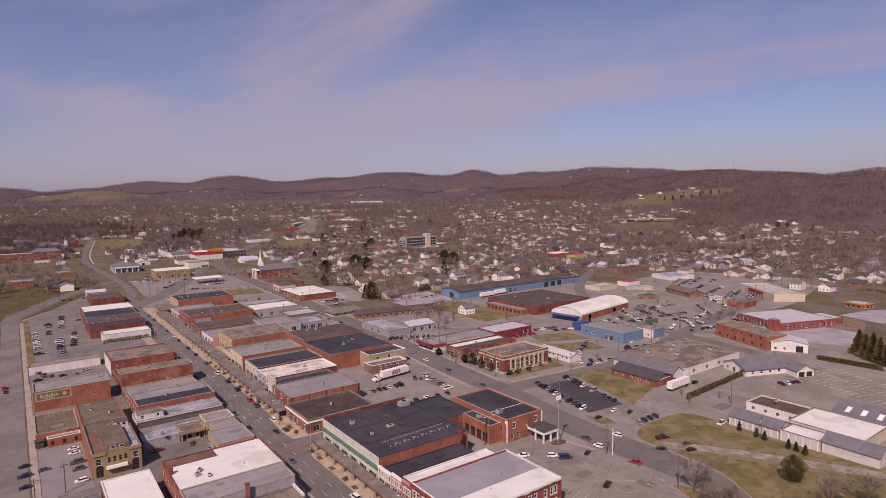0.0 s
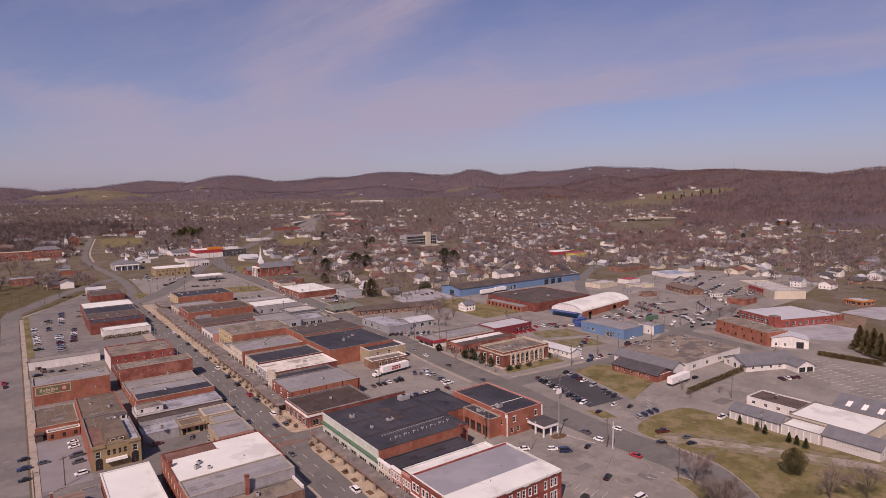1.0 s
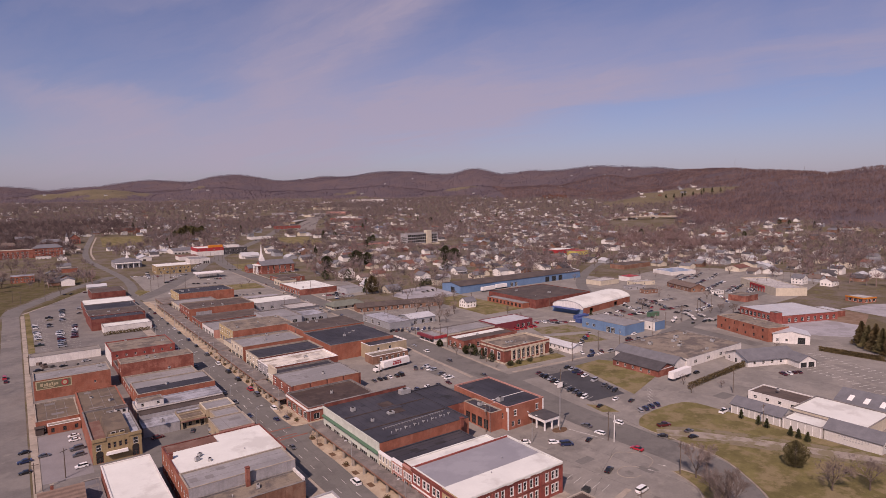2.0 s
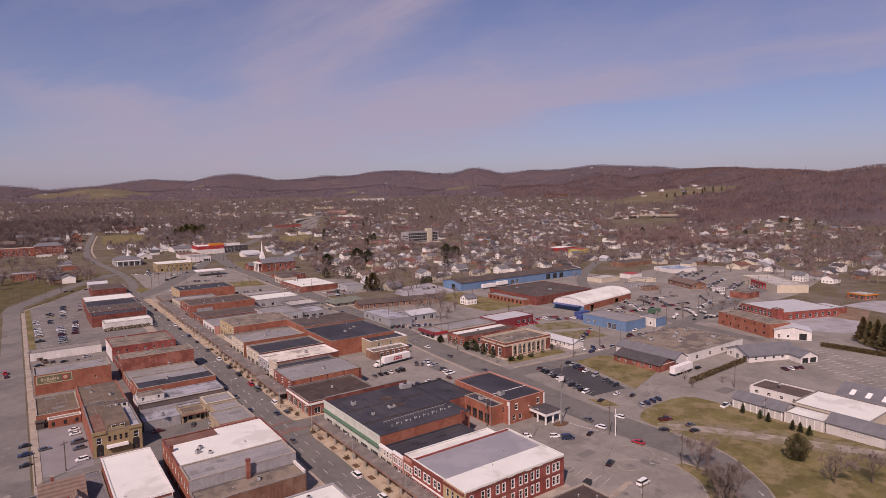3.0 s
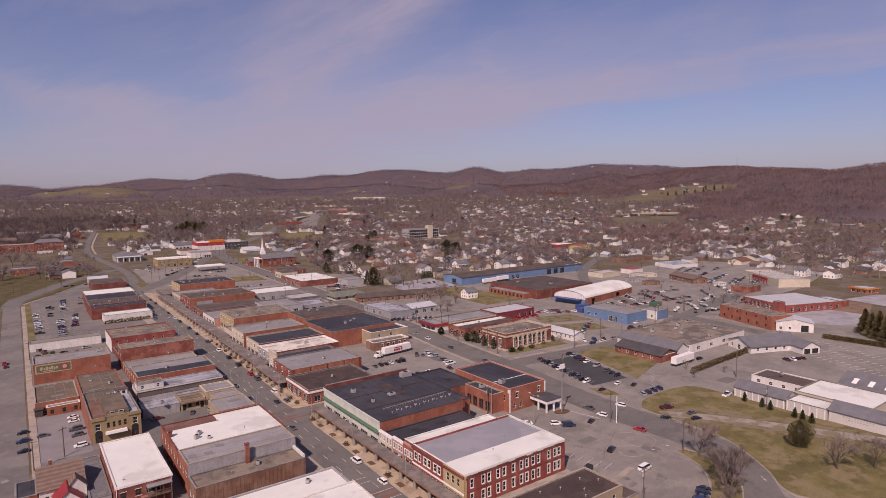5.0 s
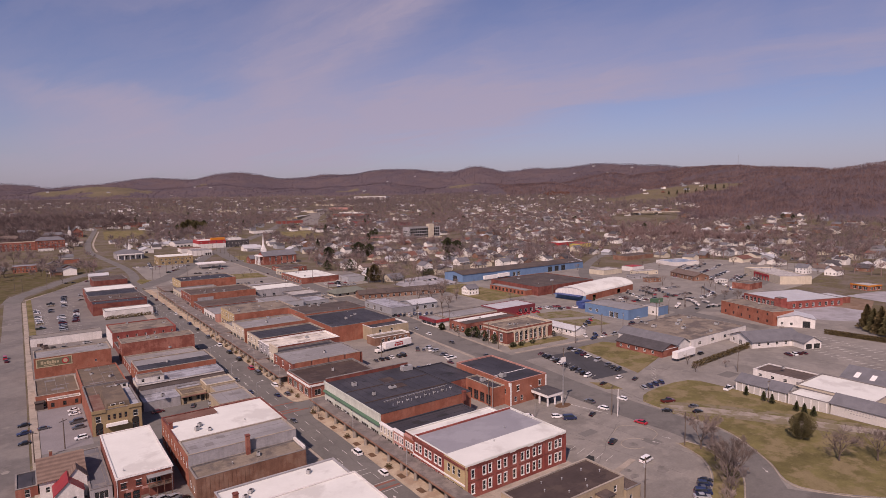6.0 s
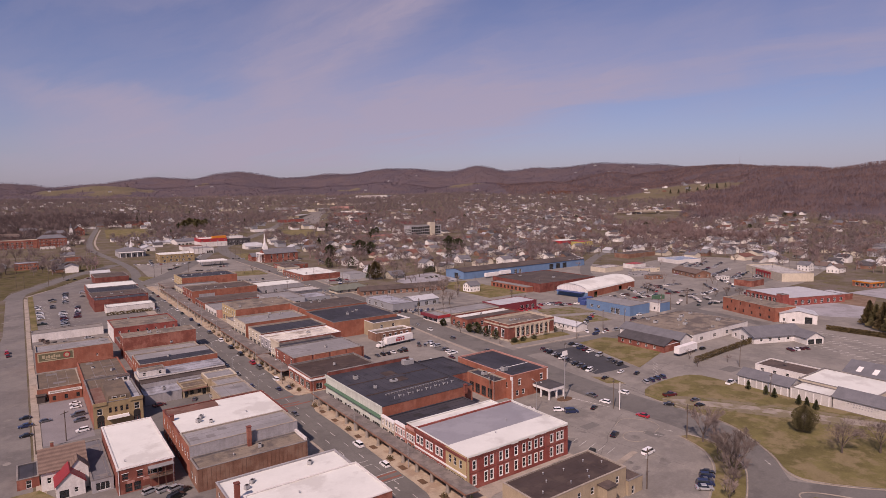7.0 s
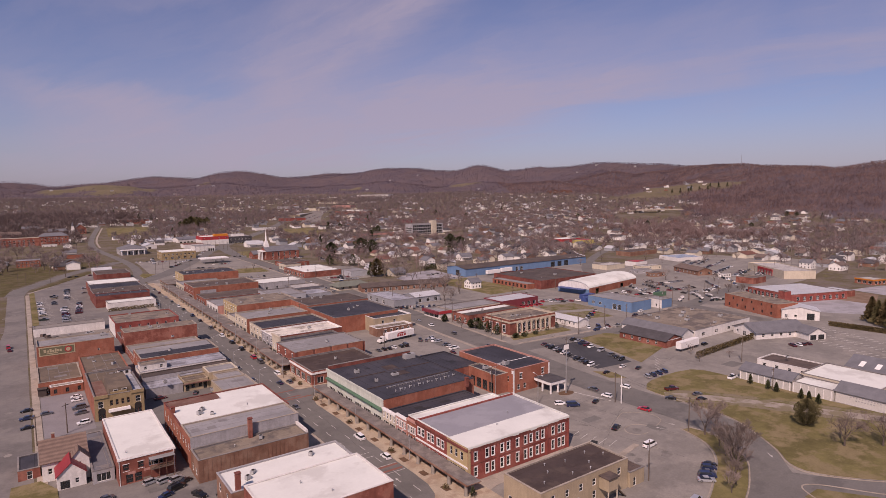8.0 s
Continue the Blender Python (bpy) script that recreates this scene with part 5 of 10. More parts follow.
block("grey_wall_shop", "tall shop with grey rendered side wall", "shop building", 30.5, 58.4, 152.2, 162.6, 8.4, PAINT_GREY, ROOF_GREY, parapet=0.3, coping=CONCRETE, wins={"w": row(3, 1.5, 9, 4.4, 1.2, 1.9)}, facade={"w": BRICK_OR})
block("white_roof_shop", "brick shop with wide white roof", "shop building", 30.6, 59.8, 162.9, 186, 7.6, BRICK_OR, ROOF_WHITE, parapet=0.2, coping=BRICK_DK, wins={"w": row(6, 1.5, 22, 4.0, 1.1, 1.9) + row(5, 1.5, 21, 1.0, 1.2, 1.8)})
block("salmon_front_shop", "low shop with a salmon parapet and grey roof", "shop building", 49.4, 61, 194.5, 208, 5.0, BRICK_TAN, ROOF_GREY, parapet=0.4, coping=CONCRETE, facade={"s": PAINT_PINK, "e": PAINT_PINK})
block("street_front_shop", "low shop between the court and the street", "shop building", 52, 61, 208.3, 216.5, 4.6, BRICK_TAN, ROOF_GREY, parapet=0.3, coping=CONCRETE)
sheet("pavement_court", "dark worn asphalt court behind the shops", "pavement", [(29.5, 186.6), (49.2, 186.6), (49.2, 208.2), (51.8, 208.2), (51.8, 216.4), (29.5, 216.4)], 0.05, ASPHALT_RD)
tc = block("tan_court_shop", "low tan brick shop with dark openings facing the court", "shop building", 42.4, 50.5, 216.6, 222.4, 3.6, BRICK_TAN, ROOF_OLD, parapet=0.15, coping=BRICK_TAN, wins={"s": row(1, 0.6, 1.8, 0.1, 1.1, 2.2, bars="", mat=DARK) + row(2, 2.4, 6.0, 1.0, 1.1, 1.4, mat=DARK) + row(1, 6.4, 7.8, 0.1, 1.2, 2.3, bars="", mat=DARK)})
Mesh().box(-0.3, 8.3, -1.1, -0.004, 2.75, 2.9, ROOF_RUST).make("awning", tc, "rust-brown sheet awning")
block("tan_court_range", "taller tan range behind the court shop", "shop building", 50.8, 61, 216.8, 225.8, 5.2, BRICK_TAN, ROOF_GREY, parapet=0.3, coping=PAINT_CREAM, wins={"s": row(1, 0.6, 1.8, 0.1, 1.1, 2.3, bars="", mat=DARK)})
block("pale_blue_shed", "low shed with a pale blue-grey roof beside the court", "shed", 30.5, 42.1, 216.8, 225.8, 3.2, PAINT_GREY, ROOF_BLUEGREY, parapet=0.12, coping=ROOF_BLUEGREY)
block("dark_roof_link", "low range with a dark tarred roof", "shop building", 31, 60.8, 226.1, 231.6, 4.8, PAINT_GREY, ROOF_UMBER, parapet=0.2, coping=ROOF_UMBER)
block("court_rear_range", "low range with a pale roof behind the court shop", "shop building", 42.4, 50.5, 222.7, 225.9, 4.0, BRICK_TAN, ROOF_BLUEGREY, parapet=0.12)
block("silver_flat_shop", "low shop with silver roof", "shop building", 31, 61, 231.9, 242, 5.4, PAINT_WHITE, ROOF_BLUEGREY, parapet=0.25, coping=ROOF_BLUEGREY)
block("roof_hut", "white walled hut on the silver roof", "roof house", 31.3, 40, 232.2, 238, 2.5, PAINT_WHITE, ROOF_GRAVEL, z=5.0, wins={"s": row(2, 1.2, 7.4, 0.9, 1.0, 1.2)}, parapet=0.2)
block("dark_green_roof_shop", "brick shop with dark patched roof", "shop building", 33.2, 61.4, 244, 262, 7.0, BRICK_OR, ROOF_BLACK, parapet=0.35, coping=CONCRETE, wins={"w": row(3, 2, 14, 4, 1.1, 1.8)})
Mesh().box(0.4, 27.6, 9.5, 17.6, 6.65, 6.72, ROOF_GREY).make("roof_coating", bpy.data.objects["dark_green_roof_shop"], "worn silver-grey half of the roof")
block("tall_brick_shop", "tall brick shop with grey roof", "shop building", 33.2, 63, 286.4, 296.5, 9.0, BRICK, ROOF_GRAVEL, parapet=0.3, coping=CONCRETE, wins={"w": row(2, 2, 8, 5, 1.1, 1.8)})
block("brick_infill_shop", "brick shop with brown roof", "shop building", 33.5, 62, 262.5, 286, 3.4, BRICK, ROOF_GREY, parapet=0.5, coping=CONCRETE, wins={"w": row(4, 2, 20, 0.9, 1.1, 1.6)})
block("wide_brown_roof_shop", "brick shop with brown gravel roof", "shop building", 33.5, 62, 320.5, 345, 7.0, PAINT_RED, ROOF_GRAVEL, parapet=0.35, coping=PAINT_RED, facade={"w": PAINT_WHITE}, wins={"w": row(5, 2, 20, 4, 1.1, 1.8), "s": row(7, 2, 27, 4.3, 0.9, 1.2, mat=PAINT_WHITE)})
block("low_gap_shop", "low dark brick shop between taller ones", "shop building", 34, 62, 297, 320, 2.9, BRICK_DK, ROOF_BROWN, parapet=0.5)
block("white_wall_shed", "low shed with a white wall", "shed", 39, 65, 400.5, 413, 4.4, PAINT_WHITE, ROOF_WHITE, parapet=0.2)
block("chimney_shop", "brick shop with dark roof and vent stacks", "shop building", 34, 64, 415, 428, 7.0, BRICK_DK, ROOF_BLACK, parapet=0.25, coping=BRICK_DK)
block("dark_flat_shop", "brick shop with dark red roof", "shop building", 34, 66, 428.5, 452, 7.0, BRICK_DK, ROOF_BROWN, parapet=0.4)
block("white_strip_shop", "brick shop with narrow white roof", "shop building", 36, 68, 482, 508, 6.0, BRICK, ROOF_WHITE, parapet=0.3)
block("red_end_shop", "dark red shop at the end of the row", "shop building", 46, 70, 541, 570, 6.0, BRICK_DK, ROOF_BROWN, parapet=0.3)
block("mid_gap_shop", "brick shop with dark roof", "shop building", 35, 66, 455, 480, 6.4, BRICK_DK, ROOF_BLACK, parapet=0.4)
# between the alley and the side street
sg = block("sign_wall_store", "brick store with a painted wall sign", "shop building", 1.8, 29, 284.5, 299, 8.2, BRICK_OR, ROOF_GREY, parapet=0.5, coping=CONCRETE, wins={"s": row(1, 21, 22, 3.6, 0.7, 1.0)})
block("low_gravel_roof_shop", "low brick shop with gravel roof", "shop building", 1.2, 14.2, 243.5, 266, 4.2, BRICK_OR, ROOF_OLD, parapet=0.3, coping=CONCRETE, wins={"s": row(2, 1.5, 5, 0.3, 1.3, 2.2)})
block("low_white_wall_store", "low row with white painted wall", "shed", 1.4, 31.7, 347, 356, 4.0, PAINT_WHITE, ASPHALT, parapet=0.12)
fl_ = thing("door_shelter", "dark timber shelter over a side door", "shelter", pose(0.9, 241.2, 0.03))
Mesh().box(0, 2.4, 0, 0.15, 0, 2.5, ROOF_BROWN).box(0, 0.15, 0.15, 2.2, 0, 2.5, ROOF_BROWN).make("wall", fl_)
Mesh().box(-0.2, 2.7, -0.3, 2.2, 2.5, 2.65, ROOF_UMBER).make("roof", fl_)
block("side_range", "low brick range with white trimmed roof edge", "shop building", 4.4, 14.2, 240.2, 243.3, 3.0, BRICK_OR, ROOF_GRAVEL, parapet=0.2, coping=PAINT_WHITE, wins={"s": row(3, 1, 9, 0.6, 1.0, 1.5, mat=DARK)})
YR = random.Random(17)
for k in range(9):
    x_, y_ = YR.uniform(3, 28), YR.uniform(326, 347)
    cr = thing("crate", "weathered crate standing in the cluttered yard", "crate", pose(x_, y_, 0.04, 0, 0, YR.uniform(0, 90)), "yard clutter")
    w_ = YR.uniform(0.8, 2.4)
    Mesh().box(0, w_, 0, w_ * 0.7, 0, w_ * 0.55, YR.choice((WOOD_POLE, ROOF_BROWN, STEEL, TAR_LINE, PAINT_GREY)), top=0.04).make("box", cr)
yb = block("yellow_brick_hall", "yellow brick hall with arched corner doors", "hall", 14.4, 28, 203.5, 234, 7.6, BRICK_OR, ROOF_OLD, wins={"s": row(4, 4.2, 9.6, 4.2, 0.8, 1.7, mat=BRICK_BR) + row(1, 1.0, 2.6, 4.0, 1.4, 2.0) + row(1, 11.2, 12.8, 4.0, 1.4, 2.0) + row(1, 0.9, 2.9, 0.1, 2.0, 2.9, bars="", mat=BRICK_DK) + row(1, 10.8, 12.8, 0.1, 2.0, 2.9, bars="", mat=BRICK_DK)}, facade={"s": BRICK_YEL}, parapet=0.6)
for xx in (1.9, 11.8):
    Mesh().tube((xx, -0.03, 2.95), (xx, 0.02, 2.95), 1.0, 1.0, DARK, 16).make("arch", yb, "dark arched door head")
    Mesh().box(xx - 1.9, xx + 1.9, -0.25, -0.004, 6.9, 7.9, BRICK_YEL).make("pavilion_parapet", yb)
Mesh().box(3.6, 9.6, -1.2, -0.01, 2.5, 3.3, WHITE_TRIM, top=0.12).make("awning", yb, "white cloth awning over the shop front")
yr = Mesh()
yr.box(4.2, 10.8, 2.4, 21, 7.0, 8.7, ROOF_OLD, top=0.25).box(10.95, 13.2, 0.9, 22, 7.0, 7.2, ROOF_BLUEGREY).box(0.5, 4.0, 0.9, 20, 7.0, 7.1, ROOF_RUST)
for k in range(2):
    yr.box(5.4 + k * 2.4, 6.8 + k * 2.4, 2.33, 2.395, 7.5, 8.4, WHITE_TRIM).box(5.55 + k * 2.4, 6.65 + k * 2.4, 2.29, 2.329, 7.6, 8.3, DARK)
yr.make("raised_deck", yb, "raised brown roof house between rust and blue-grey roof strips")
yh = Mesh().box(9.2, 13.0, 22.5, 25.0, 7.0, 8.9, PAINT_WHITE).box(9.0, 13.2, 22.3, 25.2, 8.9, 9.05, ROOF_BROWN)
for k in range(2):
    yh.box(9.7 + k * 1.7, 10.6 + k * 1.7, 22.44, 22.495, 7.6, 8.5, DARK)
yh.make("roof_hut", yb, "cream roof hut with two dark openings")
Mesh().box(4.5, 9.0, 0.35, 0.8, 7.6, 8.3, BRICK_YEL).make("centre_parapet", yb)
block("flat_hall_rear", "brick rear block with gravel roof", "hall", 14.4, 28, 234.3, 262, 7.2, BRICK_OR, ROOF_OLD, parapet=0.3, coping=BRICK_OR)
wl = block("white_roof_depot", "two-storey red brick block with a clean white roof", "shop building", 14.8, 27.3, 154, 186, 6.3, BRICK, ROOF_WHITE, wins={"s": row(2, 1.0, 5.5, 3.4, 1.3, 1.5, mat=BRICK_DK) + row(1, 6.5, 10, 3.2, 3.2, 1.9, mat=PAINT_GREY) + row(2, 1.5, 5, 0.2, 1.6, 2.2, mat=BRICK_DK), "w": row(4, 3, 27, 3.4, 1.1, 1.5, mat=BRICK_DK)}, parapet=0.12, coping=PAINT_WHITE)
for u_ in (0.25, 12.2):
    Mesh().tube((u_, -0.1, 0), (u_, -0.1, 6.2), 0.08, 0.08, WHITE_TRIM, 6).make("downpipe", wl, "white painted downpipe")
Mesh().box(-0.12, 12.62, -0.14, -0.065, 6.0, 6.3, WHITE_TRIM).make("eaves_board", wl, "white eaves board")
for u_, v_, w_ in ((0.9, 3.3, 1.5), (4.1, 3.3, 1.5)):
    Mesh().box(u_, u_ + w_, -0.05, -0.004, v_ - 0.12, v_ - 0.01, WHITE_TRIM).box(u_, u_ + w_, -0.05, -0.004, v_ + 1.62, v_ + 1.75, WHITE_TRIM).make("window_trim", wl, "white lintel and sill")
for k in range(3):
    Mesh().box(2.0 + k * 3.4, 3.6 + k * 3.4, -0.03, -0.004, 2.3, 2.9, PAINT_PINK).make("faded_patch", wl, "faded pinkish patch of old paint")
bal = thing("rear_balcony", "timber rear balcony with a dark awning on the depot", "balcony", pose(21.5, 152.2, 0.03))
Mesh().box(0, 5.2, 0, 1.75, 2.75, 2.92, WOOD_POLE).make("floor", bal)
Mesh().box(-0.2, 5.4, -0.3, 1.75, 5.25, 5.36, ROOF_GREY).make("awning", bal, "grey sheet awning")
for k in range(4):
    Mesh().box(0.05 + k * 1.65, 0.17 + k * 1.65, 0.02, 0.14, 0, 5.25, BRICK_BR).make("post", bal)
rl_ = Mesh().box(0, 5.2, 0.03, 0.1, 3.75, 3.83, BRICK_BR)
for k in range(20):
    rl_.box(0.1 + k * 0.26, 0.15 + k * 0.26, 0.04, 0.09, 2.92, 3.75, BRICK_BR)
rl_.make("railing", bal, "brown timber railing")
Mesh().box(-1.6, 0, 0.2, 1.5, 0.0, 0.9, WOOD_POLE).make("stair_landing", bal)
block("tan_flat_block", "tan block with brown roof and rear stairs", "shop building", 82, 109.5, 83, 94.3, 7.0, BRICK_TAN, ROOF_TAR, wins={"w": row(2, 1.5, 9, 1.0, 1.2, 1.8), "s": row(6, 3, 25, 4.0, 1.1, 1.6) + row(4, 5, 22, 1.0, 1.1, 1.8)}, parapet=0.25, coping=CONCRETE)

# ---- east of the second street ----
po = block("columned_post_hall", "brick hall with stone columns along its side", "public building", 183, 213, 206, 223.5, 8.0, BRICK, ROOF_GRAVEL, wins={"s": row(7, 5.2, 25.5, 1.5, 1.9, 4.4, bars="grid"), "w": row(3, 3, 14.5, 1.6, 1.9, 3.6, bars="grid", hood=2)}, parapet=0.9, coping=STONE, band=[("s", 6.4, 7.1, 0.3, STONE), ("w", 6.4, 7.1, 0.3, STONE), ("s", 0.0, 0.9, 0.12, STONE), ("w", 0.0, 0.9, 0.12, STONE)])
for k in range(8):
    cmesh = Mesh().tube((4.6 + k * 3.06, -0.35, 0.95), (4.6 + k * 3.06, -0.35, 5.9), 0.42, 0.36, STONE, 10)
    cmesh.box(4.1 + k * 3.06, 5.1 + k * 3.06, -0.85, 0.0, 5.9, 6.38, STONE)
    cmesh.box(4.1 + k * 3.06, 5.1 + k * 3.06, -0.85, 0.0, 0.5, 0.95, STONE).make("column", po)
for k in range(7):
    am = Mesh()
    cx_ = 5.2 + 0.95 + k * (20.3 - 1.9) / 6
    for q in range(8):
        a0_, a1_ = math.pi * q / 8, math.pi * (q + 1) / 8
        am.tube((cx_ + 1.1 * math.cos(a0_), -0.12, 5.35 + 0.85 * math.sin(a0_)), (cx_ + 1.1 * math.cos(a1_), -0.12, 5.35 + 0.85 * math.sin(a1_)), 0.16, 0.16, STONE, 5, False)
    am.make("window_arch", po, "pale stone arch over a tall window")
block("low_brick_library", "low brick building with a white roof strip", "public building", 184, 221, 238.5, 253, 4.6, BRICK, ROOF_UMBER, wins={"w": row(3, 2, 12.5, 0.6, 1.8, 2.4), "s": row(6, 3, 34, 0.8, 1.6, 2.2)}, coping=BRICK_DK)
Mesh().box(1, 36, 9.0, 13.8, 4.06, 4.16, ROOF_WHITE).make("roof_membrane", bpy.data.objects["low_brick_library"], "bright white roof strip")
block("long_strip_store", "long low store with cream wall and grey roof", "shop building", 188, 221.8, 258, 274, 4.2, PAINT_CREAM, ROOF_GREY, wins={"w": row(3, 1.5, 13, 0.5, 2.6, 2.4)})
block("maroon_strip_store", "low store with maroon wall and pale silver roof", "shop building", 222, 251, 257, 273, 4.8, MAROON, METAL_ROOF, parapet=0.12, coping=MAROON, wins={"s": row(3, 16, 27, 0.3, 2.2, 2.6, bars="")})
block("red_canopy_store", "store with a bright red front canopy", "shop building", 179.5, 187.6, 258.5, 273, 4.0, PAINT_WHITE, ROOF_GREY, wins={"w": row(3, 1, 13.5, 0.5, 3.2, 2.0)}, band=[("w", 2.7, 4.2, 1.6, MAROON), ("s", 2.7, 4.2, 0.4, SIGN_RED)])
gable("white_shed", "long white shed with small windows", "shed", 221.5, 199, 8, 22, 3.0, 1.4, PAINT_WHITE, METAL_ROOF, along="y", wins={"w": row(7, 1, 20, 1.2, 1.0, 1.2)})
block("blue_depot", "light blue sheet metal depot", "warehouse", 272.7, 290.4, 206, 237, 5.7, BLUE_METAL, ROOF_GREY, wins={"w": row(2, 18, 24, 0.1, 2.6, 3.2, bars="", mat=WHITE_TRIM) + row(2, 3, 10, 1.5, 2.0, 1.6)}, parapet=0.15)
block("blue_depot_annex", "small pale blue depot", "warehouse", 296, 305.5, 203, 214, 5.0, BLUE_METAL, ROOF_GREY, wins={"w": row(2, 2, 8, 1.0, 1.2, 1.4)}, facade={"w": PAINT_WHITE}, parapet=0.15)
block("dark_roof_warehouse", "brick warehouse with broad dark roof", "warehouse", 290, 347, 294, 344, 6.0, BRICK_DK, ROOF_UMBER, wins={"w": row(10, 2, 44, 0.8, 2.2, 3.0, mat=BRICK_DK)}, parapet=0.2, coping=BRICK_DK)
block("brick_lean_to", "low brick lean-to with a grey roof along the warehouse", "warehouse", 283.5, 289.8, 300, 338, 3.6, BRICK_OR, ROOF_GREY, parapet=0.15, wins={"w": row(9, 2, 36, 0.6, 2.0, 2.2, mat=BRICK_DK)})
gable("blue_long_warehouse", "long blue metal warehouse", "warehouse", 288, 377, 142, 25, 6.0, 1.9, BLUE_METAL, ROOF_UMBER, along="x", wins={"s": row(2, 54, 62, 0.1, 3, 3.6, bars="", mat=WHITE_TRIM) + row(3, 96, 118, 0.1, 5, 4.6, bars="", mat=DARK), "w": row(1, 12, 18, 0.1, 5, 4.4, bars="", mat=DARK)})
for k in range(4):
    mb_ = Mesh()
    x_ = 122 + k * 6
    mb_.face([(x_, 2, 6.0 + 2 * 2 / 15 + 0.23), (x_ + 4.4, 2, 6.0 + 2 * 2 / 15 + 0.23), (x_ + 4.4, 13, 6.0 + 13 * 2 / 15 + 0.23), (x_, 13, 6.0 + 13 * 2 / 15 + 0.23)], METAL_ROOF)
    mb_.make("skylight_panel", bpy.data.objects["blue_long_warehouse"], "pale translucent roof panel")
block("brick_factory", "two-storey brick factory with small windows", "factory", 319.2, 333.2, 150.5, 187.5, 7.4, BRICK_OR, ROOF_GRAVEL, rz=-19, wins={"w": row(5, 6, 34, 5, 1.1, 1.4, mat=BRICK_DK) + row(6, 3, 34, 1.2, 1.2, 1.6, mat=BRICK_DK)}, parapet=0.4, coping=CONCRETE)
gable("white_factory_annex", "white gabled workshop with a large door", "workshop", 329.6, 134.2, 12, 17, 4.8, 1.8, PAINT_WHITE, METAL_ROOF, rz=31, along="x", wins={"w": row(1, 11.4, 15, 0.1, 3.4, 3.4, bars="", mat=DARK) + row(2, 1.5, 7, 1.0, 1.3, 1.4)})
gable("grey_roof_clinic", "white clinic with grey hipped roof", "clinic", 266.5, 134, 27, 15, 3.2, 3.0, PAINT_WHITE, SHINGLE_GREY, along="x", rz=-23, wins={"w": row(2, 2, 12, 0.9, 1.4, 1.5) + row(1, 6.4, 8, 0.1, 1.8, 2.3, bars=""), "s": row(6, 3, 28, 1, 1.4, 1.4)}, over=0.7)
gable("clinic_porch", "white gabled entrance porch of the clinic", "porch", 283, 119.2, 9, 8.2, 3.0, 2.4, PAINT_WHITE, SHINGLE_GREY, along="y", rz=-23, wins={"s": row(2, 0.8, 8.2, 0.1, 3.2, 2.3, bars="", mat=DARK)})
gable("chapel_wing", "white wing with grey shingled roof", "chapel", 207, 92, 9, 17.5, 3.4, 1.9, SIDING_W, SHINGLE_GREY, along="y")
block("chapel_link", "flat white-roofed link between two wings", "chapel", 207, 216, 79.4, 91.6, 3.6, SIDING_W, ROOF_WHITE, parapet=0.2)
cw = gable("chapel_wing", "white end wing with grey shingled roof and wall lettering", "chapel", 208, 63, 9, 16, 3.6, 2.2, SIDING_W, SHINGLE_GREY, along="y", wins={"s": row(2, 2, 7, 1.2, 1.1, 1.4)})
for k in range(11):
    Mesh().box(-0.04, -0.004, 11.5 - k * 0.8, 11.9 - k * 0.8, 2.35 + 0.12 * (k % 2), 2.75, PAINT_GREY).make("lettering_bar", cw)
for k in range(7):
    Mesh().box(-0.04, -0.004, 10 - k * 0.8, 10.4 - k * 0.8, 1.6, 1.9, PAINT_GREY).make("lettering_bar", cw)
block("brown_roof_hall", "low cream hall with a brown flat roof", "hall", 226, 238, 94, 113, 3.2, PAINT_WHITE, ROOF_BROWN, coping=PAINT_WHITE, parapet=0.25, wins={"w": row(4, 2, 17, 1.0, 1.4, 1.2), "s": row(2, 2, 10, 1.0, 1.4, 1.2)})
block("white_roof_range", "low range with a broad white roof", "hall", 217.3, 237.5, 70, 93.6, 4.0, PAINT_CREAM, ROOF_WHITE, parapet=0.25)
hb = gable("striped_roof_hall", "pale hall with white stripes on its grey roof", "hall", 239, 66, 16, 22, 3.8, 3.0, PAINT_CREAM, SHINGLE_GREY, along="y", wins={"w": row(3, 3, 16, 1, 1.4, 1.4)})
for k in range(4):
    sm = Mesh()
    y0 = 2 + k * 5
    for q0, q1 in ((0.15, 0.55),):
        sm.face([(8 * q0, y0, 3.8 + 3 * q0 + 0.21), (8 * q1, y0, 3.8 + 3 * q1 + 0.21), (8 * q1, y0 + 1.6, 3.8 + 3 * q1 + 0.21), (8 * q0, y0 + 1.6, 3.8 + 3 * q0 + 0.21)], WHITE_TRIM)
    sm.make("roof_stripe", hb)

# ---- further out ----
block("flat_white_school", "flat-roofed building with a long white wall", "public building", 244.5, 292, 150.5, 187, 4.2, PAINT_WHITE, ROOF_GRAVEL, parapet=0.3, wins={"s": row(3, 6, 30, 1, 2.4, 1.6), "w": row(4, 3, 30, 1, 1.6, 1.6)})
gable("brick_corner_wing", "brick wing with a dark hipped roof and white gable", "public building", 222, 150, 12, 24, 3.0, 2.2, BRICK, SHINGLE_DARK, along="y", wins={"w": row(5, 2, 20, 0.9, 1.2, 1.4)})
Mesh().box(0, 12, -0.05, -0.004, 3.0, 3.3, WHITE_TRIM).make("fascia", bpy.data.objects["brick_corner_wing"], "white painted gable board")
gable("low_gabled_wing", "white wing with a grey gabled roof", "public building", 235, 151, 9.2, 32, 3.4, 2.4, PAINT_WHITE, SHINGLE_GREY, along="y")
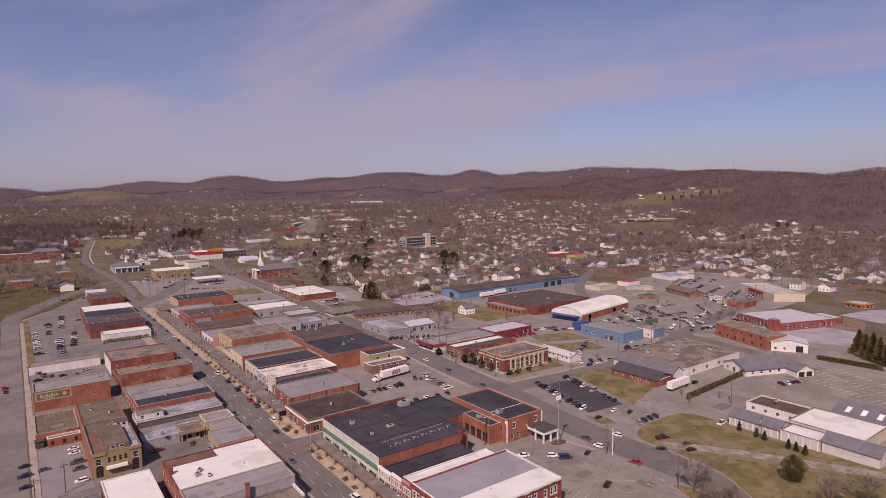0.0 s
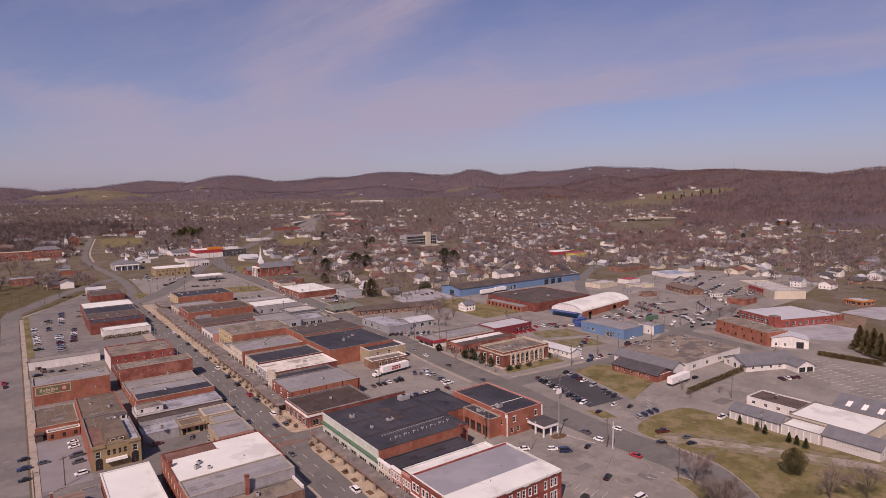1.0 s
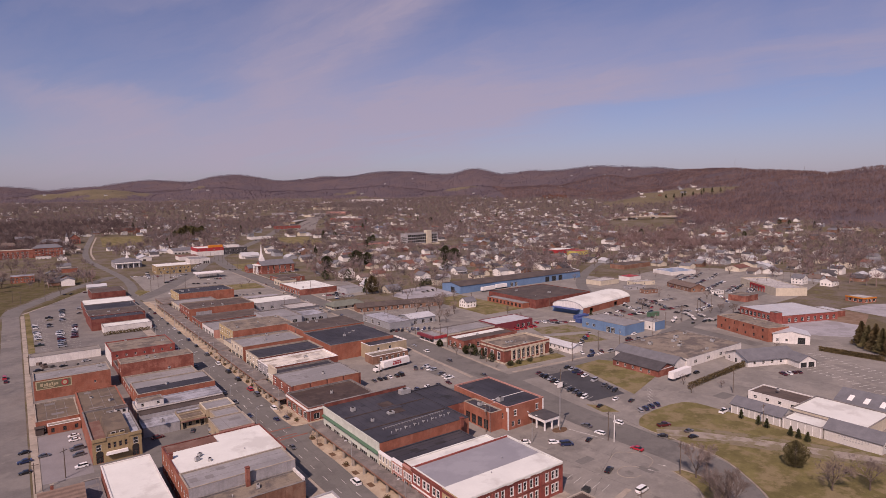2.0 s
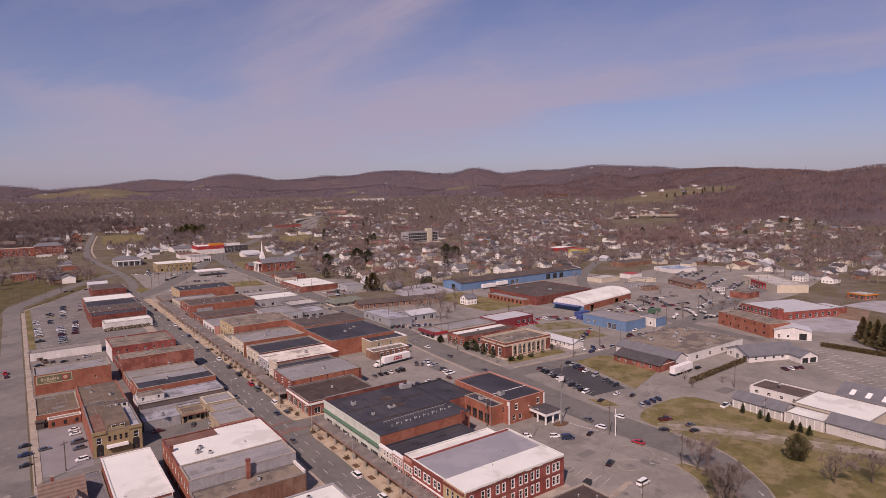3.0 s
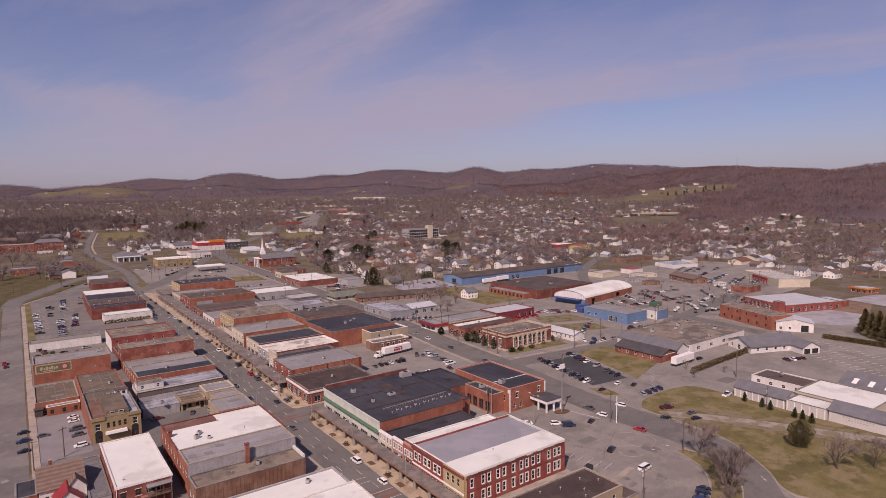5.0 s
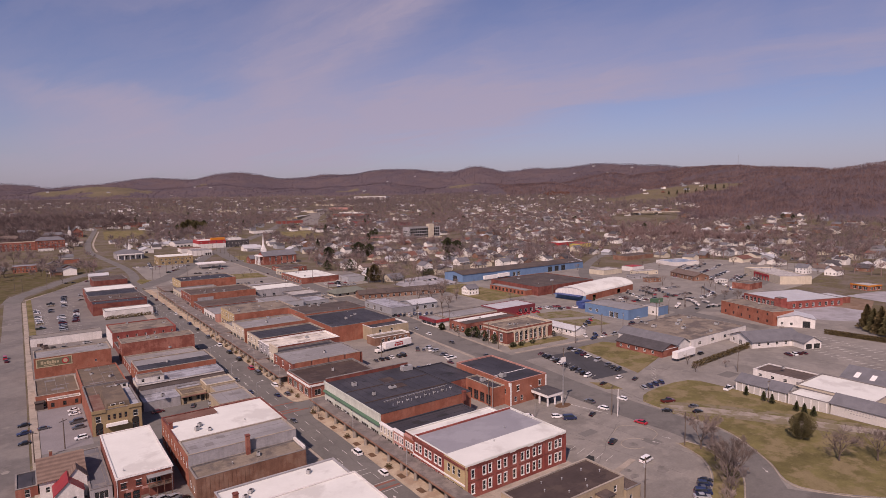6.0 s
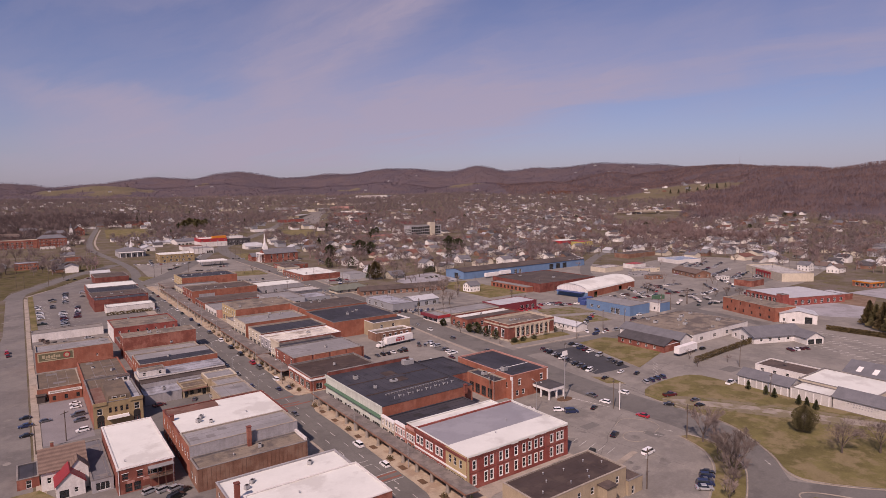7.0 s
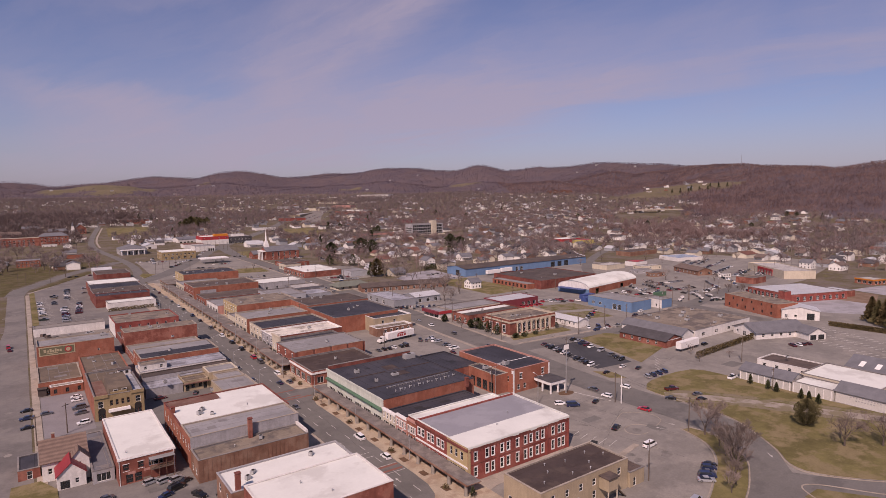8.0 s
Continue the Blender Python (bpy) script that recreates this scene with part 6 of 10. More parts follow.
block("maroon_factory", "long brick factory with a pale grey roof", "factory", 369, 411, 166, 200, 4.8, PAINT_RED, METAL_ROOF, rz=-20, parapet=0.15, wins={"w": row(9, 1, 31, 0.8, 2.2, 2.6), "s": row(8, 4, 40, 0.8, 2, 2.4)})
block("factory_rear_range", "low brick range behind the factory with pale roof", "factory", 409.9, 422, 156.3, 172, 3.8, BRICK, METAL_ROOF, rz=-20, parapet=0.15)
block("factory_stair_house", "maroon brick stair house against the factory", "factory", 364.9, 369, 167.6, 172.6, 7.0, PAINT_RED, ROOF_GREY, parapet=0.3, rz=-20)
block("orange_diner", "small orange-fronted diner with pale roof", "shop building", 478, 491, 162, 175, 3.8, BRICK_OR, ROOF_PALE, rz=-16, parapet=0.4, wins={"w": row(3, 2, 12, 0.5, 2.4, 2.0, bars=""), "s": row(3, 2, 12, 0.5, 2.4, 2.0, bars="")}, band=[("w", 3.0, 3.8, 0.4, ORANGE), ("s", 3.0, 3.8, 0.4, ORANGE)])
ch = gable("brick_church", "brick church with white steeple and columns", "church", 204, 604, 35, 19, 9.0, 4.6, BRICK, SHINGLE_GREY, along="x", wins={"s": row(5, 6, 32, 3.4, 1.7, 4.6, bars="grid") + row(5, 6, 32, 0.7, 1.5, 1.5), "w": row(3, 3, 17, 1.0, 1.8, 3.6)})
block("church_base_hall", "low brick hall in front of the church", "church hall", 197, 222, 536, 560, 4.2, BRICK, ROOF_BROWN, wins={"w": row(6, 2, 22, 0.8, 1.6, 2.0), "s": row(4, 2, 22, 0.8, 1.6, 2)})
block("cream_corner_shop", "small cream shop beside the market", "shop building", 190, 204, 512, 530, 5.0, PAINT_CREAM, ROOF_BROWN, wins={"w": row(4, 1.5, 16, 0.5, 2.6, 2.4, bars="")})
stp = Mesh().box(1, 6, 7.8, 12.2, 12, 16.5, WHITE_TRIM, top=0.2).box(1.9, 5.1, 8.4, 11.6, 16.5, 19.5, WHITE_TRIM, top=0.3)
stp.tube((3.5, 10, 19.5), (3.5, 10, 31), 1.2, 0.05, WHITE_TRIM, 8).make("steeple", ch, "white pointed steeple")
for k in range(4):
    Mesh().tube((-3, 3.4 + k * 4.4, 0), (-3, 3.4 + k * 4.4, 8.7), 0.45, 0.4, WHITE_TRIM, 8).make("column", ch)
Mesh().box(-3.8, -0.05, 2, 18, 8.7, 9.6, WHITE_TRIM, top=0.1).make("portico", ch)
gable("church_annex", "brick annex beside the church", "church hall", 197, 624.5, 30, 14, 5, 3.2, BRICK, SHINGLE_GREY, along="x", wins={"w": row(3, 2, 14, 1, 1.4, 2)})
block("brick_market", "brick market with a white roof", "shop building", 184, 216, 454, 500, 4.8, BRICK, ROOF_WHITE, parapet=0.3, wins={"w": row(8, 2, 44, 0.5, 3, 2.6, bars="")})
block("blue_grey_store", "small store with blue-grey walls", "shop building", 216.5, 232, 437, 456, 4.5, SIDING_G, ROOF_GREY, parapet=0.2)
gable("brown_motel", "long low motel with brown roof", "motel", 187.5, 362, 62, 12, 3.2, 2.2, BRICK_BR, ROOF_UMBER, rz=-14, along="x", wins={"s": row(14, 2, 60, 0.3, 1.6, 2.1)})
block("pale_roof_depot", "low grey-walled depot with silver roof", "warehouse", 177.6, 193, 302.5, 336, 4.0, SIDING_G, ROOF_BLUEGREY, parapet=0.12, wins={"w": row(3, 3, 22, 0.5, 2.6, 2.4)})
gable("gabled_depot", "grey depot with white metal roof", "warehouse", 194.5, 305, 18, 15, 3.8, 1.6, SIDING_G, METAL_ROOF, along="x", wins={"s": row(3, 2, 16, 0.3, 2.2, 2.4, bars="")})
gable("green_canopy_store", "low store with a sage green hipped roof", "shop building", 178, 379, 24, 14, 2.8, 2.4, PAINT_CREAM, ROOF_SAGE, along="x", hip=5, wins={"s": row(4, 2, 22, 0.8, 2.2, 1.6), "w": row(2, 2, 12, 0.8, 2.0, 1.6)}, over=1.0)
# arched roof warehouse
ar = thing("arched_warehouse", "brick warehouse with a white arched roof", "warehouse", pose(299, 259, 0, 0, 0, 9))
TAKEN.append((288, 360, 262, 290))
w_, d_, h_ = 62, 24, 4.2
wm = Mesh()
holed_wall(wm, pose(0, 0, 0), w_, h_, [(8, 12, 0.1, 3.2), (40, 44, 0.1, 3.2)], BRICK_OR)
holed_wall(wm, pose(w_, d_, 0, 0, 0, 180), w_, h_, [], BRICK_OR)
arc = [(d_ * (0.5 - 0.5 * math.cos(math.pi * k / 12)), h_ + 4.0 * math.sin(math.pi * k / 12)) for k in range(13)]
for k in range(12):
    for xx in (0, w_):
        wm.face([(xx, arc[k][0], 0), (xx, arc[k + 1][0], 0), (xx, arc[k + 1][0], 3.4), (xx, arc[k][0], 3.4)], BLUE_METAL)
        wm.face([(xx, arc[k][0], 3.4), (xx, arc[k + 1][0], 3.4), (xx, arc[k + 1][0], arc[k + 1][1]), (xx, arc[k][0], arc[k][1])], PAINT_WHITE)
wm.make("wall", ar)
rm = Mesh()
for k in range(12):
    rm.face([(-0.4, arc[k][0], arc[k][1] + 0.12), (w_ + 0.4, arc[k][0], arc[k][1] + 0.12), (w_ + 0.4, arc[k + 1][0], arc[k + 1][1] + 0.12), (-0.4, arc[k + 1][0], arc[k + 1][1] + 0.12)], ROOF_WHITE)
rm.make("roof", ar)
Mesh().box(-5, -0.1, 2, 22, 3.4, 3.6, BLUE_DEEP).make("canopy", ar, "deep blue loading canopy")
# office tower and far shops
tb = block("glass_office_block", "grey glass office block with pale mullions and stair tower", "office", 482, 538, 762, 782, 19.5, PAINT_GREY, ROOF_GREY, wins={"s": [o for k in range(4) for o in row(16, 1, 54, 1.4 + 4.3 * k, 2.9, 3.3, bars="", mat=DARK)], "w": [o for k in range(4) for o in row(6, 1, 19, 1 + 3.5 * k, 2.4, 2.6, bars="")]}, z=0.5)
Mesh().box(-1.5, 57.5, -3.2, -0.05, 0, 3.6, PAINT_CREAM).make("podium", tb, "pale podium along the foot")
Mesh().box(34, 43, -1.8, 6, 3.6, 23.5, PAINT_CREAM).make("stair_tower", tb)
block("orange_front_store", "long store with orange roof band", "shop building", 425, 490, 815, 835, 5, PAINT_PINK, ROOF_BROWN, z=0.5)
block("red_roof_store", "store with red front and white roof", "shop building", 566, 600, 536, 560, 5.5, SIGN_RED, ROOF_WHITE)
block("yellow_store", "bright yellow roadside store", "shop building", 572, 598, 508, 524, 5.5, YELLOW, SIGN_RED)
block("roadside_store", "low roadside store with brown roof", "shop building", 505, 550, 385, 402, 4.5, BRICK_BR, ROOF_BROWN)
block("white_greenhouse", "low building with white roof", "shed", 404, 428, 331, 347, 4, PAINT_CREAM, ROOF_PALE)
block("red_sign_kiosk", "small kiosk with red roof", "kiosk", 442, 458, 330, 342, 4, PAINT_WHITE, SIGN_RED, parapet=0.1)
sm_ = block("striped_roof_market", "low market with blue and white striped roof", "shop building", 502, 532, 328, 353, 3.4, PAINT_WHITE, METAL_ROOF, rz=-14, parapet=0.1, coping=WHITE_TRIM)
for k in range(4):
    Mesh().box(0.5, 29.5, 2.2 + k * 6, 4.8 + k * 6, 3.36, 3.42, BLUE_METAL).make("roof_stripe", sm_, "blue painted roof stripe")
gable("red_roof_hall", "low hall with a red roof", "hall", 572, 300, 20, 14, 3.6, 2.4, SIDING_C, SHINGLE_RED, along="x")
tn = block("tan_super_store", "large tan store with red entrance", "shop building", 462.6, 486, 214, 270, 6.0, PAINT_CREAM, ROOF_PALE, rz=-37, parapet=0.5, coping=PAINT_CREAM)
Mesh().box(-0.5, -0.01, 16, 39, 3.3, 5.0, SIGN_RED).make("entrance", tn, "red entrance fascia")
for k in range(6):
    Mesh().box(-0.5, -0.05, 16.4 + k * 4.3, 16.9 + k * 4.3, 0, 3.3, SIGN_RED).make("post", tn, "red entrance post")
gable("brown_lodge", "brown wooden lodge with long roof", "lodge", 431, 264, 13, 32, 3.6, 2.4, BRICK_BR, SHINGLE_BROWN, along="y", rz=-23, wins={"w": row(6, 3, 29, 0.9, 1.4, 1.6), "s": row(2, 2, 11, 0.9, 1.6, 1.8)})
block("low_brick_store", "low brick store with gravel roof", "shop building", 421, 438, 215, 228, 4.4, BRICK, ROOF_GRAVEL)
wc = gable("columned_town_hall", "white-columned hall with a small steeple", "public building", 90, 766, 28, 30, 7, 4.2, PAINT_GREY, SHINGLE_GREY, along="y", hip=6, wins={"w": row(5, 2, 28, 1, 1.6, 3.2), "s": row(4, 2, 24, 1, 1.4, 3.2)})
Mesh().box(12.4, 15.6, 6, 9.2, 8.5, 13, WHITE_TRIM, top=0.2).tube((14, 7.6, 13), (14, 7.6, 20), 1.1, 0.05, WHITE_TRIM, 8).make("steeple", wc)
for k in range(5):
    Mesh().tube((1.5 + k * 5.8, -2.6, 0), (1.5 + k * 5.8, -2.6, 5.6), 0.5, 0.45, WHITE_TRIM, 8).make("column", wc)
Mesh().box(0, 26, -3.4, -0.05, 5.6, 6.6, WHITE_TRIM).make("portico", wc)
block("yellow_brick_store", "tan brick store with white fascia", "shop building", 118, 152, 678, 704, 8.4, BRICK_YEL, ROOF_WHITE, coping=WHITE_TRIM, wins={"s": row(5, 3, 30, 0.8, 2.4, 2.4) + row(8, 2, 32, 4.8, 1.6, 1.6), "w": row(3, 3, 20, 0.8, 2.4, 2.4) + row(4, 3, 22, 4.8, 1.6, 1.6)})
gable("white_fork_store", "long low white store with a pale metal roof at the fork", "shop building", 140, 906, 36, 26, 5.2, 2.4, PAINT_WHITE, METAL_ROOF, along="x", wins={"s": row(6, 2, 34, 0.3, 2.6, 2.8, bars="", mat=DARK)})
gable("grey_fork_store", "white-fronted store with a grey gabled roof", "shop building", 176, 884, 34, 24, 6.6, 3.0, PAINT_WHITE, SHINGLE_GREY, along="x", rz=8, wins={"s": row(4, 2, 20, 0.3, 3.0, 3.2, bars="", mat=DARK), "w": row(3, 2, 22, 0.8, 2.0, 2.4)})
gable("gabled_fork_shed", "white gable-fronted shed with a brown flank", "shed", 125, 828, 14, 26, 4.6, 2.6, PAINT_WHITE, METAL_ROOF, along="y", wins={"s": row(1, 4, 9, 0.1, 3.4, 3.0, bars="", mat=BRICK_BR)})
block("maroon_fork_shop", "low shop with a maroon roof behind the white wall", "shop building", 166, 190, 800, 822, 5.6, PAINT_WHITE, ROOF_RUST, parapet=0.15, coping=PAINT_RED)
rs = block("red_band_store", "tall store with red band, white front and orange sign tower", "shop building", 195, 230, 833, 866, 12.0, SIGN_RED, ROOF_WHITE, parapet=0.4, coping=SIGN_RED, wins={"s": row(4, 2, 33, 8.8, 1.6, 1.4) + row(2, 24, 32, 0.4, 3.4, 4.0, bars="", mat=ORANGE)}, band=[("s", 0.0, 7.6, 0.1, PAINT_WHITE), ("w", 0.0, 7.6, 0.1, PAINT_WHITE)])
Mesh().box(16, 34, 0.5, 7, 11.9, 15.0, ORANGE).make("sign_tower", rs, "bright orange sign tower")
block("dark_fork_store", "dark grey corner store with a pale roof house", "shop building", 230.6, 262, 834, 862, 10.5, SHINGLE_DARK, ROOF_GREY, parapet=0.3, wins={"s": row(6, 2, 29, 1.0, 2.4, 2.6) + row(6, 2, 29, 5.6, 2.0, 2.2)})
block("white_roof_house", "white box on the corner store roof", "roof house", 238, 254, 842, 852, 3.2, PAINT_WHITE, ROOF_WHITE, z=10.2, parapet=0.15)
block("grey_fork_shop", "low shop with a white wall and dark end", "shop building", 168, 191, 752, 776, 6.4, PAINT_WHITE, ROOF_GREY, parapet=0.3, coping=PAINT_GREY, wins={"s": row(3, 15, 22, 0.3, 2.0, 3.0, bars="", mat=DARK)})
gable("white_fork_house", "white gabled house beside the church road", "house", 234, 766, 18, 14, 4.6, 3.6, HOUSE_WHITE, METAL_ROOF, along="x", wins={"s": row(4, 1.5, 16.5, 1.0, 1.2, 1.6)})
block("low_white_range", "low white range before the school", "shed", 20, 37, 934, 942, 4.4, PAINT_WHITE, ROOF_PALE, parapet=0.2, z=1.2, wins={"s": row(4, 1, 16, 1.0, 1.4, 1.5)})
gable("white_gabled_shed", "white gabled shed before the school", "shed", 42, 902, 10, 9, 4.4, 3.0, HOUSE_WHITE, SHINGLE_GREY, along="y", z=1.0, wins={"s": row(2, 1, 9, 1.0, 1.4, 1.6)})
gs = thing("fuel_canopy", "white flat canopy over a filling station", "canopy", pose(142, 612, 0))
Mesh().box(0, 26, 0, 14, 4.6, 5.5, WHITE_TRIM).make("canopy_roof", gs)
for k in range(3):
    for j in range(2):
        Mesh().box(3 + k * 9.5, 3.5 + k * 9.5, 3 + j * 8, 3.5 + j * 8, 0, 4.6, STEEL).make("post", gs)
block("station_shop", "low filling station shop", "shop building", 148, 166, 630, 642, 4, PAINT_GREY, ROOF_GREY)
block("brick_school", "long three-storey brick school with pale flat roof", "school", -80, 17.8, 958, 974, 12.0, BRICK, ROOF_PALE, coping=STONE, wins={"s": [o for q in (1.2, 4.4, 7.6) for o in row(18, 3, 93, q, 2.6, 1.9, bars="grid")]}, z=2.0)
gable("brick_school_wing", "tall brick school wing with a grey hipped roof", "school", 18.2, 954, 33, 18, 13.4, 4.2, BRICK, SHINGLE_GREY, along="x", hip=7, z=2.0, wins={"s": [o for q in (1.8, 5.6, 9.6) for o in row(8, 2.0, 31, q, 1.9, 1.9, bars="grid")], "w": [o for q in (4.6, 7.6) for o in row(3, 3, 15, q, 1.9, 1.9, bars="grid")]})
gable("white_school_house", "white house beside the school", "house hall", 36, 800, 14, 10, 4.5, 2.6, SIDING_W, SHINGLE_GREY, along="x")
gable("low_white_house", "low white house beside the slanting road", "house hall", 48, 600, 15, 9, 3.2, 1.8, SIDING_W, METAL_ROOF, along="x")
block("brick_grey_house", "brick block with a pale roof among trees", "public building", -6.5, 13, 702, 722, 6.5, BRICK_OR, ROOF_BLUEGREY, wins={"s": row(6, 1.5, 18, 3.6, 1.3, 1.6) + row(6, 1.5, 18, 0.8, 1.3, 1.6)})
block("orange_brick_shed", "low orange brick shed", "shed", 38, 54, 764, 776, 4.4, BRICK_OR, ROOF_BROWN)
block("far_brick_hall", "brick hall on the rise", "hall", 158, 205, 1290, 1320, 10, BRICK, ROOF_BROWN, z=12)
for x_, y_, w_, d_, h_, rz_, wm_, rm_ in ((505, 1262, 150, 26, 7, 54, BRICK_TAN, ROOF_PALE), (625, 1430, 120, 26, 7, 54, PAINT_CREAM, ROOF_PALE), (604, 1292, 88, 26, 8, -62, BRICK, ROOF_WHITE), (640, 1330, 60, 24, 8, -60, PAINT_WHITE, ROOF_PALE),
                                           (556, 1096, 34, 20, 7, -58, SIGN_RED, ROOF_PALE), (436, 1185, 50, 22, 7, 0, PAINT_RED, ROOF_BROWN), (328, 1022, 40, 20, 5, 0, PAINT_WHITE, ROOF_WHITE), (584, 1046, 22, 16, 8, -56, BLUE_METAL, METAL_ROOF), (606, 1012, 30, 18, 7, -50, MAROON, ROOF_GREY),
                                           (1040, 2030, 130, 40, 12, -55, PAINT_WHITE, ROOF_WHITE), (1180, 2080, 90, 40, 9, -50, PAINT_CREAM, ROOF_PALE), (740, 1700, 90, 30, 7, -58, PAINT_CREAM, ROOF_PALE), (800, 1640, 70, 26, 7, -58, PAINT_CREAM, ROOF_PALE), (560, 1560, 60, 24, 7, -40, PAINT_GREY, ROOF_PALE), (430, 1600, 50, 24, 7, -30, PAINT_CREAM, ROOF_PALE), (690, 1500, 60, 26, 8, -58, PAINT_PINK, ROOF_GREY)):
    block("roadside_market", "large low store far along the valley road", "shop building", x_, x_ + w_, y_, y_ + d_, h_, wm_, rm_, rz=rz_, z=terrain(x_, y_) - 1.0)
for x_, y_, w_, d_, h_, rise_, wm_, rm_, lb_ in (
        (-40, 1050, 42, 16, 9, 4, BRICK, SHINGLE_BROWN, "long brick lodge with a brown hipped roof behind the school"),
        (30, 1092, 30, 14, 8, 4, BRICK_DK, SHINGLE_GREY, "brick dormitory with a grey hipped roof behind the school"),
        (70, 1128, 16, 26, 9, 6, BRICK, SHINGLE_DARK, "brick chapel with a steep dark roof beside the climbing road"),
        (-92, 1110, 30, 15, 8, 4, BRICK_DK, SHINGLE_BROWN, "brick dormitory with a brown hipped roof behind the school"),
        (-8, 1160, 34, 14, 8, 4, BRICK, SHINGLE_GREY, "brick hall with a grey hipped roof among tall trees")):
    gable("brick_hall", lb_, "hall", x_, y_, w_, d_, h_, rise_, wm_, rm_, along="x" if w_ > d_ else "y", hip=0 if h_ > 8.5 and w_ < d_ else 5, z=terrain(x_, y_), wins={"s": [o for q in (1.2, 4.6) for o in row(max(2, int(w_ / 5)), 2, w_ - 2, q, 1.5, 2.0)]})
bell = thing("bell_tower", "white belfry tower with a small spire", "tower", pose(60, 1046, terrain(60, 1046)))
Mesh().box(0, 5, 0, 5, 0, 15, PAINT_WHITE, top=0.2).box(0.8, 4.2, 0.8, 4.2, 15, 18.5, PAINT_WHITE, top=0.2).make("shaft", bell)
Mesh().tube((2.5, 2.5, 18.5), (2.5, 2.5, 26), 1.9, 0.05, SHINGLE_GREY, 8).make("spire", bell)
# house by the side street
gable("shingled_house", "old white house with banded brown shingle roof", "house", 0.2, 166.8, 9.4, 12.6, 4.8, 3.4, PAINT_WHITE, SHINGLE_BAND, along="x", wins={"s": row(2, 1.2, 4.4, 1.8, 0.9, 1.4), "w": row(2, 3, 9, 1.6, 0.9, 1.3)}, chimney=True)
gable("red_roof_wing", "white gabled wing with a dull red metal roof", "house", 2.9, 160.2, 5.8, 6.5, 3.3, 2.7, PAINT_WHITE, RED_METAL, along="y", wins={"s": row(1, 3.6, 4.6, 0.9, 0.8, 1.2) + row(1, 0.6, 2.4, 0.1, 1.9, 1.9, bars="", mat=DARK)}, over=0.3)
gable("house_bay", "white gabled bay with banded shingle roof and a small window", "house", 5.6, 163.9, 4.2, 3.0, 5.0, 2.4, PAINT_WHITE, SHINGLE_BAND, along="y", wins={"s": row(1, 1.6, 2.6, 5.05 - 1.9, 0.9, 1.3)}, over=0.3)
block("brick_lean_to", "small brick annex with dark flat roof", "shed", -4.6, -0.1, 171, 181, 2.6, BRICK, ROOF_BLACK, parapet=0.12, wins={"s": row(1, 1.8, 3, 0.1, 1.1, 2.0)})
# roof in a darker grey: shade from house and depot is in the colour
block("grey_roof_annex", "low annex with a grey flat roof", "shed", 9.9, 14.5, 158.6, 186, 3.2, PAINT_GREY, SHINGLE_GREY, parapet=0.12, wins={"s": row(1, 0.8, 4, 0.4, 3, 2.0, bars="")})

# ---- vehicles ----
PAINTS = {}


def car_paint(colour):
    rgb = dict(white=(0.75, 0.75, 0.75), black=(0.012, 0.012, 0.014), silver=(0.42, 0.43, 0.45), grey=(0.11, 0.11, 0.12), red=(0.38, 0.02, 0.03), blue=(0.022, 0.036, 0.10), maroon=(0.12, 0.015, 0.02), green=(0.025, 0.04, 0.035), tan=(0.35, 0.29, 0.2))[colour]
    if colour not in PAINTS:
        PAINTS[colour] = plain("car_paint_" + colour, rgb, 0.3, metal=0.0 if colour in ("white", "red") else 0.35, coat=0.8)
    return PAINTS[colour]


# side outlines: (along, height) of the lower body and of the cabin
SHAPES = {
    "sedan": dict(L=4.7, W=1.82, body=[(0, .42), (0.05, .72), (0.9, .86), (3.75, .92), (4.6, .86), (4.7, .5)], cab=[(1.15, .86), (1.85, 1.40), (3.25, 1.42), (4.05, .92)]),
    "hatchback": dict(L=4.2, W=1.78, body=[(0, .42), (0.05, .75), (0.85, .92), (3.6, .98), (4.15, .95), (4.2, .5)], cab=[(0.95, .92), (1.7, 1.50), (3.4, 1.50), (4.1, .98)]),
    "sport_utility_car": dict(L=4.8, W=1.92, body=[(0, .5), (0.04, .9), (1.0, 1.06), (4.0, 1.1), (4.75, 1.08), (4.8, .55)], cab=[(1.15, 1.06), (1.75, 1.74), (4.4, 1.74), (4.72, 1.1)]),
    "pickup_truck": dict(L=5.6, W=1.98, body=[(0, .55), (0.05, .98), (1.3, 1.12), (3.4, 1.14), (5.55, 1.12), (5.6, .6)], cab=[(1.4, 1.12), (1.95, 1.82), (3.2, 1.82), (3.45, 1.14)]),
}
SHAPES["van"] = dict(L=5.1, W=1.98, body=[(0, .5), (0.05, .9), (0.7, 1.1), (4.9, 1.2), (5.05, 1.2), (5.1, .5)], cab=[(0.75, 1.1), (1.5, 1.85), (4.95, 1.9), (5.05, 1.2)])
CARS = {}


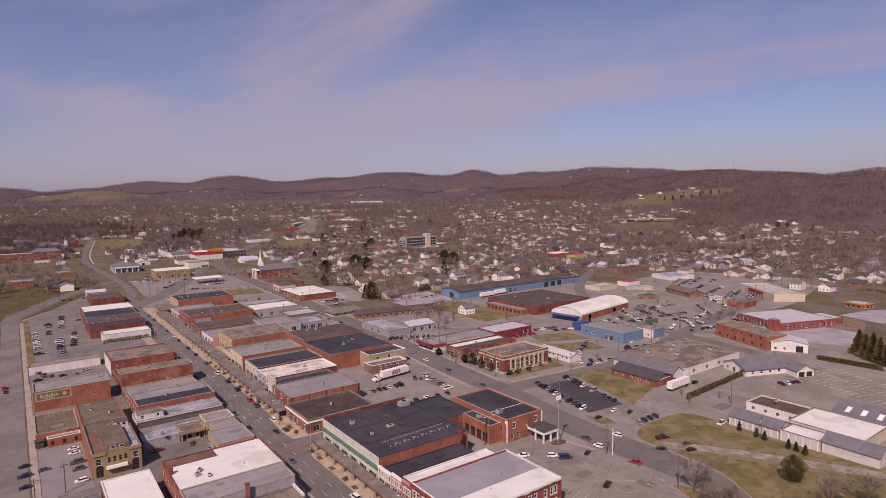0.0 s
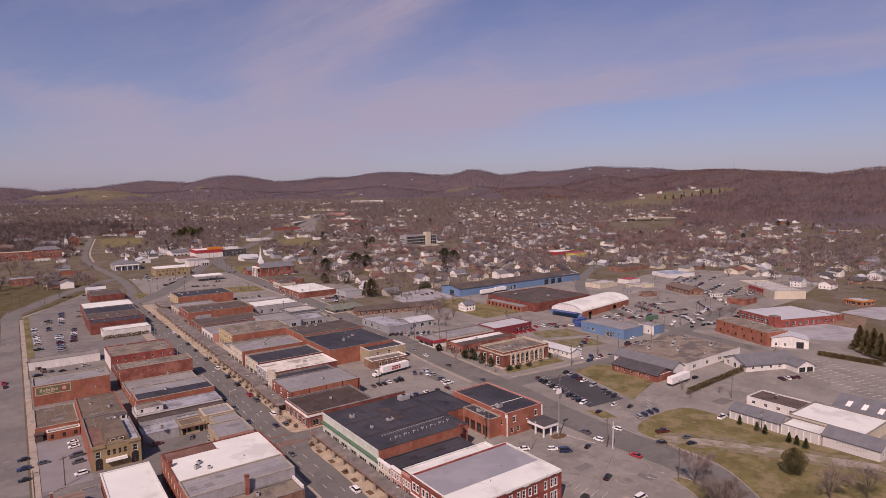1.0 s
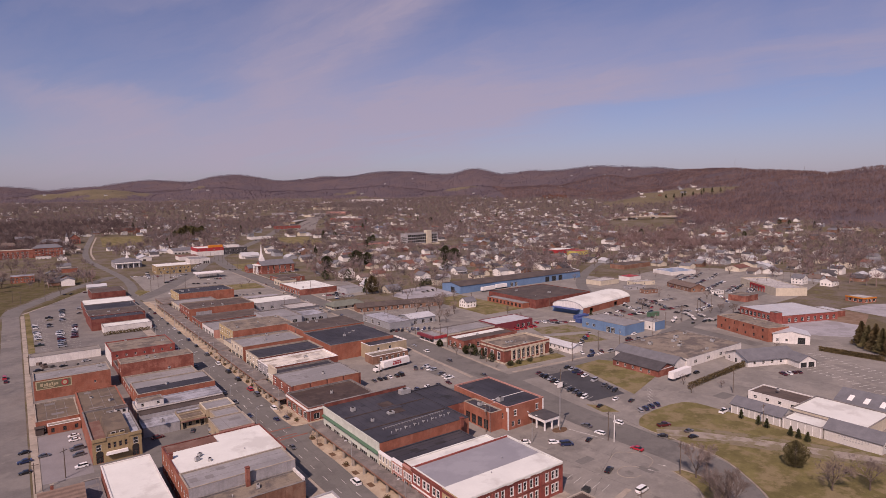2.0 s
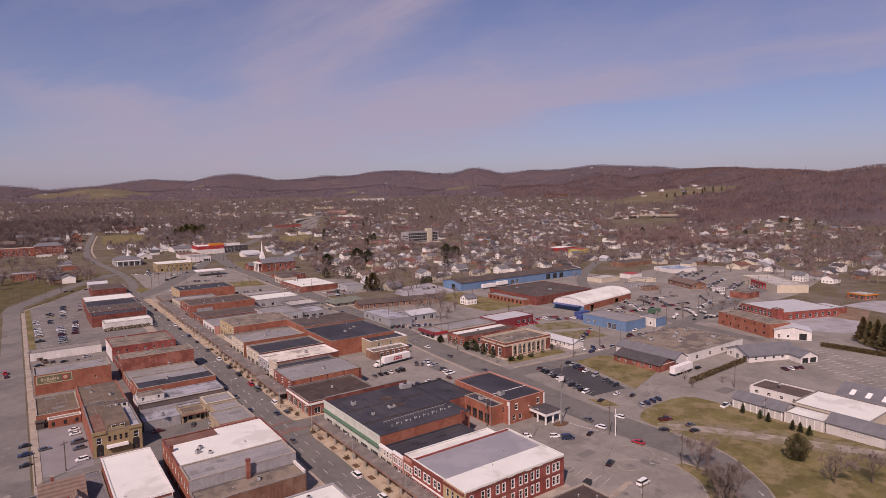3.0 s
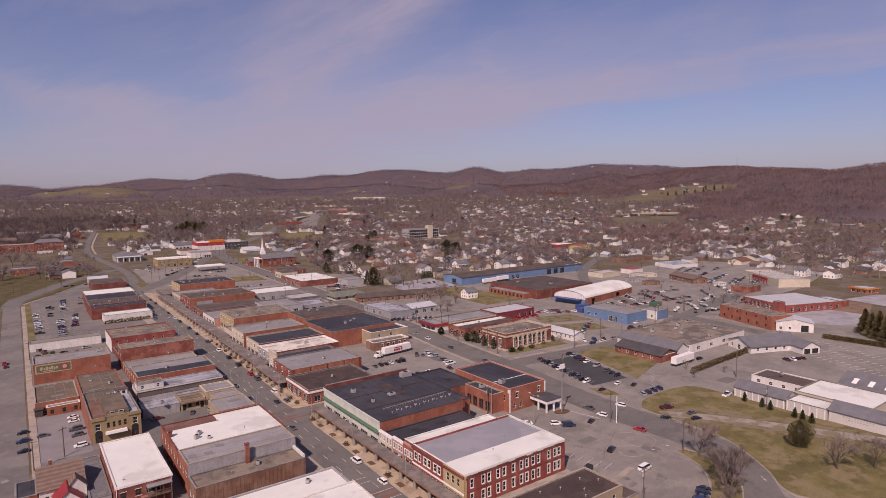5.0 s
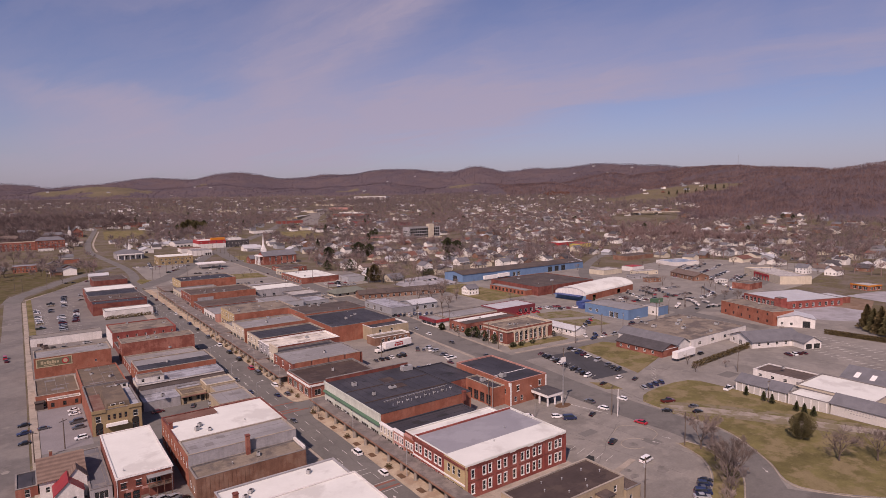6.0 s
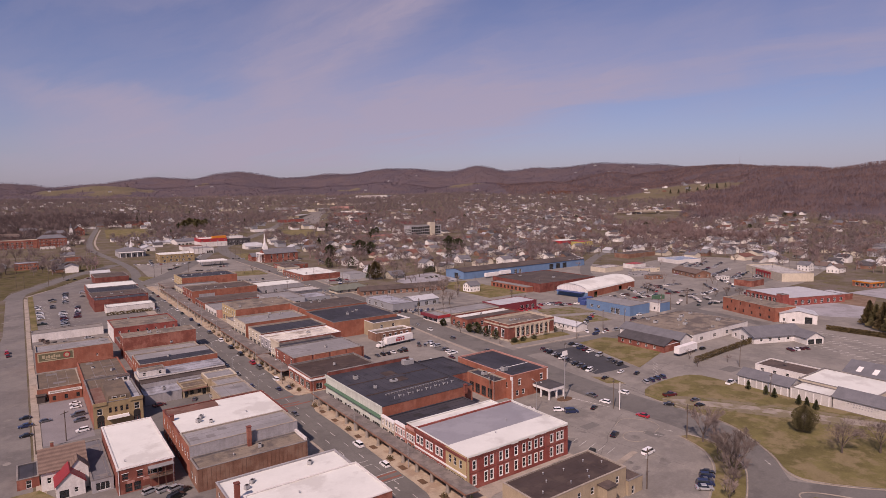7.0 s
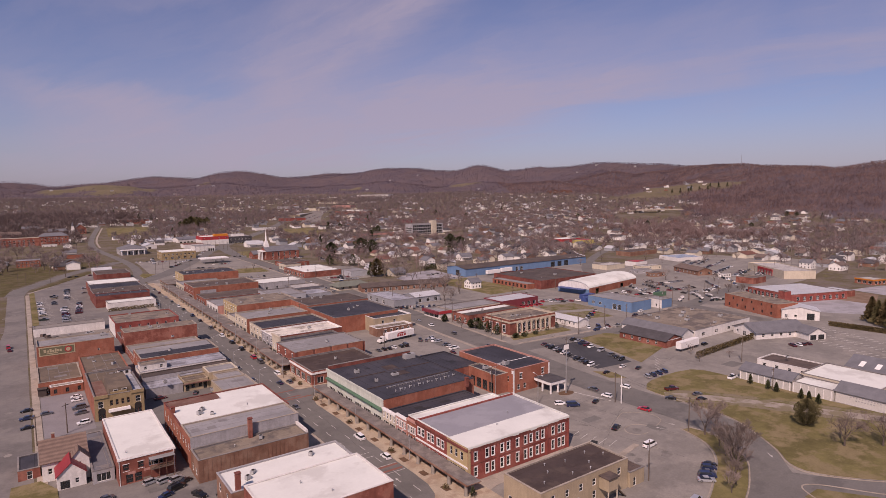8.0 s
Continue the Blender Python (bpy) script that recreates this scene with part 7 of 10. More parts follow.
def car_proto(shape, colour, near=2):
    key = (shape, colour, near)
    if key in CARS:
        return CARS[key]
    s, paint = SHAPES[shape], car_paint(colour)
    L, W = s["L"], s["W"]
    nice = shape.replace("_", " ")
    root = thing(shape, f"{colour} {nice} parked on the asphalt", "truck" if "truck" in shape else "car", pose(0, 0, -50))
    b = Mesh()

    def loft(prof, y_low, y_high, floor, mat):
        n = len(prof)
        zs = [p[1] for p in prof]
        lo, hi = floor, max(zs)
        for sgn in (-1, 1):
            top = [(x - L / 2, sgn * (y_low + (y_high - y_low) * (z - lo) / max(0.01, hi - lo)), z) for x, z in prof]
            bot = [(prof[0][0] - L / 2, sgn * y_low, floor), (prof[-1][0] - L / 2, sgn * y_low, floor)]
            pts = [bot[0]] + top + [bot[1]]
            b2 = pts if sgn < 0 else pts[::-1]
            b.face(b2[::-1], mat)
        for (xa, za), (xb, zb) in zip(prof, prof[1:]):
            ya = y_low + (y_high - y_low) * (za - lo) / max(0.01, hi - lo)
            yb = y_low + (y_high - y_low) * (zb - lo) / max(0.01, hi - lo)
            b.face([(xa - L / 2, -ya, za), (xb - L / 2, -yb, zb), (xb - L / 2, yb, zb), (xa - L / 2, ya, za)], mat)
        for x, z in (prof[0], prof[-1]):
            b.face([(x - L / 2, -y_low, floor), (x - L / 2, y_low, floor), (x - L / 2, y_low, z), (x - L / 2, -y_low, z)], mat)

    loft(s["body"], W / 2, W / 2 - 0.06, 0.28, paint)
    if near == 0:
        for x in (0.17 * L, 0.82 * L):
            for sg in (-1, 1):
                y = sg * (W / 2 - 0.1)
                b.tube((x - L / 2, y - 0.11, 0.33), (x - L / 2, y + 0.11, 0.33), 0.33, 0.33, TYRE, 8)
    if shape == "pickup_truck":
        b.box(L * 0.64 - L / 2, L - 0.1 - L / 2, -W / 2 + 0.16, W / 2 - 0.16, 1.08, 1.16, TYRE)
    (x1, z1), (x2, z2) = s["cab"][1], s["cab"][2]
    top_panel = Mesh() if near == 2 else b
    top_panel.box(x1 - 0.05 - L / 2, x2 + 0.05 - L / 2, -W / 2 + 0.25, W / 2 - 0.25, min(z1, z2) - 0.03, max(z1, z2) + 0.05, paint, top=0.06)
    b.make("body", root)
    if near == 2:
        top_panel.make("roof", root)
    b = Mesh()
    loft(s["cab"], W / 2 - 0.08, W / 2 - 0.28, s["cab"][0][1] - 0.02, CAR_GLASS)
    b.make("window", root)
    for x in (0.17 * L, 0.82 * L) if near else ():
        for sg in (-1, 1):
            y = sg * (W / 2 - 0.1)
            wh = Mesh().tube((x - L / 2, y - 0.11, 0.33), (x - L / 2, y + 0.11, 0.33), 0.33, 0.33, TYRE, 12)
            wh.tube((x - L / 2, y + sg * 0.10, 0.33), (x - L / 2, y + sg * 0.125, 0.33), 0.2, 0.19, RIM, 8).make("wheel", root)
    for sg in (-1, 1) if near == 2 else ():
        y = sg * (W / 2 - 0.32)
        Mesh().box(-L / 2 - 0.015, -L / 2 + 0.06, y - 0.18, y + 0.18, 0.56, 0.70, LAMP_WHITE).make("headlight", root)
        Mesh().box(L / 2 - 0.06, L / 2 + 0.015, y - 0.15, y + 0.15, 0.62, 0.78, LAMP_RED).make("tail_light", root)
    CARS[key] = root
    return root


def car(shape, colour, x, y, heading, z=0.05, group=""):
    """heading: degrees from the world's x axis in which its bonnet points."""
    p = car_proto(shape, colour, 2 if y < 235 and x < 195 else 1 if y < 270 and x < 270 else 0)
    first = not p.get("used")
    m = pose(x, y, z, 0, 0, heading + 180) @ Matrix.Scale(0.85, 4)
    if first:
        p["used"] = 1
        p.matrix_basis = m
        ob = p
    else:
        ob = copy_thing(p, m)
    if group:
        ob["group"] = group
    return ob


RND = random.Random(7)
COL = ["white", "white", "silver", "silver", "black", "black", "grey", "grey", "blue", "red", "maroon", "tan", "green", "white"]
SHP = ["sedan", "sedan", "sport_utility_car", "sport_utility_car", "pickup_truck", "van", "hatchback"]


def car_row(x0, y0, x1, y1, n, heading, fill=0.85, group="parked cars", z=0.05, cols=None):
    for k in range(n):
        t = k / max(1, n - 1)
        if RND.random() < fill:
            car(RND.choice(SHP), RND.choice(cols or COL), x0 + (x1 - x0) * t + RND.uniform(-.25, .25), y0 + (y1 - y0) * t + RND.uniform(-.25, .25), heading + RND.choice((0, 180)) + RND.uniform(-3, 3), z, group)


car("sedan", "red", 153.5, 110.5, 100)
car("sedan", "black", 135, 106.5, 20)
car("sport_utility_car", "white", 72.9, 144.6, 90)
car("sport_utility_car", "white", 72.7, 129.6, 90)
car("van", "white", 132.5, 93.5, 5)
car("sedan", "white", 129, 135.5, 150)
car("sport_utility_car", "white", 136.4, 129.6, -30)
car("van", "blue", 138.6, 126.2, -28)
car("sedan", "black", 147, 124.2, 20)
car("sedan", "grey", 155.5, 132.5, 95)
car("sport_utility_car", "white", 154, 125.5, 100)
car("sport_utility_car", "white", 166.3, 127.5, 95)
car("pickup_truck", "maroon", 176.5, 116.5, -20, 0.14)
car("sedan", "black", 168.5, 111.5, 130, 0.14)
car("sedan", "grey", 178.8, 108.5, -15, 0.14)
car("sedan", "black", 175.6, 105.0, -15, 0.14)
car("sport_utility_car", "silver", 116, 70, 10)
for k, c_ in enumerate(("silver", "blue", "grey", "blue", "black")):
    car("sport_utility_car" if k % 2 else "sedan", c_, 126.6 + 2.0 * k, 73.9 + 1.0 * k, -42, 0.05, "cars by the kerb")
for y_, c_ in ((226.8, "black"), (218.6, "blue"), (209.6, "black")):
    car("sedan", c_, -2.5, y_, 185, 0.09, "cars along the side street")
car("sedan", "grey", 2.6, 220.2, 5)
for k, (y_, c_) in enumerate(((233.1, "white"), (228.8, "white"), (220, "grey"), (214.2, "grey"), (204.2, "white"))):
    car("sport_utility_car" if k > 1 else "sedan", c_, 11.4, y_, 186, 0.05, "cars in the yard")
car("van", "red", -8.4, 329, 92, 0.06)
car("sedan", "maroon", -7.9, 322.5, 92, 0.06)
car("sedan", "grey", 45.2, 212.6, 70, 0.06, "cars in the court")
car("sedan", "maroon", 34.2, 213.6, 10, 0.06, "cars in the court")
for x_, y_ in ((4.5, 334), (14.6, 336), (24.5, 339.5)):
    car("sedan", "black" if x_ < 20 else "silver", x_, y_, 20, 0.05, "cars in the cluttered yard")
for x_ in (30.5, 35.2):
    car("sedan", "black", x_, 588, 30, 0.05, "cars beside the slanting road")
car_row(11.5, 149, 12.5, 160, 2, 10, 1.0, "cars behind the depot", cols=["black", "grey"])
car_row(20, 140, 28, 147, 4, 25, 1.0, "cars behind the depot", cols=["blue", "silver", "black"])
car_row(21.2, 151, 26.5, 149, 3, 20, 1.0, "cars behind the depot", cols=["black", "silver", "grey"])
car_row(29, 138, 33, 134, 2, 110, 1.0, "cars behind the depot", cols=["black"])
# the dark car park
LOT_COL = ["black", "grey", "black", "blue", "white", "silver", "maroon"]
car_row(176.8, 152, 185.5, 186, 12, 10, 0.9, "cars in the car park", 0.08, LOT_COL)
car_row(193, 150, 202, 184, 11, 10, 0.9, "cars in the car park", 0.08, LOT_COL)
for k, c_ in enumerate(("silver", "blue", "blue", "blue")):
    car("sport_utility_car", c_, 182 + 3.4 * k, 130.1, 62, 0.05, "cars by the lawn")
car("sedan", "black", 188.3, 138.6, 15)
car("sedan", "white", 185, 143.4, 10)
car("sedan", "black", 174.2, 142.2, 10)
car("sedan", "blue", 72.1, 204.8, 95, 0.09)
car("sport_utility_car", "red", 75.2, 244, 90, 0.09)
# yard behind the north shops
car_row(119, 222, 136, 222, 7, 85, 0.9, "cars behind the shops", cols=["white", "silver", "white", "grey", "red", "black"])
car_row(138, 226, 138, 242, 4, 0, 0.8, "cars behind the shops", cols=["white", "silver", "white", "grey", "red", "black"])
car_row(146, 226, 150, 222, 3, 60, 1, "cars behind the shops", cols=["white", "silver", "white", "grey", "red", "black"])
car_row(150, 205, 152, 226, 7, 5, 0.8, "cars behind the shops", cols=["white", "silver", "white", "grey", "red", "black"])
# main street kerbs
for k in range(15):
    y = 200 + k * 19 + RND.uniform(-4, 4)
    car(RND.choice(SHP), RND.choice(COL), 75.3, y, 90, 0.09, "cars along the main street")
for k in range(14):
    car(RND.choice(SHP), RND.choice(COL), 65.4, 210 + k * 20 + RND.uniform(-5, 5), 270, 0.09, "cars along the main street")
car("sedan", "grey", 67.6, 178, 270, 0.09)
# west car park
for x0_, y0_, x1_, y1_, n_, f_ in ((6.8, 392, 6.4, 456, 14, 0.75), (17, 381, 17.8, 424, 9, 0.85), (24.2, 403, 27, 440, 8, 0.95), (21.5, 462, 24, 510, 9, 0.7), (33, 486, 35, 512, 4, 0.8), (14, 446, 15, 480, 5, 0.5)):
    car_row(x0_, y0_, x1_, y1_, n_, 5, f_, "cars in the west car park")
# second street and beyond
for k in range(16):
    y = 200 + k * 22
    car(RND.choice(SHP), RND.choice(COL), 163.5 + 0.055 * (y - 180), y + RND.uniform(-5, 5), 87, 0.1, "cars along the second street")
car_row(260, 199, 300, 190, 8, 0, 0.8, "cars by the depot")
car_row(300, 222, 318, 260, 10, 20, 0.7, "cars in the yard lot")
car_row(325, 225, 345, 262, 10, 20, 0.7, "cars in the yard lot")
car_row(355, 230, 372, 268, 10, 20, 0.6, "cars in the yard lot")
car_row(232, 205, 262, 222, 6, 60, 0.7, "cars by the depot")
car_row(352, 190, 400, 205, 10, 95, 0.8, "cars by the avenue")
car_row(248, 264, 262, 258, 4, 80, 1, "cars by the depot", cols=["red", "maroon", "white"])
car_row(268, 119, 276, 116, 4, 60, 1.0, "cars by the clinic", cols=["black", "maroon", "white", "maroon"])
car("sedan", "red", 300, 127, 20)
car("pickup_truck", "white", 205, 111, 5)
car_row(160, 700, 182, 760, 7, 20, 0.8, "cars by the market")
car_row(110, 600, 125, 625, 6, 20, 0.8, "cars by the market")

# ---- trees and planting ----
TREES = {}


def bare_tree(seed, height, spread, depth=5):
    """Trunk and limbs as tapered tubes, ending in fine twigs."""
    key = (seed, height, spread)
    if key in TREES:
        return TREES[key]
    r = random.Random(seed)
    trunk, crown = Mesh(), Mesh()
    fork = height * r.uniform(0.16, 0.26)
    rad = height * 0.018
    trunk.tube((0, 0, -0.1), (0, 0, fork), rad * 1.35, rad, BARK, 7)

    def grow(p, d, length, rr, lvl):
        q = p + d * length
        if lvl >= depth - 1:
            e = d.orthogonal().normalized() * max(0.013, rr)
            k = len(crown.v)
            crown.face([p - e, p + e, q], TWIG)
        else:
            crown.tube(p, q, rr, rr * 0.62, BARK if lvl < 2 else TWIG, 4 if lvl < 2 else 3, False)
        if lvl >= depth:
            return
        for c in range(r.randint(3, 4) if lvl < depth - 1 else 4):
            t = r.uniform(0.45, 1.0)
            nd = (d + Vector((r.gauss(0, spread), r.gauss(0, spread), r.gauss(0.12, spread * 0.6)))).normalized()
            grow(p + d * length * t, nd, length * r.uniform(0.55, 0.78), rr * 0.55, lvl + 1)

    for c in range(4):
        w = c * 1.6 + r.uniform(-.4, .4)
        d = Vector((math.cos(w) * 0.55, math.sin(w) * 0.55, 1)).normalized()
        grow(Vector((0, 0, fork * r.uniform(0.8, 1))), d, height * 0.3, rad * 0.7, 1)
    TREES[key] = (trunk.data("trunk"), crown.data("crown"))
    return TREES[key]


def tree(seed, x, y, height, spread=0.45, label="bare winter tree with fine grey-brown twigs", depth=5, z=0.03, group=""):
    t, c = bare_tree(seed, height, spread, depth)
    root = thing("bare_tree", label, "tree", pose(x, y, z, 0, 0, (seed * 73 + x * 11) % 360), group)
    put("trunk", t, root)
    put("crown", c, root)
    return root


tree(1, 151, 89, 12, 0.3, depth=7)
tree(2, 138, 72.5, 13.5, 0.28, depth=7)
tree(3, 141, 76, 12.0, 0.28, depth=7)
tree(4, 173, 63, 11, 0.5, depth=7)
tree(5, 181, 57, 11, 0.5, depth=7)
tree(6, 186, 47, 11, 0.45, depth=7)
tree(4, 158, 90, 6, 0.5, depth=7)


for k, (x_, y_, h_) in enumerate(((147, 82.5, 8), (135, 71.5, 9), (130.5, 69, 7), (139.5, 74.6, 8.5), (143, 78.5, 8), (126, 67.5, 6))):
    tree(7 + k % 3, x_, y_, h_, 0.3, depth=6, z=0.12)


def evergreen(x, y, height, width, label, name="evergreen_tree", seed=0, z=0.03, narrow=False, mat=None, n=420, leaf=0.05):
    r = random.Random(seed + int(x * 7 + y))
    root = thing(name, label, "tree", pose(x, y, z))
    Mesh().tube((0, 0, -.1), (0, 0, height * 0.5), height * 0.02 + 0.05, 0.04, BARK, 6).make("trunk", root)
    cm_ = Mesh()
    for k in range(n):
        t = r.random() ** 0.8
        zz = height * (0.06 + 0.92 * t)
        prof = (1 - t) ** 0.75 if narrow else (math.sin(math.pi * min(1, 0.12 + 0.88 * t)) ** 0.7 if width > height * 0.6 else (1 - t) ** 0.8)
        w = r.uniform(0, 6.283)
        rr = width / 2 * prof * (0.4 + 0.75 * r.random()) * (1 + 0.55 * noise.noise((math.cos(w) * 1.4 + x, math.sin(w) * 1.4 + y, zz * 0.45)))
        p = Vector((rr * math.cos(w), rr * math.sin(w), zz))
        s = height * leaf * r.uniform(0.6, 1.3)
        out = Vector((math.cos(w), math.sin(w), r.uniform(-.3, .7))).normalized()
        e = out.orthogonal().normalized()
        g = out.cross(e)
        for q in range(2):
            a = r.uniform(0, 6.28)
            f = (e * math.cos(a) + g * math.sin(a)) * s * 0.7
            cm_.face([p - out * s * 0.6 - f, p - out * s * 0.6 + f, p + out * s + f * 0.2], mat or CONIFER)
    cm_.make("crown", root)
    return root


evergreen(180, 75.5, 8.2, 5.6, "rounded olive evergreen on the lawn", n=8200, leaf=0.021, mat=OLIVE)
for x_, y_ in ((205, 104), (204, 97.5), (203.6, 94.5), (203, 86.5), (202.6, 84), (202.2, 81)):
    evergreen(x_ - 1.2, y_, 3.4, 1.7, "small clipped cone evergreen beside the white wing", "cone_shrub", narrow=True, z=0.12, n=700, leaf=0.06)
for k in range(5):
    evergreen(334 + 3.4 * k, 101 + 4.2 * k, 12 + k % 3, 7, "tall olive evergreen at the edge of the car park", n=3200, leaf=0.04, mat=OLIVE if k % 2 else HEDGE)


def fuzz(out, r, x, y, z, h, w, n, fine):
    """A bare crown seen from far: a stem and many thin twigs spreading through a rounded crown."""
    v, f = out
    q = len(v)
    t = h * 0.016 + 0.06
    v += [(x - t, y + t, z), (x + t, y - t, z), (x, y, z + h * 0.7)]
    f.append((q, q + 1, q + 2))
    cz, rz, rw = z + h * 0.6, h * 0.4, w * 0.5
    for i in range(n):
        u = r.uniform(-0.75, 1.0)
        a = r.uniform(0, 6.283)
        s = math.sqrt(1 - u * u)
        dx, dy, dz = s * math.cos(a), s * math.sin(a), u
        k0, k1 = r.uniform(0.05, 0.65), r.uniform(0.75, 1.08)
        c = r.uniform(0, 3.14)
        ww = fine * h * r.uniform(0.6, 1.4)
        ex, ey, ez = math.cos(c) * ww, math.sin(c) * ww, r.uniform(-.7, .7) * ww
        bx, by, bz = x + dx * k0 * rw, y + dy * k0 * rw, cz - rz * 0.25 + dz * k0 * rz
        q = len(v)
        v += [(bx - ex, by - ey, bz - ez), (bx + ex, by + ey, bz + ez), (x + dx * k1 * rw, y + dy * k1 * rw, cz + dz * k1 * rz)]
        f.append((q, q + 1, q + 2))


def woods(name, label, spots, mat, seed, n=9, size=(9, 16), fine=0.02, round_=(0.6, 0.95)):
    r = random.Random(seed)
    out = ([], [])
    for x, y in spots:
        h = r.uniform(*size)
        fuzz(out, r, x, y, terrain(x, y) - 0.3, h, h * r.uniform(*round_), n, fine)
    me = bpy.data.meshes.new(name)
    me.from_pydata(out[0], [], out[1])
    me.materials.append(mat)
    return tagged(new(name, me), label, "woods", kind="stuff")


def scatter(seed, count, a0, a1, b0, b1, test):
    r = random.Random(seed)
    got = []
    for k in range(count):
        a = a0 + (a1 - a0) * r.random()
        p = valley(a, b0 + (b1 - b0) * r.random())
        if test(p.x, p.y):
            got.append((p.x, p.y))
    return got


woods("hill_woods", "leafless brown woods on the valley hills", scatter(11, 58000, 1000, 2800, 250, 2100, forest), TWIG_HILL, 5, 13, (9, 14), 0.028)
RUST_AT = valley(2130, 415)
woods("rust_woods", "grove of oaks holding rust-brown leaves on the hill foot", scatter(13, 170, 2090, 2170, 370, 460, lambda x, y: (Vector((x, y)) - RUST_AT).length < 46), TWIG_RUST, 7, 16, (8, 13), 0.05)
woods("far_woods", "leafless brown woods on the distant ridges", scatter(12, 56000, 2400, 4700, -3900, 1500, forest), TWIG_FAR_HAZE, 6, 8, (7, 12), 0.065, (0.8, 1.2))

# ---- houses ----
HR = random.Random(21)
WALLS = [(HOUSE_WHITE, "white"), (SIDING_G, "grey"), (SIDING_C, "cream"), (HOUSE_WHITE, "white"), (BRICK_BR, "brown brick"), (HOUSE_WHITE, "white"), (HOUSE_WHITE, "white")]
ROOFS = [(SHINGLE_DARK, "dark"), (SHINGLE_DARK, "dark"), (SHINGLE_BROWN, "brown"), (SHINGLE_GREY, "grey"), (METAL_ROOF, "pale metal"), (SHINGLE_DARK, "dark"), (SHINGLE_BROWN, "brown"), (SHINGLE_GREY, "grey"), (SHINGLE_RED, "red")]


def house_proto(k):
    (wm_, wn), (rm_, rn) = WALLS[k % len(WALLS)], ROOFS[(k * 4 + k // 6) % len(ROOFS)]
    tall = 5.4 if k % 3 == 0 else 3.1
    w, d = 8 + (k * 3) % 5, 10 + (k * 2) % 5
    wins = {"s": row(2, 1.2, w - 1.2, 0.9, 1.0, 1.4), "w": row(2, 1.2, d - 1.2, 0.9, 1.0, 1.4)}
    if tall > 4:
        wins["s"] += row(2, 1.2, w - 1.2, 3.5, 1.0, 1.3)
        wins["w"] += row(2, 1.6, d - 1.6, 3.5, 1.0, 1.3)
    storeys = "two-storey" if tall > 4 else "single-storey"
    return gable("house", f"{storeys} {wn} house with {rn} gabled roof", "house", 0, 0, w, d, tall, 2.2 + 0.3 * (k % 3), wm_, rm_, along="x" if k % 2 else "y", wins=wins, chimney=k % 4 == 0, group="houses of the town", porch=(1, w - 2) if k % 3 == 1 else None)


def free(x, y, gap):
    return not any(a - gap < x < b + gap and c - gap < y < d + gap for a, b, c, d in TAKEN)


ROADS_CLEAR = [(-26, 5, 0, 560), (66, 108, 400, 1030), (66, 180, 1010, 1240), (150, 215, 0, 640), (238, 296, 360, 434), (340, 425, 850, 1030), (476, 600, 690, 760), (555, 605, 480, 566)]
AVENUE = [(310, 150), (330, 250), (390, 340), (490, 415), (600, 470), (720, 520)]


def near_line(x, y, pts, gap):
    p = Vector((x, y))
    for a, b in zip(pts, pts[1:]):
        a, b = Vector(a), Vector(b)
        k = min(1, max(0, (p - a).dot(b - a) / (b - a).length_squared))
        if (a + (b - a) * k - p).length < gap:
            return True
    return False


def residential(x, y):
    p = Vector((x, y))
    a, b = p.dot(AHEAD), p.dot(ASIDE)
    if not free(x, y, 7) or any(q < x < r and s < y < t for q, r, s, t in ROADS_CLEAR):
        return False
    if forest(x, y) or pasture(x, y) or near_line(x, y, AVENUE, 9):
        return False
    if (-40 < x < 240 and y < 640) or (60 < x < 285 and 620 < y < 880) or (-75 < x < 66 and 740 < y < 960):      # shops and lots
        return False
    if (x < 560 and y < 410 and x > -40) or (x < 560 and 190 < y < 372):
        return False
    # the valley road with its stores and lots
    if near_line(x, y, [(190, 640), (290, 930), (420, 1150)], 22) or near_line(x, y, [(450, 1080), (520, 1230), (640, 1450), (720, 1600)], 36):
        return False
    if near_line(x, y, [(970, 700), (1040, 760), (1140, 740)], 60):       # the cutting below the bridge
        return False
    return a > 250


def scatter_houses():
    spots = []
    for i in range(-66, 104):
        for j in range(0, 104):
            if j % 3 == 2:
                continue
            x = i * 21 + HR.uniform(-4, 4)
            y = 60 + j * 25 + HR.uniform(-5, 5)
            p = Vector((x, y))
            a, b = p.dot(AHEAD), p.dot(ASIDE)
            if a > 2500 or (a > 1400 and HR.random() < 0.45 + 0.3 * smooth(a, 1500, 1900)) or abs(b) > 0.80 * a + 60 or not residential(x, y):
                continue
            near_ = smooth(a, 600, 1300)
            if HR.random() < (0.12 if b > 0.05 * a and a < 1000 else 0.30) + 0.22 * near_ or noise.noise((x / 130, y / 130, 5.0)) < -0.42 + 0.30 * near_:
                continue
            spots.append((a, x, y, HR.choice((0, 90, 180, 270)) + HR.uniform(-4, 4)))
    return sorted(spots)


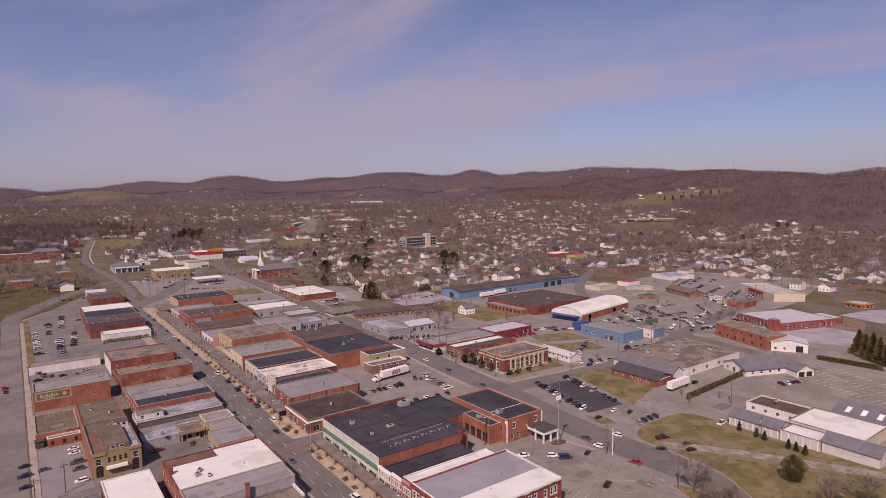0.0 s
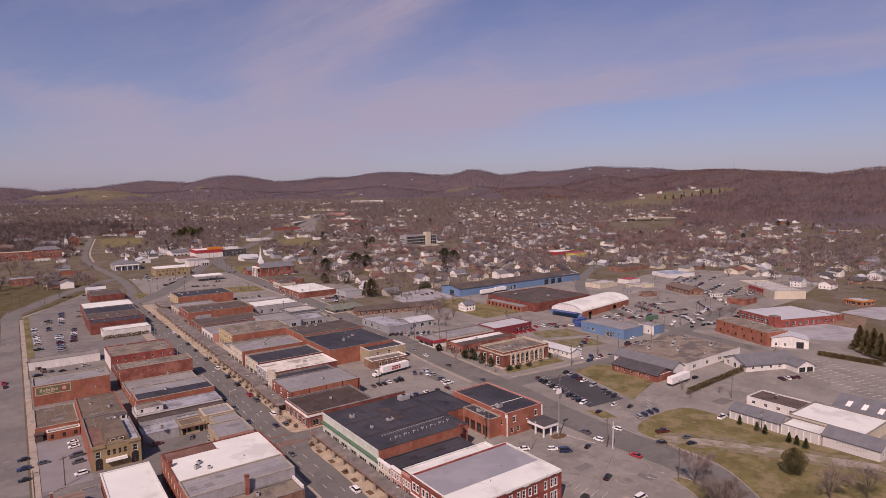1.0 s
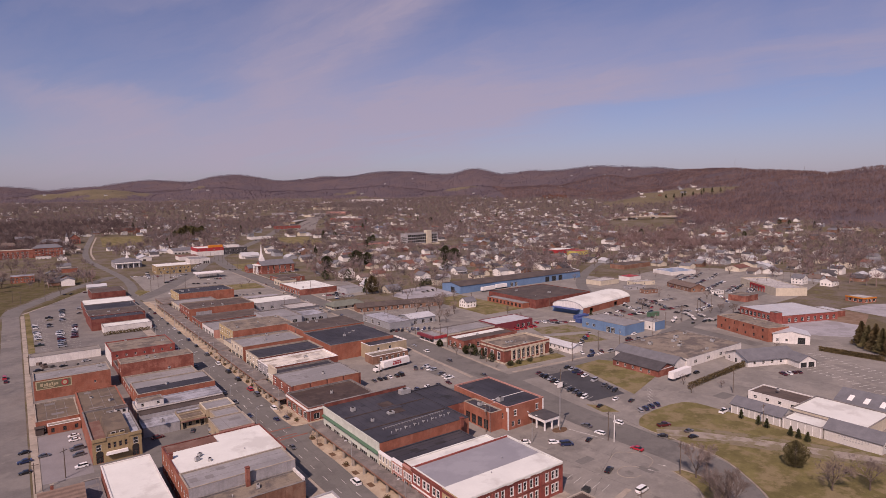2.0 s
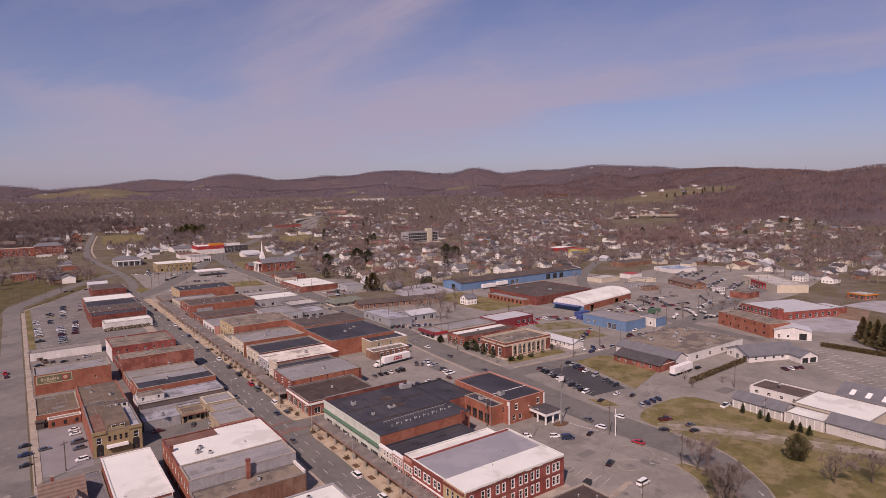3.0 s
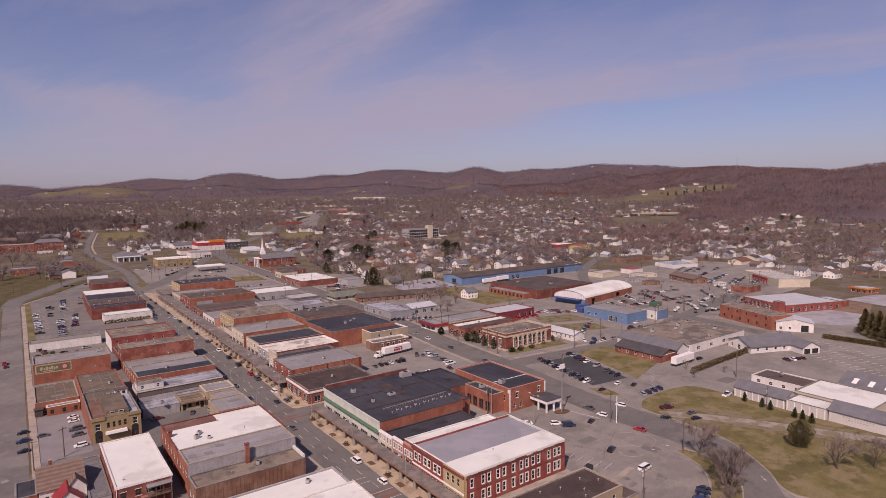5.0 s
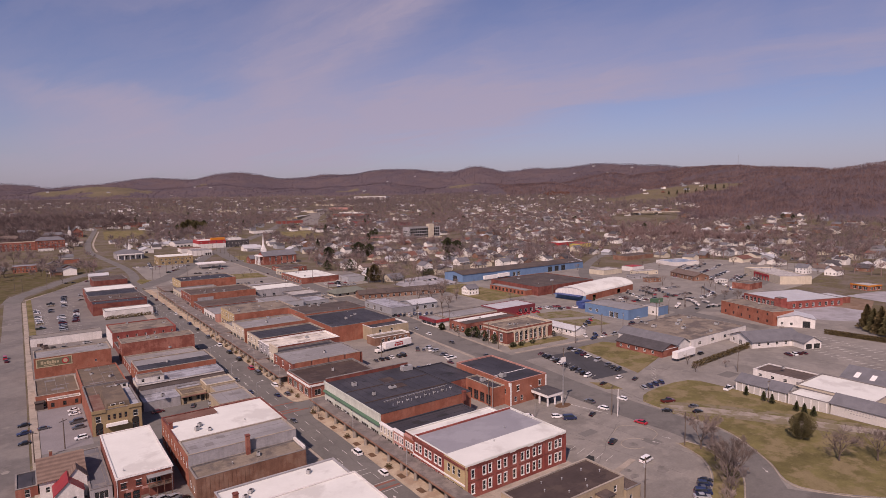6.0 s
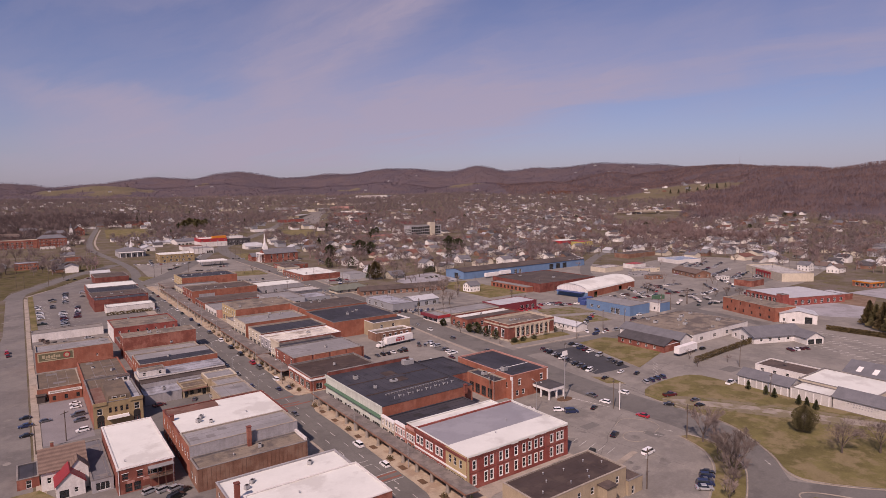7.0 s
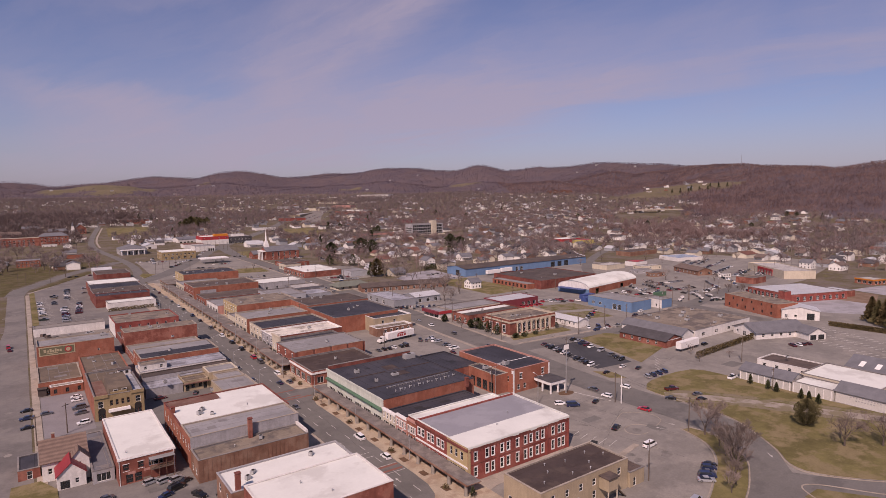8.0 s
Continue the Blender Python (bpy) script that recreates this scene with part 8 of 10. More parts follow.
# houses that stand out beyond the motel and the warehouses: place, width, depth, wall height, rise, wall, roof, ridge
NEAR_HOUSES = [
    (255, 521, 13, 11, 5.2, 3.0, HOUSE_WHITE, SHINGLE_GREY, "y"),
    (322, 702, 12, 14, 5.4, 3.4, HOUSE_WHITE, SHINGLE_DARK, "y"),
    (346, 700, 15, 11, 3.6, 3.0, HOUSE_WHITE, SHINGLE_GREY, "x"),
    (384, 698, 18, 12, 3.6, 3.2, SIDING_C, METAL_ROOF, "x"),
    (358, 621, 11, 11, 4.8, 2.8, HOUSE_WHITE, SHINGLE_GREY, "y"),
    (336, 551, 22, 12, 3.6, 4.0, HOUSE_WHITE, SHINGLE_RED, "x"),
    (360, 546, 8, 12, 5.4, 3.0, HOUSE_WHITE, SHINGLE_GREY, "y"),
    (301, 453, 10, 12, 5.4, 3.0, HOUSE_WHITE, SHINGLE_GREY, "y"),
]
HILLSIDE_HOUSES = [
    (316, 446, 13, 9, 3.2, 2.2, HOUSE_WHITE, METAL_ROOF, "x"),
    (244, 417, 13, 11, 3.2, 2.8, SIDING_C, SHINGLE_GREY, "x"),
    (353, 468, 13, 10, 4.2, 2.8, HOUSE_WHITE, SHINGLE_GREY, "x"),
    (378, 525, 11, 12, 4.4, 2.8, HOUSE_WHITE, SHINGLE_BROWN, "y"),
    (350, 436, 12, 10, 3.4, 2.4, SIDING_C, SHINGLE_GREY, "x"),
    (254, 326, 9, 8, 4.6, 2.4, HOUSE_WHITE, SHINGLE_GREY, "x"),
    (420, 478, 13, 11, 3.8, 3.2, SIDING_C, SHINGLE_BROWN, "y"),
    (236, 765, 20, 12, 4.0, 3.0, HOUSE_WHITE, METAL_ROOF, "x"),
]
EDGE_HOUSES = [
    (288, 518, 12, 10, 3.4, 2.8, SIDING_C, SHINGLE_BROWN, "x"),
    (287, 606, 12, 11, 4.6, 2.8, HOUSE_WHITE, SHINGLE_GREY, "y"),
    (386, 604, 14, 11, 4.0, 2.8, HOUSE_WHITE, SHINGLE_BROWN, "x"),
    (260, 494, 12, 10, 3.4, 2.6, HOUSE_WHITE, SHINGLE_BROWN, "x"),
    (286, 697, 14, 11, 3.6, 2.8, SIDING_G, SHINGLE_GREY, "x"),
    (300, 762, 12, 11, 4.2, 2.8, HOUSE_WHITE, SHINGLE_DARK, "y"),
    (534, 226, 10, 9, 5.4, 2.6, HOUSE_WHITE, SHINGLE_GREY, "y"),
    (540, 206, 14, 9, 4.4, 2.4, HOUSE_WHITE, SHINGLE_BROWN, "x"),
]
for x_, y_, w_, d_, h_, r_, wm_, rm_, al_ in NEAR_HOUSES + HILLSIDE_HOUSES + EDGE_HOUSES:
    ws = {"s": row(3, 1.2, w_ - 1.2, 0.9, 1.0, 1.4), "w": row(3, 1.2, d_ - 1.2, 0.9, 1.0, 1.4)}
    if h_ > 4.5:
        ws["s"] += row(3, 1.2, w_ - 1.2, 3.4, 1.0, 1.3)
        ws["w"] += row(3, 1.2, d_ - 1.2, 3.4, 1.0, 1.3)
    names = {HOUSE_WHITE: "white", SIDING_C: "cream", SIDING_G: "grey", SHINGLE_GREY: "grey", SHINGLE_DARK: "dark", SHINGLE_BROWN: "brown", SHINGLE_RED: "orange-red", METAL_ROOF: "pale metal"}
    gable("house", f"{names[wm_]} house with {names[rm_]} gabled roof in its yard", "house", x_, y_, w_, d_, h_, r_, wm_, rm_, along=al_, wins=ws, chimney=int(x_) % 3 == 0, group="houses of the town", z=terrain(x_, y_) - 0.05, porch=(1, w_ - 2) if int(y_) % 3 == 0 else None)

SPOTS = scatter_houses()
protos = [house_proto(k) for k in range(18)]
used = set()
for n_, (a, x, y, rz) in enumerate(SPOTS[:152]):
    k = HR.randrange(18)
    m = pose(x, y, terrain(x, y) - 0.05, 0, 0, rz)
    if k in used:
        copy_thing(protos[k], m)
    else:
        used.add(k)
        protos[k].matrix_basis = m
# those further off, as one mass
FILL = random.Random(22)
filled = {}


def crowded(x, y, gap):
    i, j = int(x // 24), int(y // 24)
    return any((p[0] - x) ** 2 + (p[1] - y) ** 2 < gap * gap for u in (-1, 0, 1) for v in (-1, 0, 1) for p in filled.get((i + u, j + v), ()))


def settle(x, y):
    filled.setdefault((int(x // 24), int(y // 24)), []).append((x, y))


for q in SPOTS:
    settle(q[1], q[2])
MORE = []
for k in range(9000):
    a = 620 + 1500 * FILL.random()
    b = a * FILL.uniform(-0.72, 0.74)
    x, y = valley(a, b)
    x, y = round(x / 17) * 17 + FILL.uniform(-2, 2), round(y / 24) * 24 + FILL.uniform(-3, 3)
    if crowded(x, y, 19) or not residential(x, y):
        continue
    thick_ = 0.28 + 0.9 * noise.noise((x / 150, y / 150, 5.0)) + (0.22 if 0 < b < 0.3 * a else -0.08) - 0.6 * smooth(a, 1250, 1800)
    if FILL.random() < thick_:
        settle(x, y)
        MORE.append((a, x, y, FILL.choice((0, 90, 180, 270)) + FILL.uniform(-4, 4)))
for k in range(12):
    p_ = valley(1850 + 60 * (k % 3), 640 + 19 * k)
    MORE.append((1850, p_.x, p_.y, 40 * k))
far = Mesh()
for a, x, y, rz in SPOTS[152:] + MORE:
    w, d, h, rise = HR.uniform(8, 13), HR.uniform(9, 15), HR.choice((3.1, 3.1, 5.2)), HR.uniform(2, 3)
    wm_, rm_ = HR.choice(WALLS)[0], HR.choice(ROOFS)[0]
    m = pose(x, y, terrain(x, y) - 0.3, 0, 0, rz)
    far.box(0, w, 0, d, 0, h, wm_, m)

    def hp(*q):
        return m @ Vector(q)

    far.face([hp(0, 0, h), hp(w, 0, h), hp(w / 2, 0, h + rise)], wm_)
    far.face([hp(w, d, h), hp(0, d, h), hp(w / 2, d, h + rise)], wm_)
    far.face([hp(-.4, -.4, h - .2), hp(w / 2, -.4, h + rise + .1), hp(w / 2, d + .4, h + rise + .1), hp(-.4, d + .4, h - .2)][::-1], rm_)
    far.face([hp(w + .4, -.4, h - .2), hp(w + .4, d + .4, h - .2), hp(w / 2, d + .4, h + rise + .1), hp(w / 2, -.4, h + rise + .1)][::-1], rm_)
for k in range(46):
    p_ = valley(HR.uniform(2250, 3500), HR.uniform(-1900, 1000))
    h_ = HR.uniform(3.5, 6)
    far.box(p_.x, p_.x + HR.uniform(9, 16), p_.y, p_.y + 9, terrain(*p_) - 3, terrain(*p_) + h_, SIDING_W, top=0.3)
    far.box(p_.x - 0.5, p_.x + 12, p_.y - 0.5, p_.y + 9.5, terrain(*p_) + h_, terrain(*p_) + h_ + 2, SHINGLE_GREY, top=2.5)
tagged(far.make("far_houses"), "many small gabled houses across the valley", "houses", kind="stuff")


def yard(x, y):
    return residential(x, y)


def town_tree(x, y):
    p = Vector((x, y))
    a, b = p.dot(AHEAD), p.dot(ASIDE)
    return abs(b) < 0.82 * a + 60 and free(x, y, 2) and residential(x, y) and noise.noise((x / 70, y / 70, 3.3)) > -0.5


def grove(x, y):
    return town_tree(x, y) and noise.noise((x / 130, y / 130, 5.0)) < -0.02


for k in range(3):
    woods("town_trees", "bare winter trees standing among the houses", scatter(31 + k, 3400, 380, 1350, -1000, 1150, town_tree), TWIG_TOWN[k], 8 + k, 78, (8, 16), 0.0135)
    woods("valley_trees", "bare winter trees filling the valley floor", scatter(51 + k, 5200, 1250, 2900, -2200, 1500, town_tree), TWIG_TOWN[k], 18 + k, 20, (9, 15), 0.035)
    woods("grove_trees", "groves of bare trees between the houses", scatter(61 + k, 3600, 420, 1500, -1100, 1250, grove), TWIG_TOWN[k], 28 + k, 60, (10, 17), 0.015)
woods("west_trees", "thick bare trees between the houses in the west", scatter(71, 5200, 700, 2100, -1500, -120, town_tree), TWIG_TOWN[2], 38, 34, (11, 18), 0.022)


def belt(x, y):
    return free(x, y, 4) and not forest(x, y) and not pasture(x, y) and noise.noise((x / 110, y / 110, 14.0)) > -0.35


woods("belt_trees", "belt of bare mauve trees beyond the houses", scatter(73, 5200, 1450, 2500, -350, 950, belt), TWIG_TOWN[2], 40, 24, (11, 17), 0.032)


def rise_tree(x, y):
    return free(x, y, 4) and x < 190 and 970 < y < 1500 and not near_line(x, y, [(74, 879), (88, 1058), (110, 1219), (133, 1403)], 13) and not (100 < x < 190 and y < 1215)


woods("rise_trees", "tall dark bare trees on the rise behind the school", scatter(74, 1500, 700, 1400, -1000, -480, rise_tree), TWIG_DARK, 41, 90, (13, 21), 0.012)
woods("hollow_trees", "tall bare trees in the hollow beyond the houses", scatter(72, 260, 720, 930, 250, 400, lambda x, y: noise.noise((x / 60, y / 60, 6.1)) > -0.15 and free(x, y, 1)), TWIG_TOWN[1], 39, 110, (13, 19), 0.012)
near_spots = [q for q in scatter(33, 900, 300, 900, -600, 650, town_tree)][:70]
for k, (x, y) in enumerate(near_spots):
    tree(20 + k % 5, x, y, 11 + (k * 7 % 5), 0.42, depth=6, z=terrain(x, y), group="trees among the houses")
for k, (x, y) in enumerate(scatter(35, 700, 420, 1500, -900, 1100, town_tree)[:45]):
    evergreen(x, y, 9 + k % 7, 6 + k % 3, "dark evergreen standing among the houses", z=terrain(x, y), n=700)
for x_, y_, h_, w_ in ((318, 614, 17, 17), (327, 604, 15, 12), (270, 591, 16, 11), (422, 582, 18, 13), (429, 571, 15, 11), (440, 590, 13, 10), (268, 1180, 17, 16), (280, 1172, 14, 12), (290, 1190, 15, 12)):
    evergreen(x_, y_, h_, w_, "large dark evergreen among the yards", z=terrain(x_, y_), n=1700, leaf=0.04)
for x_, y_, h_, w_ in ((236, 1112, 20, 15), (246, 1120, 23, 17), (257, 1108, 21, 15), (266, 1114, 18, 14), (252, 1136, 20, 15), (274, 1130, 17, 13)):
    evergreen(x_, y_, h_, w_, "large dark evergreen in a clump beyond the fork", z=terrain(x_, y_), n=1300, leaf=0.045, mat=DARK_OLIVE)
evergreen(234, 425, 15, 9.5, "tall olive evergreen beside the bare trees", z=0.03, n=2200, leaf=0.035, mat=HEDGE)
for k in range(9):
    p_ = valley(1800 - 14 * (k % 3), 690 + 19 * k)
    evergreen(p_.x, p_.y, 13 + k % 4, 7, "dark evergreen in a row across the hillside pasture", z=terrain(p_.x, p_.y), n=160, leaf=0.08)
for k in range(9):
    evergreen(286 + k * 2.6, 432 + (k % 2), 4.5 + k % 2, 4, "dark evergreen in a hedge row behind the lot", n=420)


def park(x, y):
    return free(x, y, 4) and not (58 < x < 290) and not (-70 < x < 66 and 735 < y < 955) and not (-32 < x < 66 and y < 740)


def school_yard(x, y):
    return free(x, y, 5) and x < 70 and 600 < y < 1300 and not near_line(x, y, [(4, 548), (33, 615), (80, 692)], 12) and noise.noise((x / 45, y / 45, 1.3)) > (-0.1 if y < 930 else -0.5)


woods("park_trees", "bare winter trees around the school grounds", scatter(41, 420, 380, 900, -720, -330, park), TWIG_TOWN[2], 9, 110, (9, 15), 0.011)
woods("school_trees", "bare winter trees behind the school", scatter(42, 900, 600, 1250, -900, -380, school_yard), TWIG_TOWN[0], 11, 80, (8, 15), 0.013)
for k, (x, y) in enumerate(scatter(43, 160, 420, 760, -620, -330, park)[:14]):
    tree(30 + k % 4, x, y, 11 + k % 5, 0.45, depth=6, z=terrain(x, y), group="trees on the school grounds")

# ---- rooftop plant ----
HV = {}


def hvac(x, y, z, w=2.2, d=1.6, h=1.3, rz=0):
    root = thing("hvac_unit", "grey metal air unit standing on the roof", "air conditioner", pose(x, y, z, 0, 0, rz))
    key = (w, d, h)
    if key not in HV:
        HV[key] = (Mesh().box(0, w, 0, d, 0.15, h, HVAC, top=0.03).box(0.1, w - 0.1, 0.1, d - 0.1, 0, 0.15, DARK).data("housing"),
                   Mesh().tube((w * 0.5, d * 0.5, h), (w * 0.5, d * 0.5, h + 0.12), min(w, d) * 0.36, min(w, d) * 0.36, DARK, 12).data("fan_grille"))
    put("housing", HV[key][0], root)
    put("fan_grille", HV[key][1], root)


VENT = Mesh().tube((0, 0, 0), (0, 0, 0.5), 0.12, 0.12, STEEL, 8).tube((0, 0, 0.5), (0, 0, 0.65), 0.22, 0.06, STEEL, 8).data("roof_vent")


def vent(x, y, z):
    tagged(put("roof_vent", VENT, None, "", pose(x, y, z)), "small metal vent stack on the roof", "vent", "roof vents")


for k in range(14):
    vent(89.5 + k * 1.75, 152.6 + 0.12 * k, 7.8)
    if k % 2:
        hvac(89.9 + k * 1.75, 153.2 + 0.12 * k, 7.8, 0.8, 0.6, 0.5)
hvac(110, 180, 7.8, 4.2, 2.2, 1.8)
hvac(96.5, 166, 7.8, 2.4, 1.6, 0.8)
hvac(88, 176, 7.8, 1.4, 1.4, 1.3)
hvac(89, 164, 7.8, 0.9, 0.9, 1.1)
hvac(133.5, 152.5, 7.8, 2.2, 1.6, 1.5, 10)
hvac(128, 157, 6.3, 1.8, 1.4, 1.2)
rp = thing("roof_walkway", "dark rubber walkway mat on the roof", "roof mat", pose(97, 170, 7.815))
Mesh().box(0, 7.5, 0, 3.2, 0, 0.12, ROOF_BLACK).make("mat", rp)
for q in ((38, 172, 7.4), (36.5, 169.5, 7.4), (40, 167.5, 7.4), (52, 128, 6.7), (38, 127, 6.7), (36, 125, 6.7), (47, 148, 5.2), (46, 192, 4.5), (47.5, 197.5, 4.5), (36, 215, 4.7), (22, 226, 7.0), (19, 251, 6.5), (24, 243, 6.5), (100, 225, 6.7), (95, 206, 4.65), (104, 255, 6.5), (100, 295, 7.45), (110, 335, 8.45), (105, 415, 7.85), (48, 290, 8.7), (45, 252, 6.3), (50, 274, 6.9), (140, 280, 7.75), (195, 214, 7.1), (200, 246, 4.05), (335, 165, 7.6), (270, 170, 3.9), (232, 104, 4.2), (106, 484, 8.45), (52, 440, 6.6)):
    hvac(q[0], q[1], q[2], 0.9 + (q[0] * 7 % 10) * 0.08, 0.9, 0.7 + (q[1] * 3 % 10) * 0.05, (q[0] * 13) % 90)
for q in ((86, 86, 6.76), (90, 89, 6.76), (94, 85.5, 6.76), (97, 90.5, 6.76), (101, 87, 6.76), (104, 91, 6.76), (107, 88, 6.76), (92, 92, 6.76), (99, 84.8, 6.76), (17, 158, 6.18), (44, 115, 7.85), (48, 108, 7.85), (45, 180, 7.4), (50, 170, 7.4), (96, 113, 8.3), (104, 118, 8.3), (60, 127, 6.7), (40, 148, 5.2), (36, 420, 6.6), (42, 421, 6.6), (48, 422, 6.6), (54, 423, 6.6), (60, 424, 6.6)):
    vent(*q)
for x_, y_, h0, h1 in ((45, 151.4, 5.2, 10.2), (33.2, 121.8, 0, 10.5), (31.2, 176, 7.4, 9.0), (112, 146.5, 6.4, 9.2)):
    cs = thing("chimney_stack", "brick chimney stack above the roof", "chimney", pose(x_, y_, h0))
    Mesh().box(-0.5, 0.5, -0.5, 0.5, 0, h1 - h0, BRICK).box(-0.6, 0.6, -0.6, 0.6, h1 - h0, h1 - h0 + 0.2, BRICK_DK).make("shaft", cs)
rpatch = Mesh().box(0, 14, 0, 5.2, 0, 0.08, ROOF_RUST).make("roof_patch")
rpatch.matrix_basis = pose(31.2, 180.4, 7.43)
tagged(rpatch, "brown tarred patch on the white roof", "roof patch")

RC = random.Random(64)
for x0_, x1_, y0_, y1_, z_, n_ in ((97, 134, 472, 497, 8.45, 9), (90, 128, 406, 430, 7.85, 5), (36, 62, 430, 450, 6.6, 4), (122, 155, 298, 318, 8.55, 4), (122, 154, 264, 294, 7.75, 4), (93, 123, 322, 344, 8.45, 4), (88, 115, 288, 304, 7.45, 3), (35, 60, 324, 343, 6.5, 3), (292, 345, 298, 340, 5.8, 3), (247, 288, 153, 184, 3.9, 6), (188, 212, 208, 221, 7.1, 3), (186, 214, 456, 498, 4.5, 4), (4, 27, 286, 297, 7.7, 2), (36, 60, 288, 295, 8.7, 2)):
    for k in range(n_):
        x_, y_ = RC.uniform(x0_, x1_), RC.uniform(y0_, y1_)
        if k % 2:
            vent(x_, y_, z_)
        else:
            hvac(x_, y_, z_, RC.choice((1.0, 1.6, 2.2)), RC.choice((0.9, 1.4)), RC.choice((0.8, 1.1)), RC.choice((0, 90)))

# ---- poles, lamps and wires ----
POLE = {}


def utility_pole(x, y, h=10.0, rz=0.0, lamp=False):
    root = thing("utility_pole", "weathered timber utility pole with crossarm", "pole", pose(x, y, 0.02, 0, 0, rz))
    key = (h, lamp)
    if key not in POLE:
        POLE[key] = [("shaft", Mesh().tube((0, 0, 0), (0, 0, h), 0.17, 0.11, WOOD_POLE, 8).data("shaft")),
                     ("crossarm", Mesh().box(-1.2, 1.2, -0.06, 0.06, h - 0.8, h - 0.65, WOOD_POLE).data("crossarm")),
                     ("transformer", Mesh().tube((0.35, 0, h - 2.4), (0.35, 0, h - 1.5), 0.24, 0.24, HVAC, 10).data("transformer"))]
    for nm, me in POLE[key][:3 if lamp else 2]:
        put(nm, me, root)


def lamp_post(x, y, h=9.0, rz=0.0, arms=1):
    root = thing("street_lamp", "grey metal street lamp with a bent arm", "street lamp", pose(x, y, 0.05, 0, 0, rz))
    key = ("lamp", h)
    if key not in POLE:
        POLE[key] = (Mesh().tube((0, 0, 0), (0, 0, h), 0.11, 0.07, STEEL, 8).data("mast"),
                     Mesh().tube((0, 0, h - 0.1), (1.8, 0, h + 0.4), 0.05, 0.04, STEEL, 6).data("arm"),
                     Mesh().box(1.6, 2.3, -0.14, 0.14, h + 0.3, h + 0.48, LAMP_WHITE, top=0.05).data("lamp_head"))
    put("mast", POLE[key][0], root)
    for k in range(arms):
        a = put("arm", POLE[key][1], root, "", pose(0, 0, 0, 0, 0, 180 * k))
        put("lamp_head", POLE[key][2], a)


WIRE = plain("black_wire", (0.02, 0.02, 0.02), 0.6)


def wire(a, b, sag=0.8):
    mb = Mesh()
    a, b = Vector(a), Vector(b)
    e = (b - a).cross(Vector((0, 0, 1))).normalized() * 0.018
    s = mb.slot(WIRE)
    for k in range(9):
        t = k / 8
        p = a.lerp(b, t) - Vector((0, 0, sag * 4 * t * (1 - t)))
        mb.v += [tuple(p - e), tuple(p + e), tuple(p + Vector((0, 0, 0.031)))]
    for k in range(0, 24, 3):
        for i in range(3):
            j = (i + 1) % 3
            mb.f.append((k + i, k + j, k + 3 + j, k + 3 + i))
            mb.m.append(s)
    tagged(mb.make("overhead_wire"), "thin black overhead wire between poles", "wire")


line = [(149.5, 93), (152, 120.5), (174, 162), (177, 205), (186, 262), (190, 330), (197, 410), (204, 500)]
for p, q in zip(line, line[1:]):
    for o in (-0.9, 0.9):
        wire((p[0] + o, p[1], 9.3), (q[0] + o, q[1], 9.3))
for k, p in enumerate(line):
    utility_pole(*p, 10.0, 20, k % 2 == 0)
for p in ((116, 82, 10), (7, 199, 9), (-0.4, 193, 9), (125, 150, 9.5), (228, 120, 9), (125, 222, 9), (0, 560, 10), (16, 566, 10), (212, 190, 10), (250, 192, 10), (300, 205, 10), (-12.5, 300, 10), (-12.5, 350, 10), (203, 96, 8), (1, 330, 9)):
    utility_pole(p[0], p[1], p[2], (p[0] * 31) % 180, p[0] > 100)
lamp_post(131, 134, 9.5, 90, 2)
lamp_post(125.5, 148.5, 10, 0, 2)
for k in range(12):
    lamp_post(77.0, 125 + k * 30, 8.0, 180)
    if k > 1:
        lamp_post(63.4, 140 + k * 30, 8.0, 0)
# signboard pole in its bed before the bank
sp = thing("pole_sign", "tall pole sign with a pale board", "sign", pose(146, 136, 0.1))
Mesh().tube((0, 0, 0), (0, 0, 15), 0.2, 0.14, STEEL, 8).make("pole", sp)
Mesh().box(-1.2, 1.2, -0.15, 0.15, 15, 16.6, WHITE_TRIM, top=0.1).make("board", sp)
sheet("planting_bed", "oval mulch bed at the car park edge", "planting bed", [(146 + 3.2 * math.cos(k * 0.524), 136 + 2 * math.sin(k * 0.524)) for k in range(12)], 0.03, MULCH, 0.12)
sp2 = thing("pole_sign", "white pole beside the street", "pole", pose(152.5, 118.5, 0.1))
Mesh().tube((0, 0, 0), (0, 0, 9), 0.16, 0.12, WHITE_TRIM, 8).make("pole", sp2)

# ---- street planting ----
SHRUB = []
for sd in range(3):
    r_ = random.Random(60 + sd)
    sm_ = Mesh()
    for k in range(90):
        w = r_.uniform(0, 6.283)
        rr, zz = 0.75 * math.sqrt(r_.random()), 0.1 + 0.85 * r_.random()
        p = Vector((rr * math.cos(w), rr * math.sin(w), zz))
        d = Vector((r_.gauss(0, 1), r_.gauss(0, 1), r_.gauss(0.5, 1))).normalized() * 0.22
        e = d.orthogonal() * 0.6
        sm_.face([p - e, p + e, p + d], HEDGE)
    SHRUB.append(sm_.data("shrub"))
for k in range(26):
    y_ = 106 + k * 8.2 + (k % 3)
    if 186 < y_ < 196 or y_ > 330:
        continue
    sheet("planting_bed", "brown mulch bed set in the sidewalk", "planting bed", rect(74.9 if y_ < 190 else 77.0, 76.5 if y_ < 190 else 78.2, y_, y_ + 2.6), 0.18, MULCH, 0.03)
    if y_ < 187 and k % 3:
        continue
    tagged(put("shrub", SHRUB[k % 3], None, "", pose(75.7 if y_ < 190 else 77.6, y_ + 1.3, 0.2, 0, 0, k * 40)), "low brown winter shrub in a sidewalk bed", "shrub", "sidewalk shrubs")
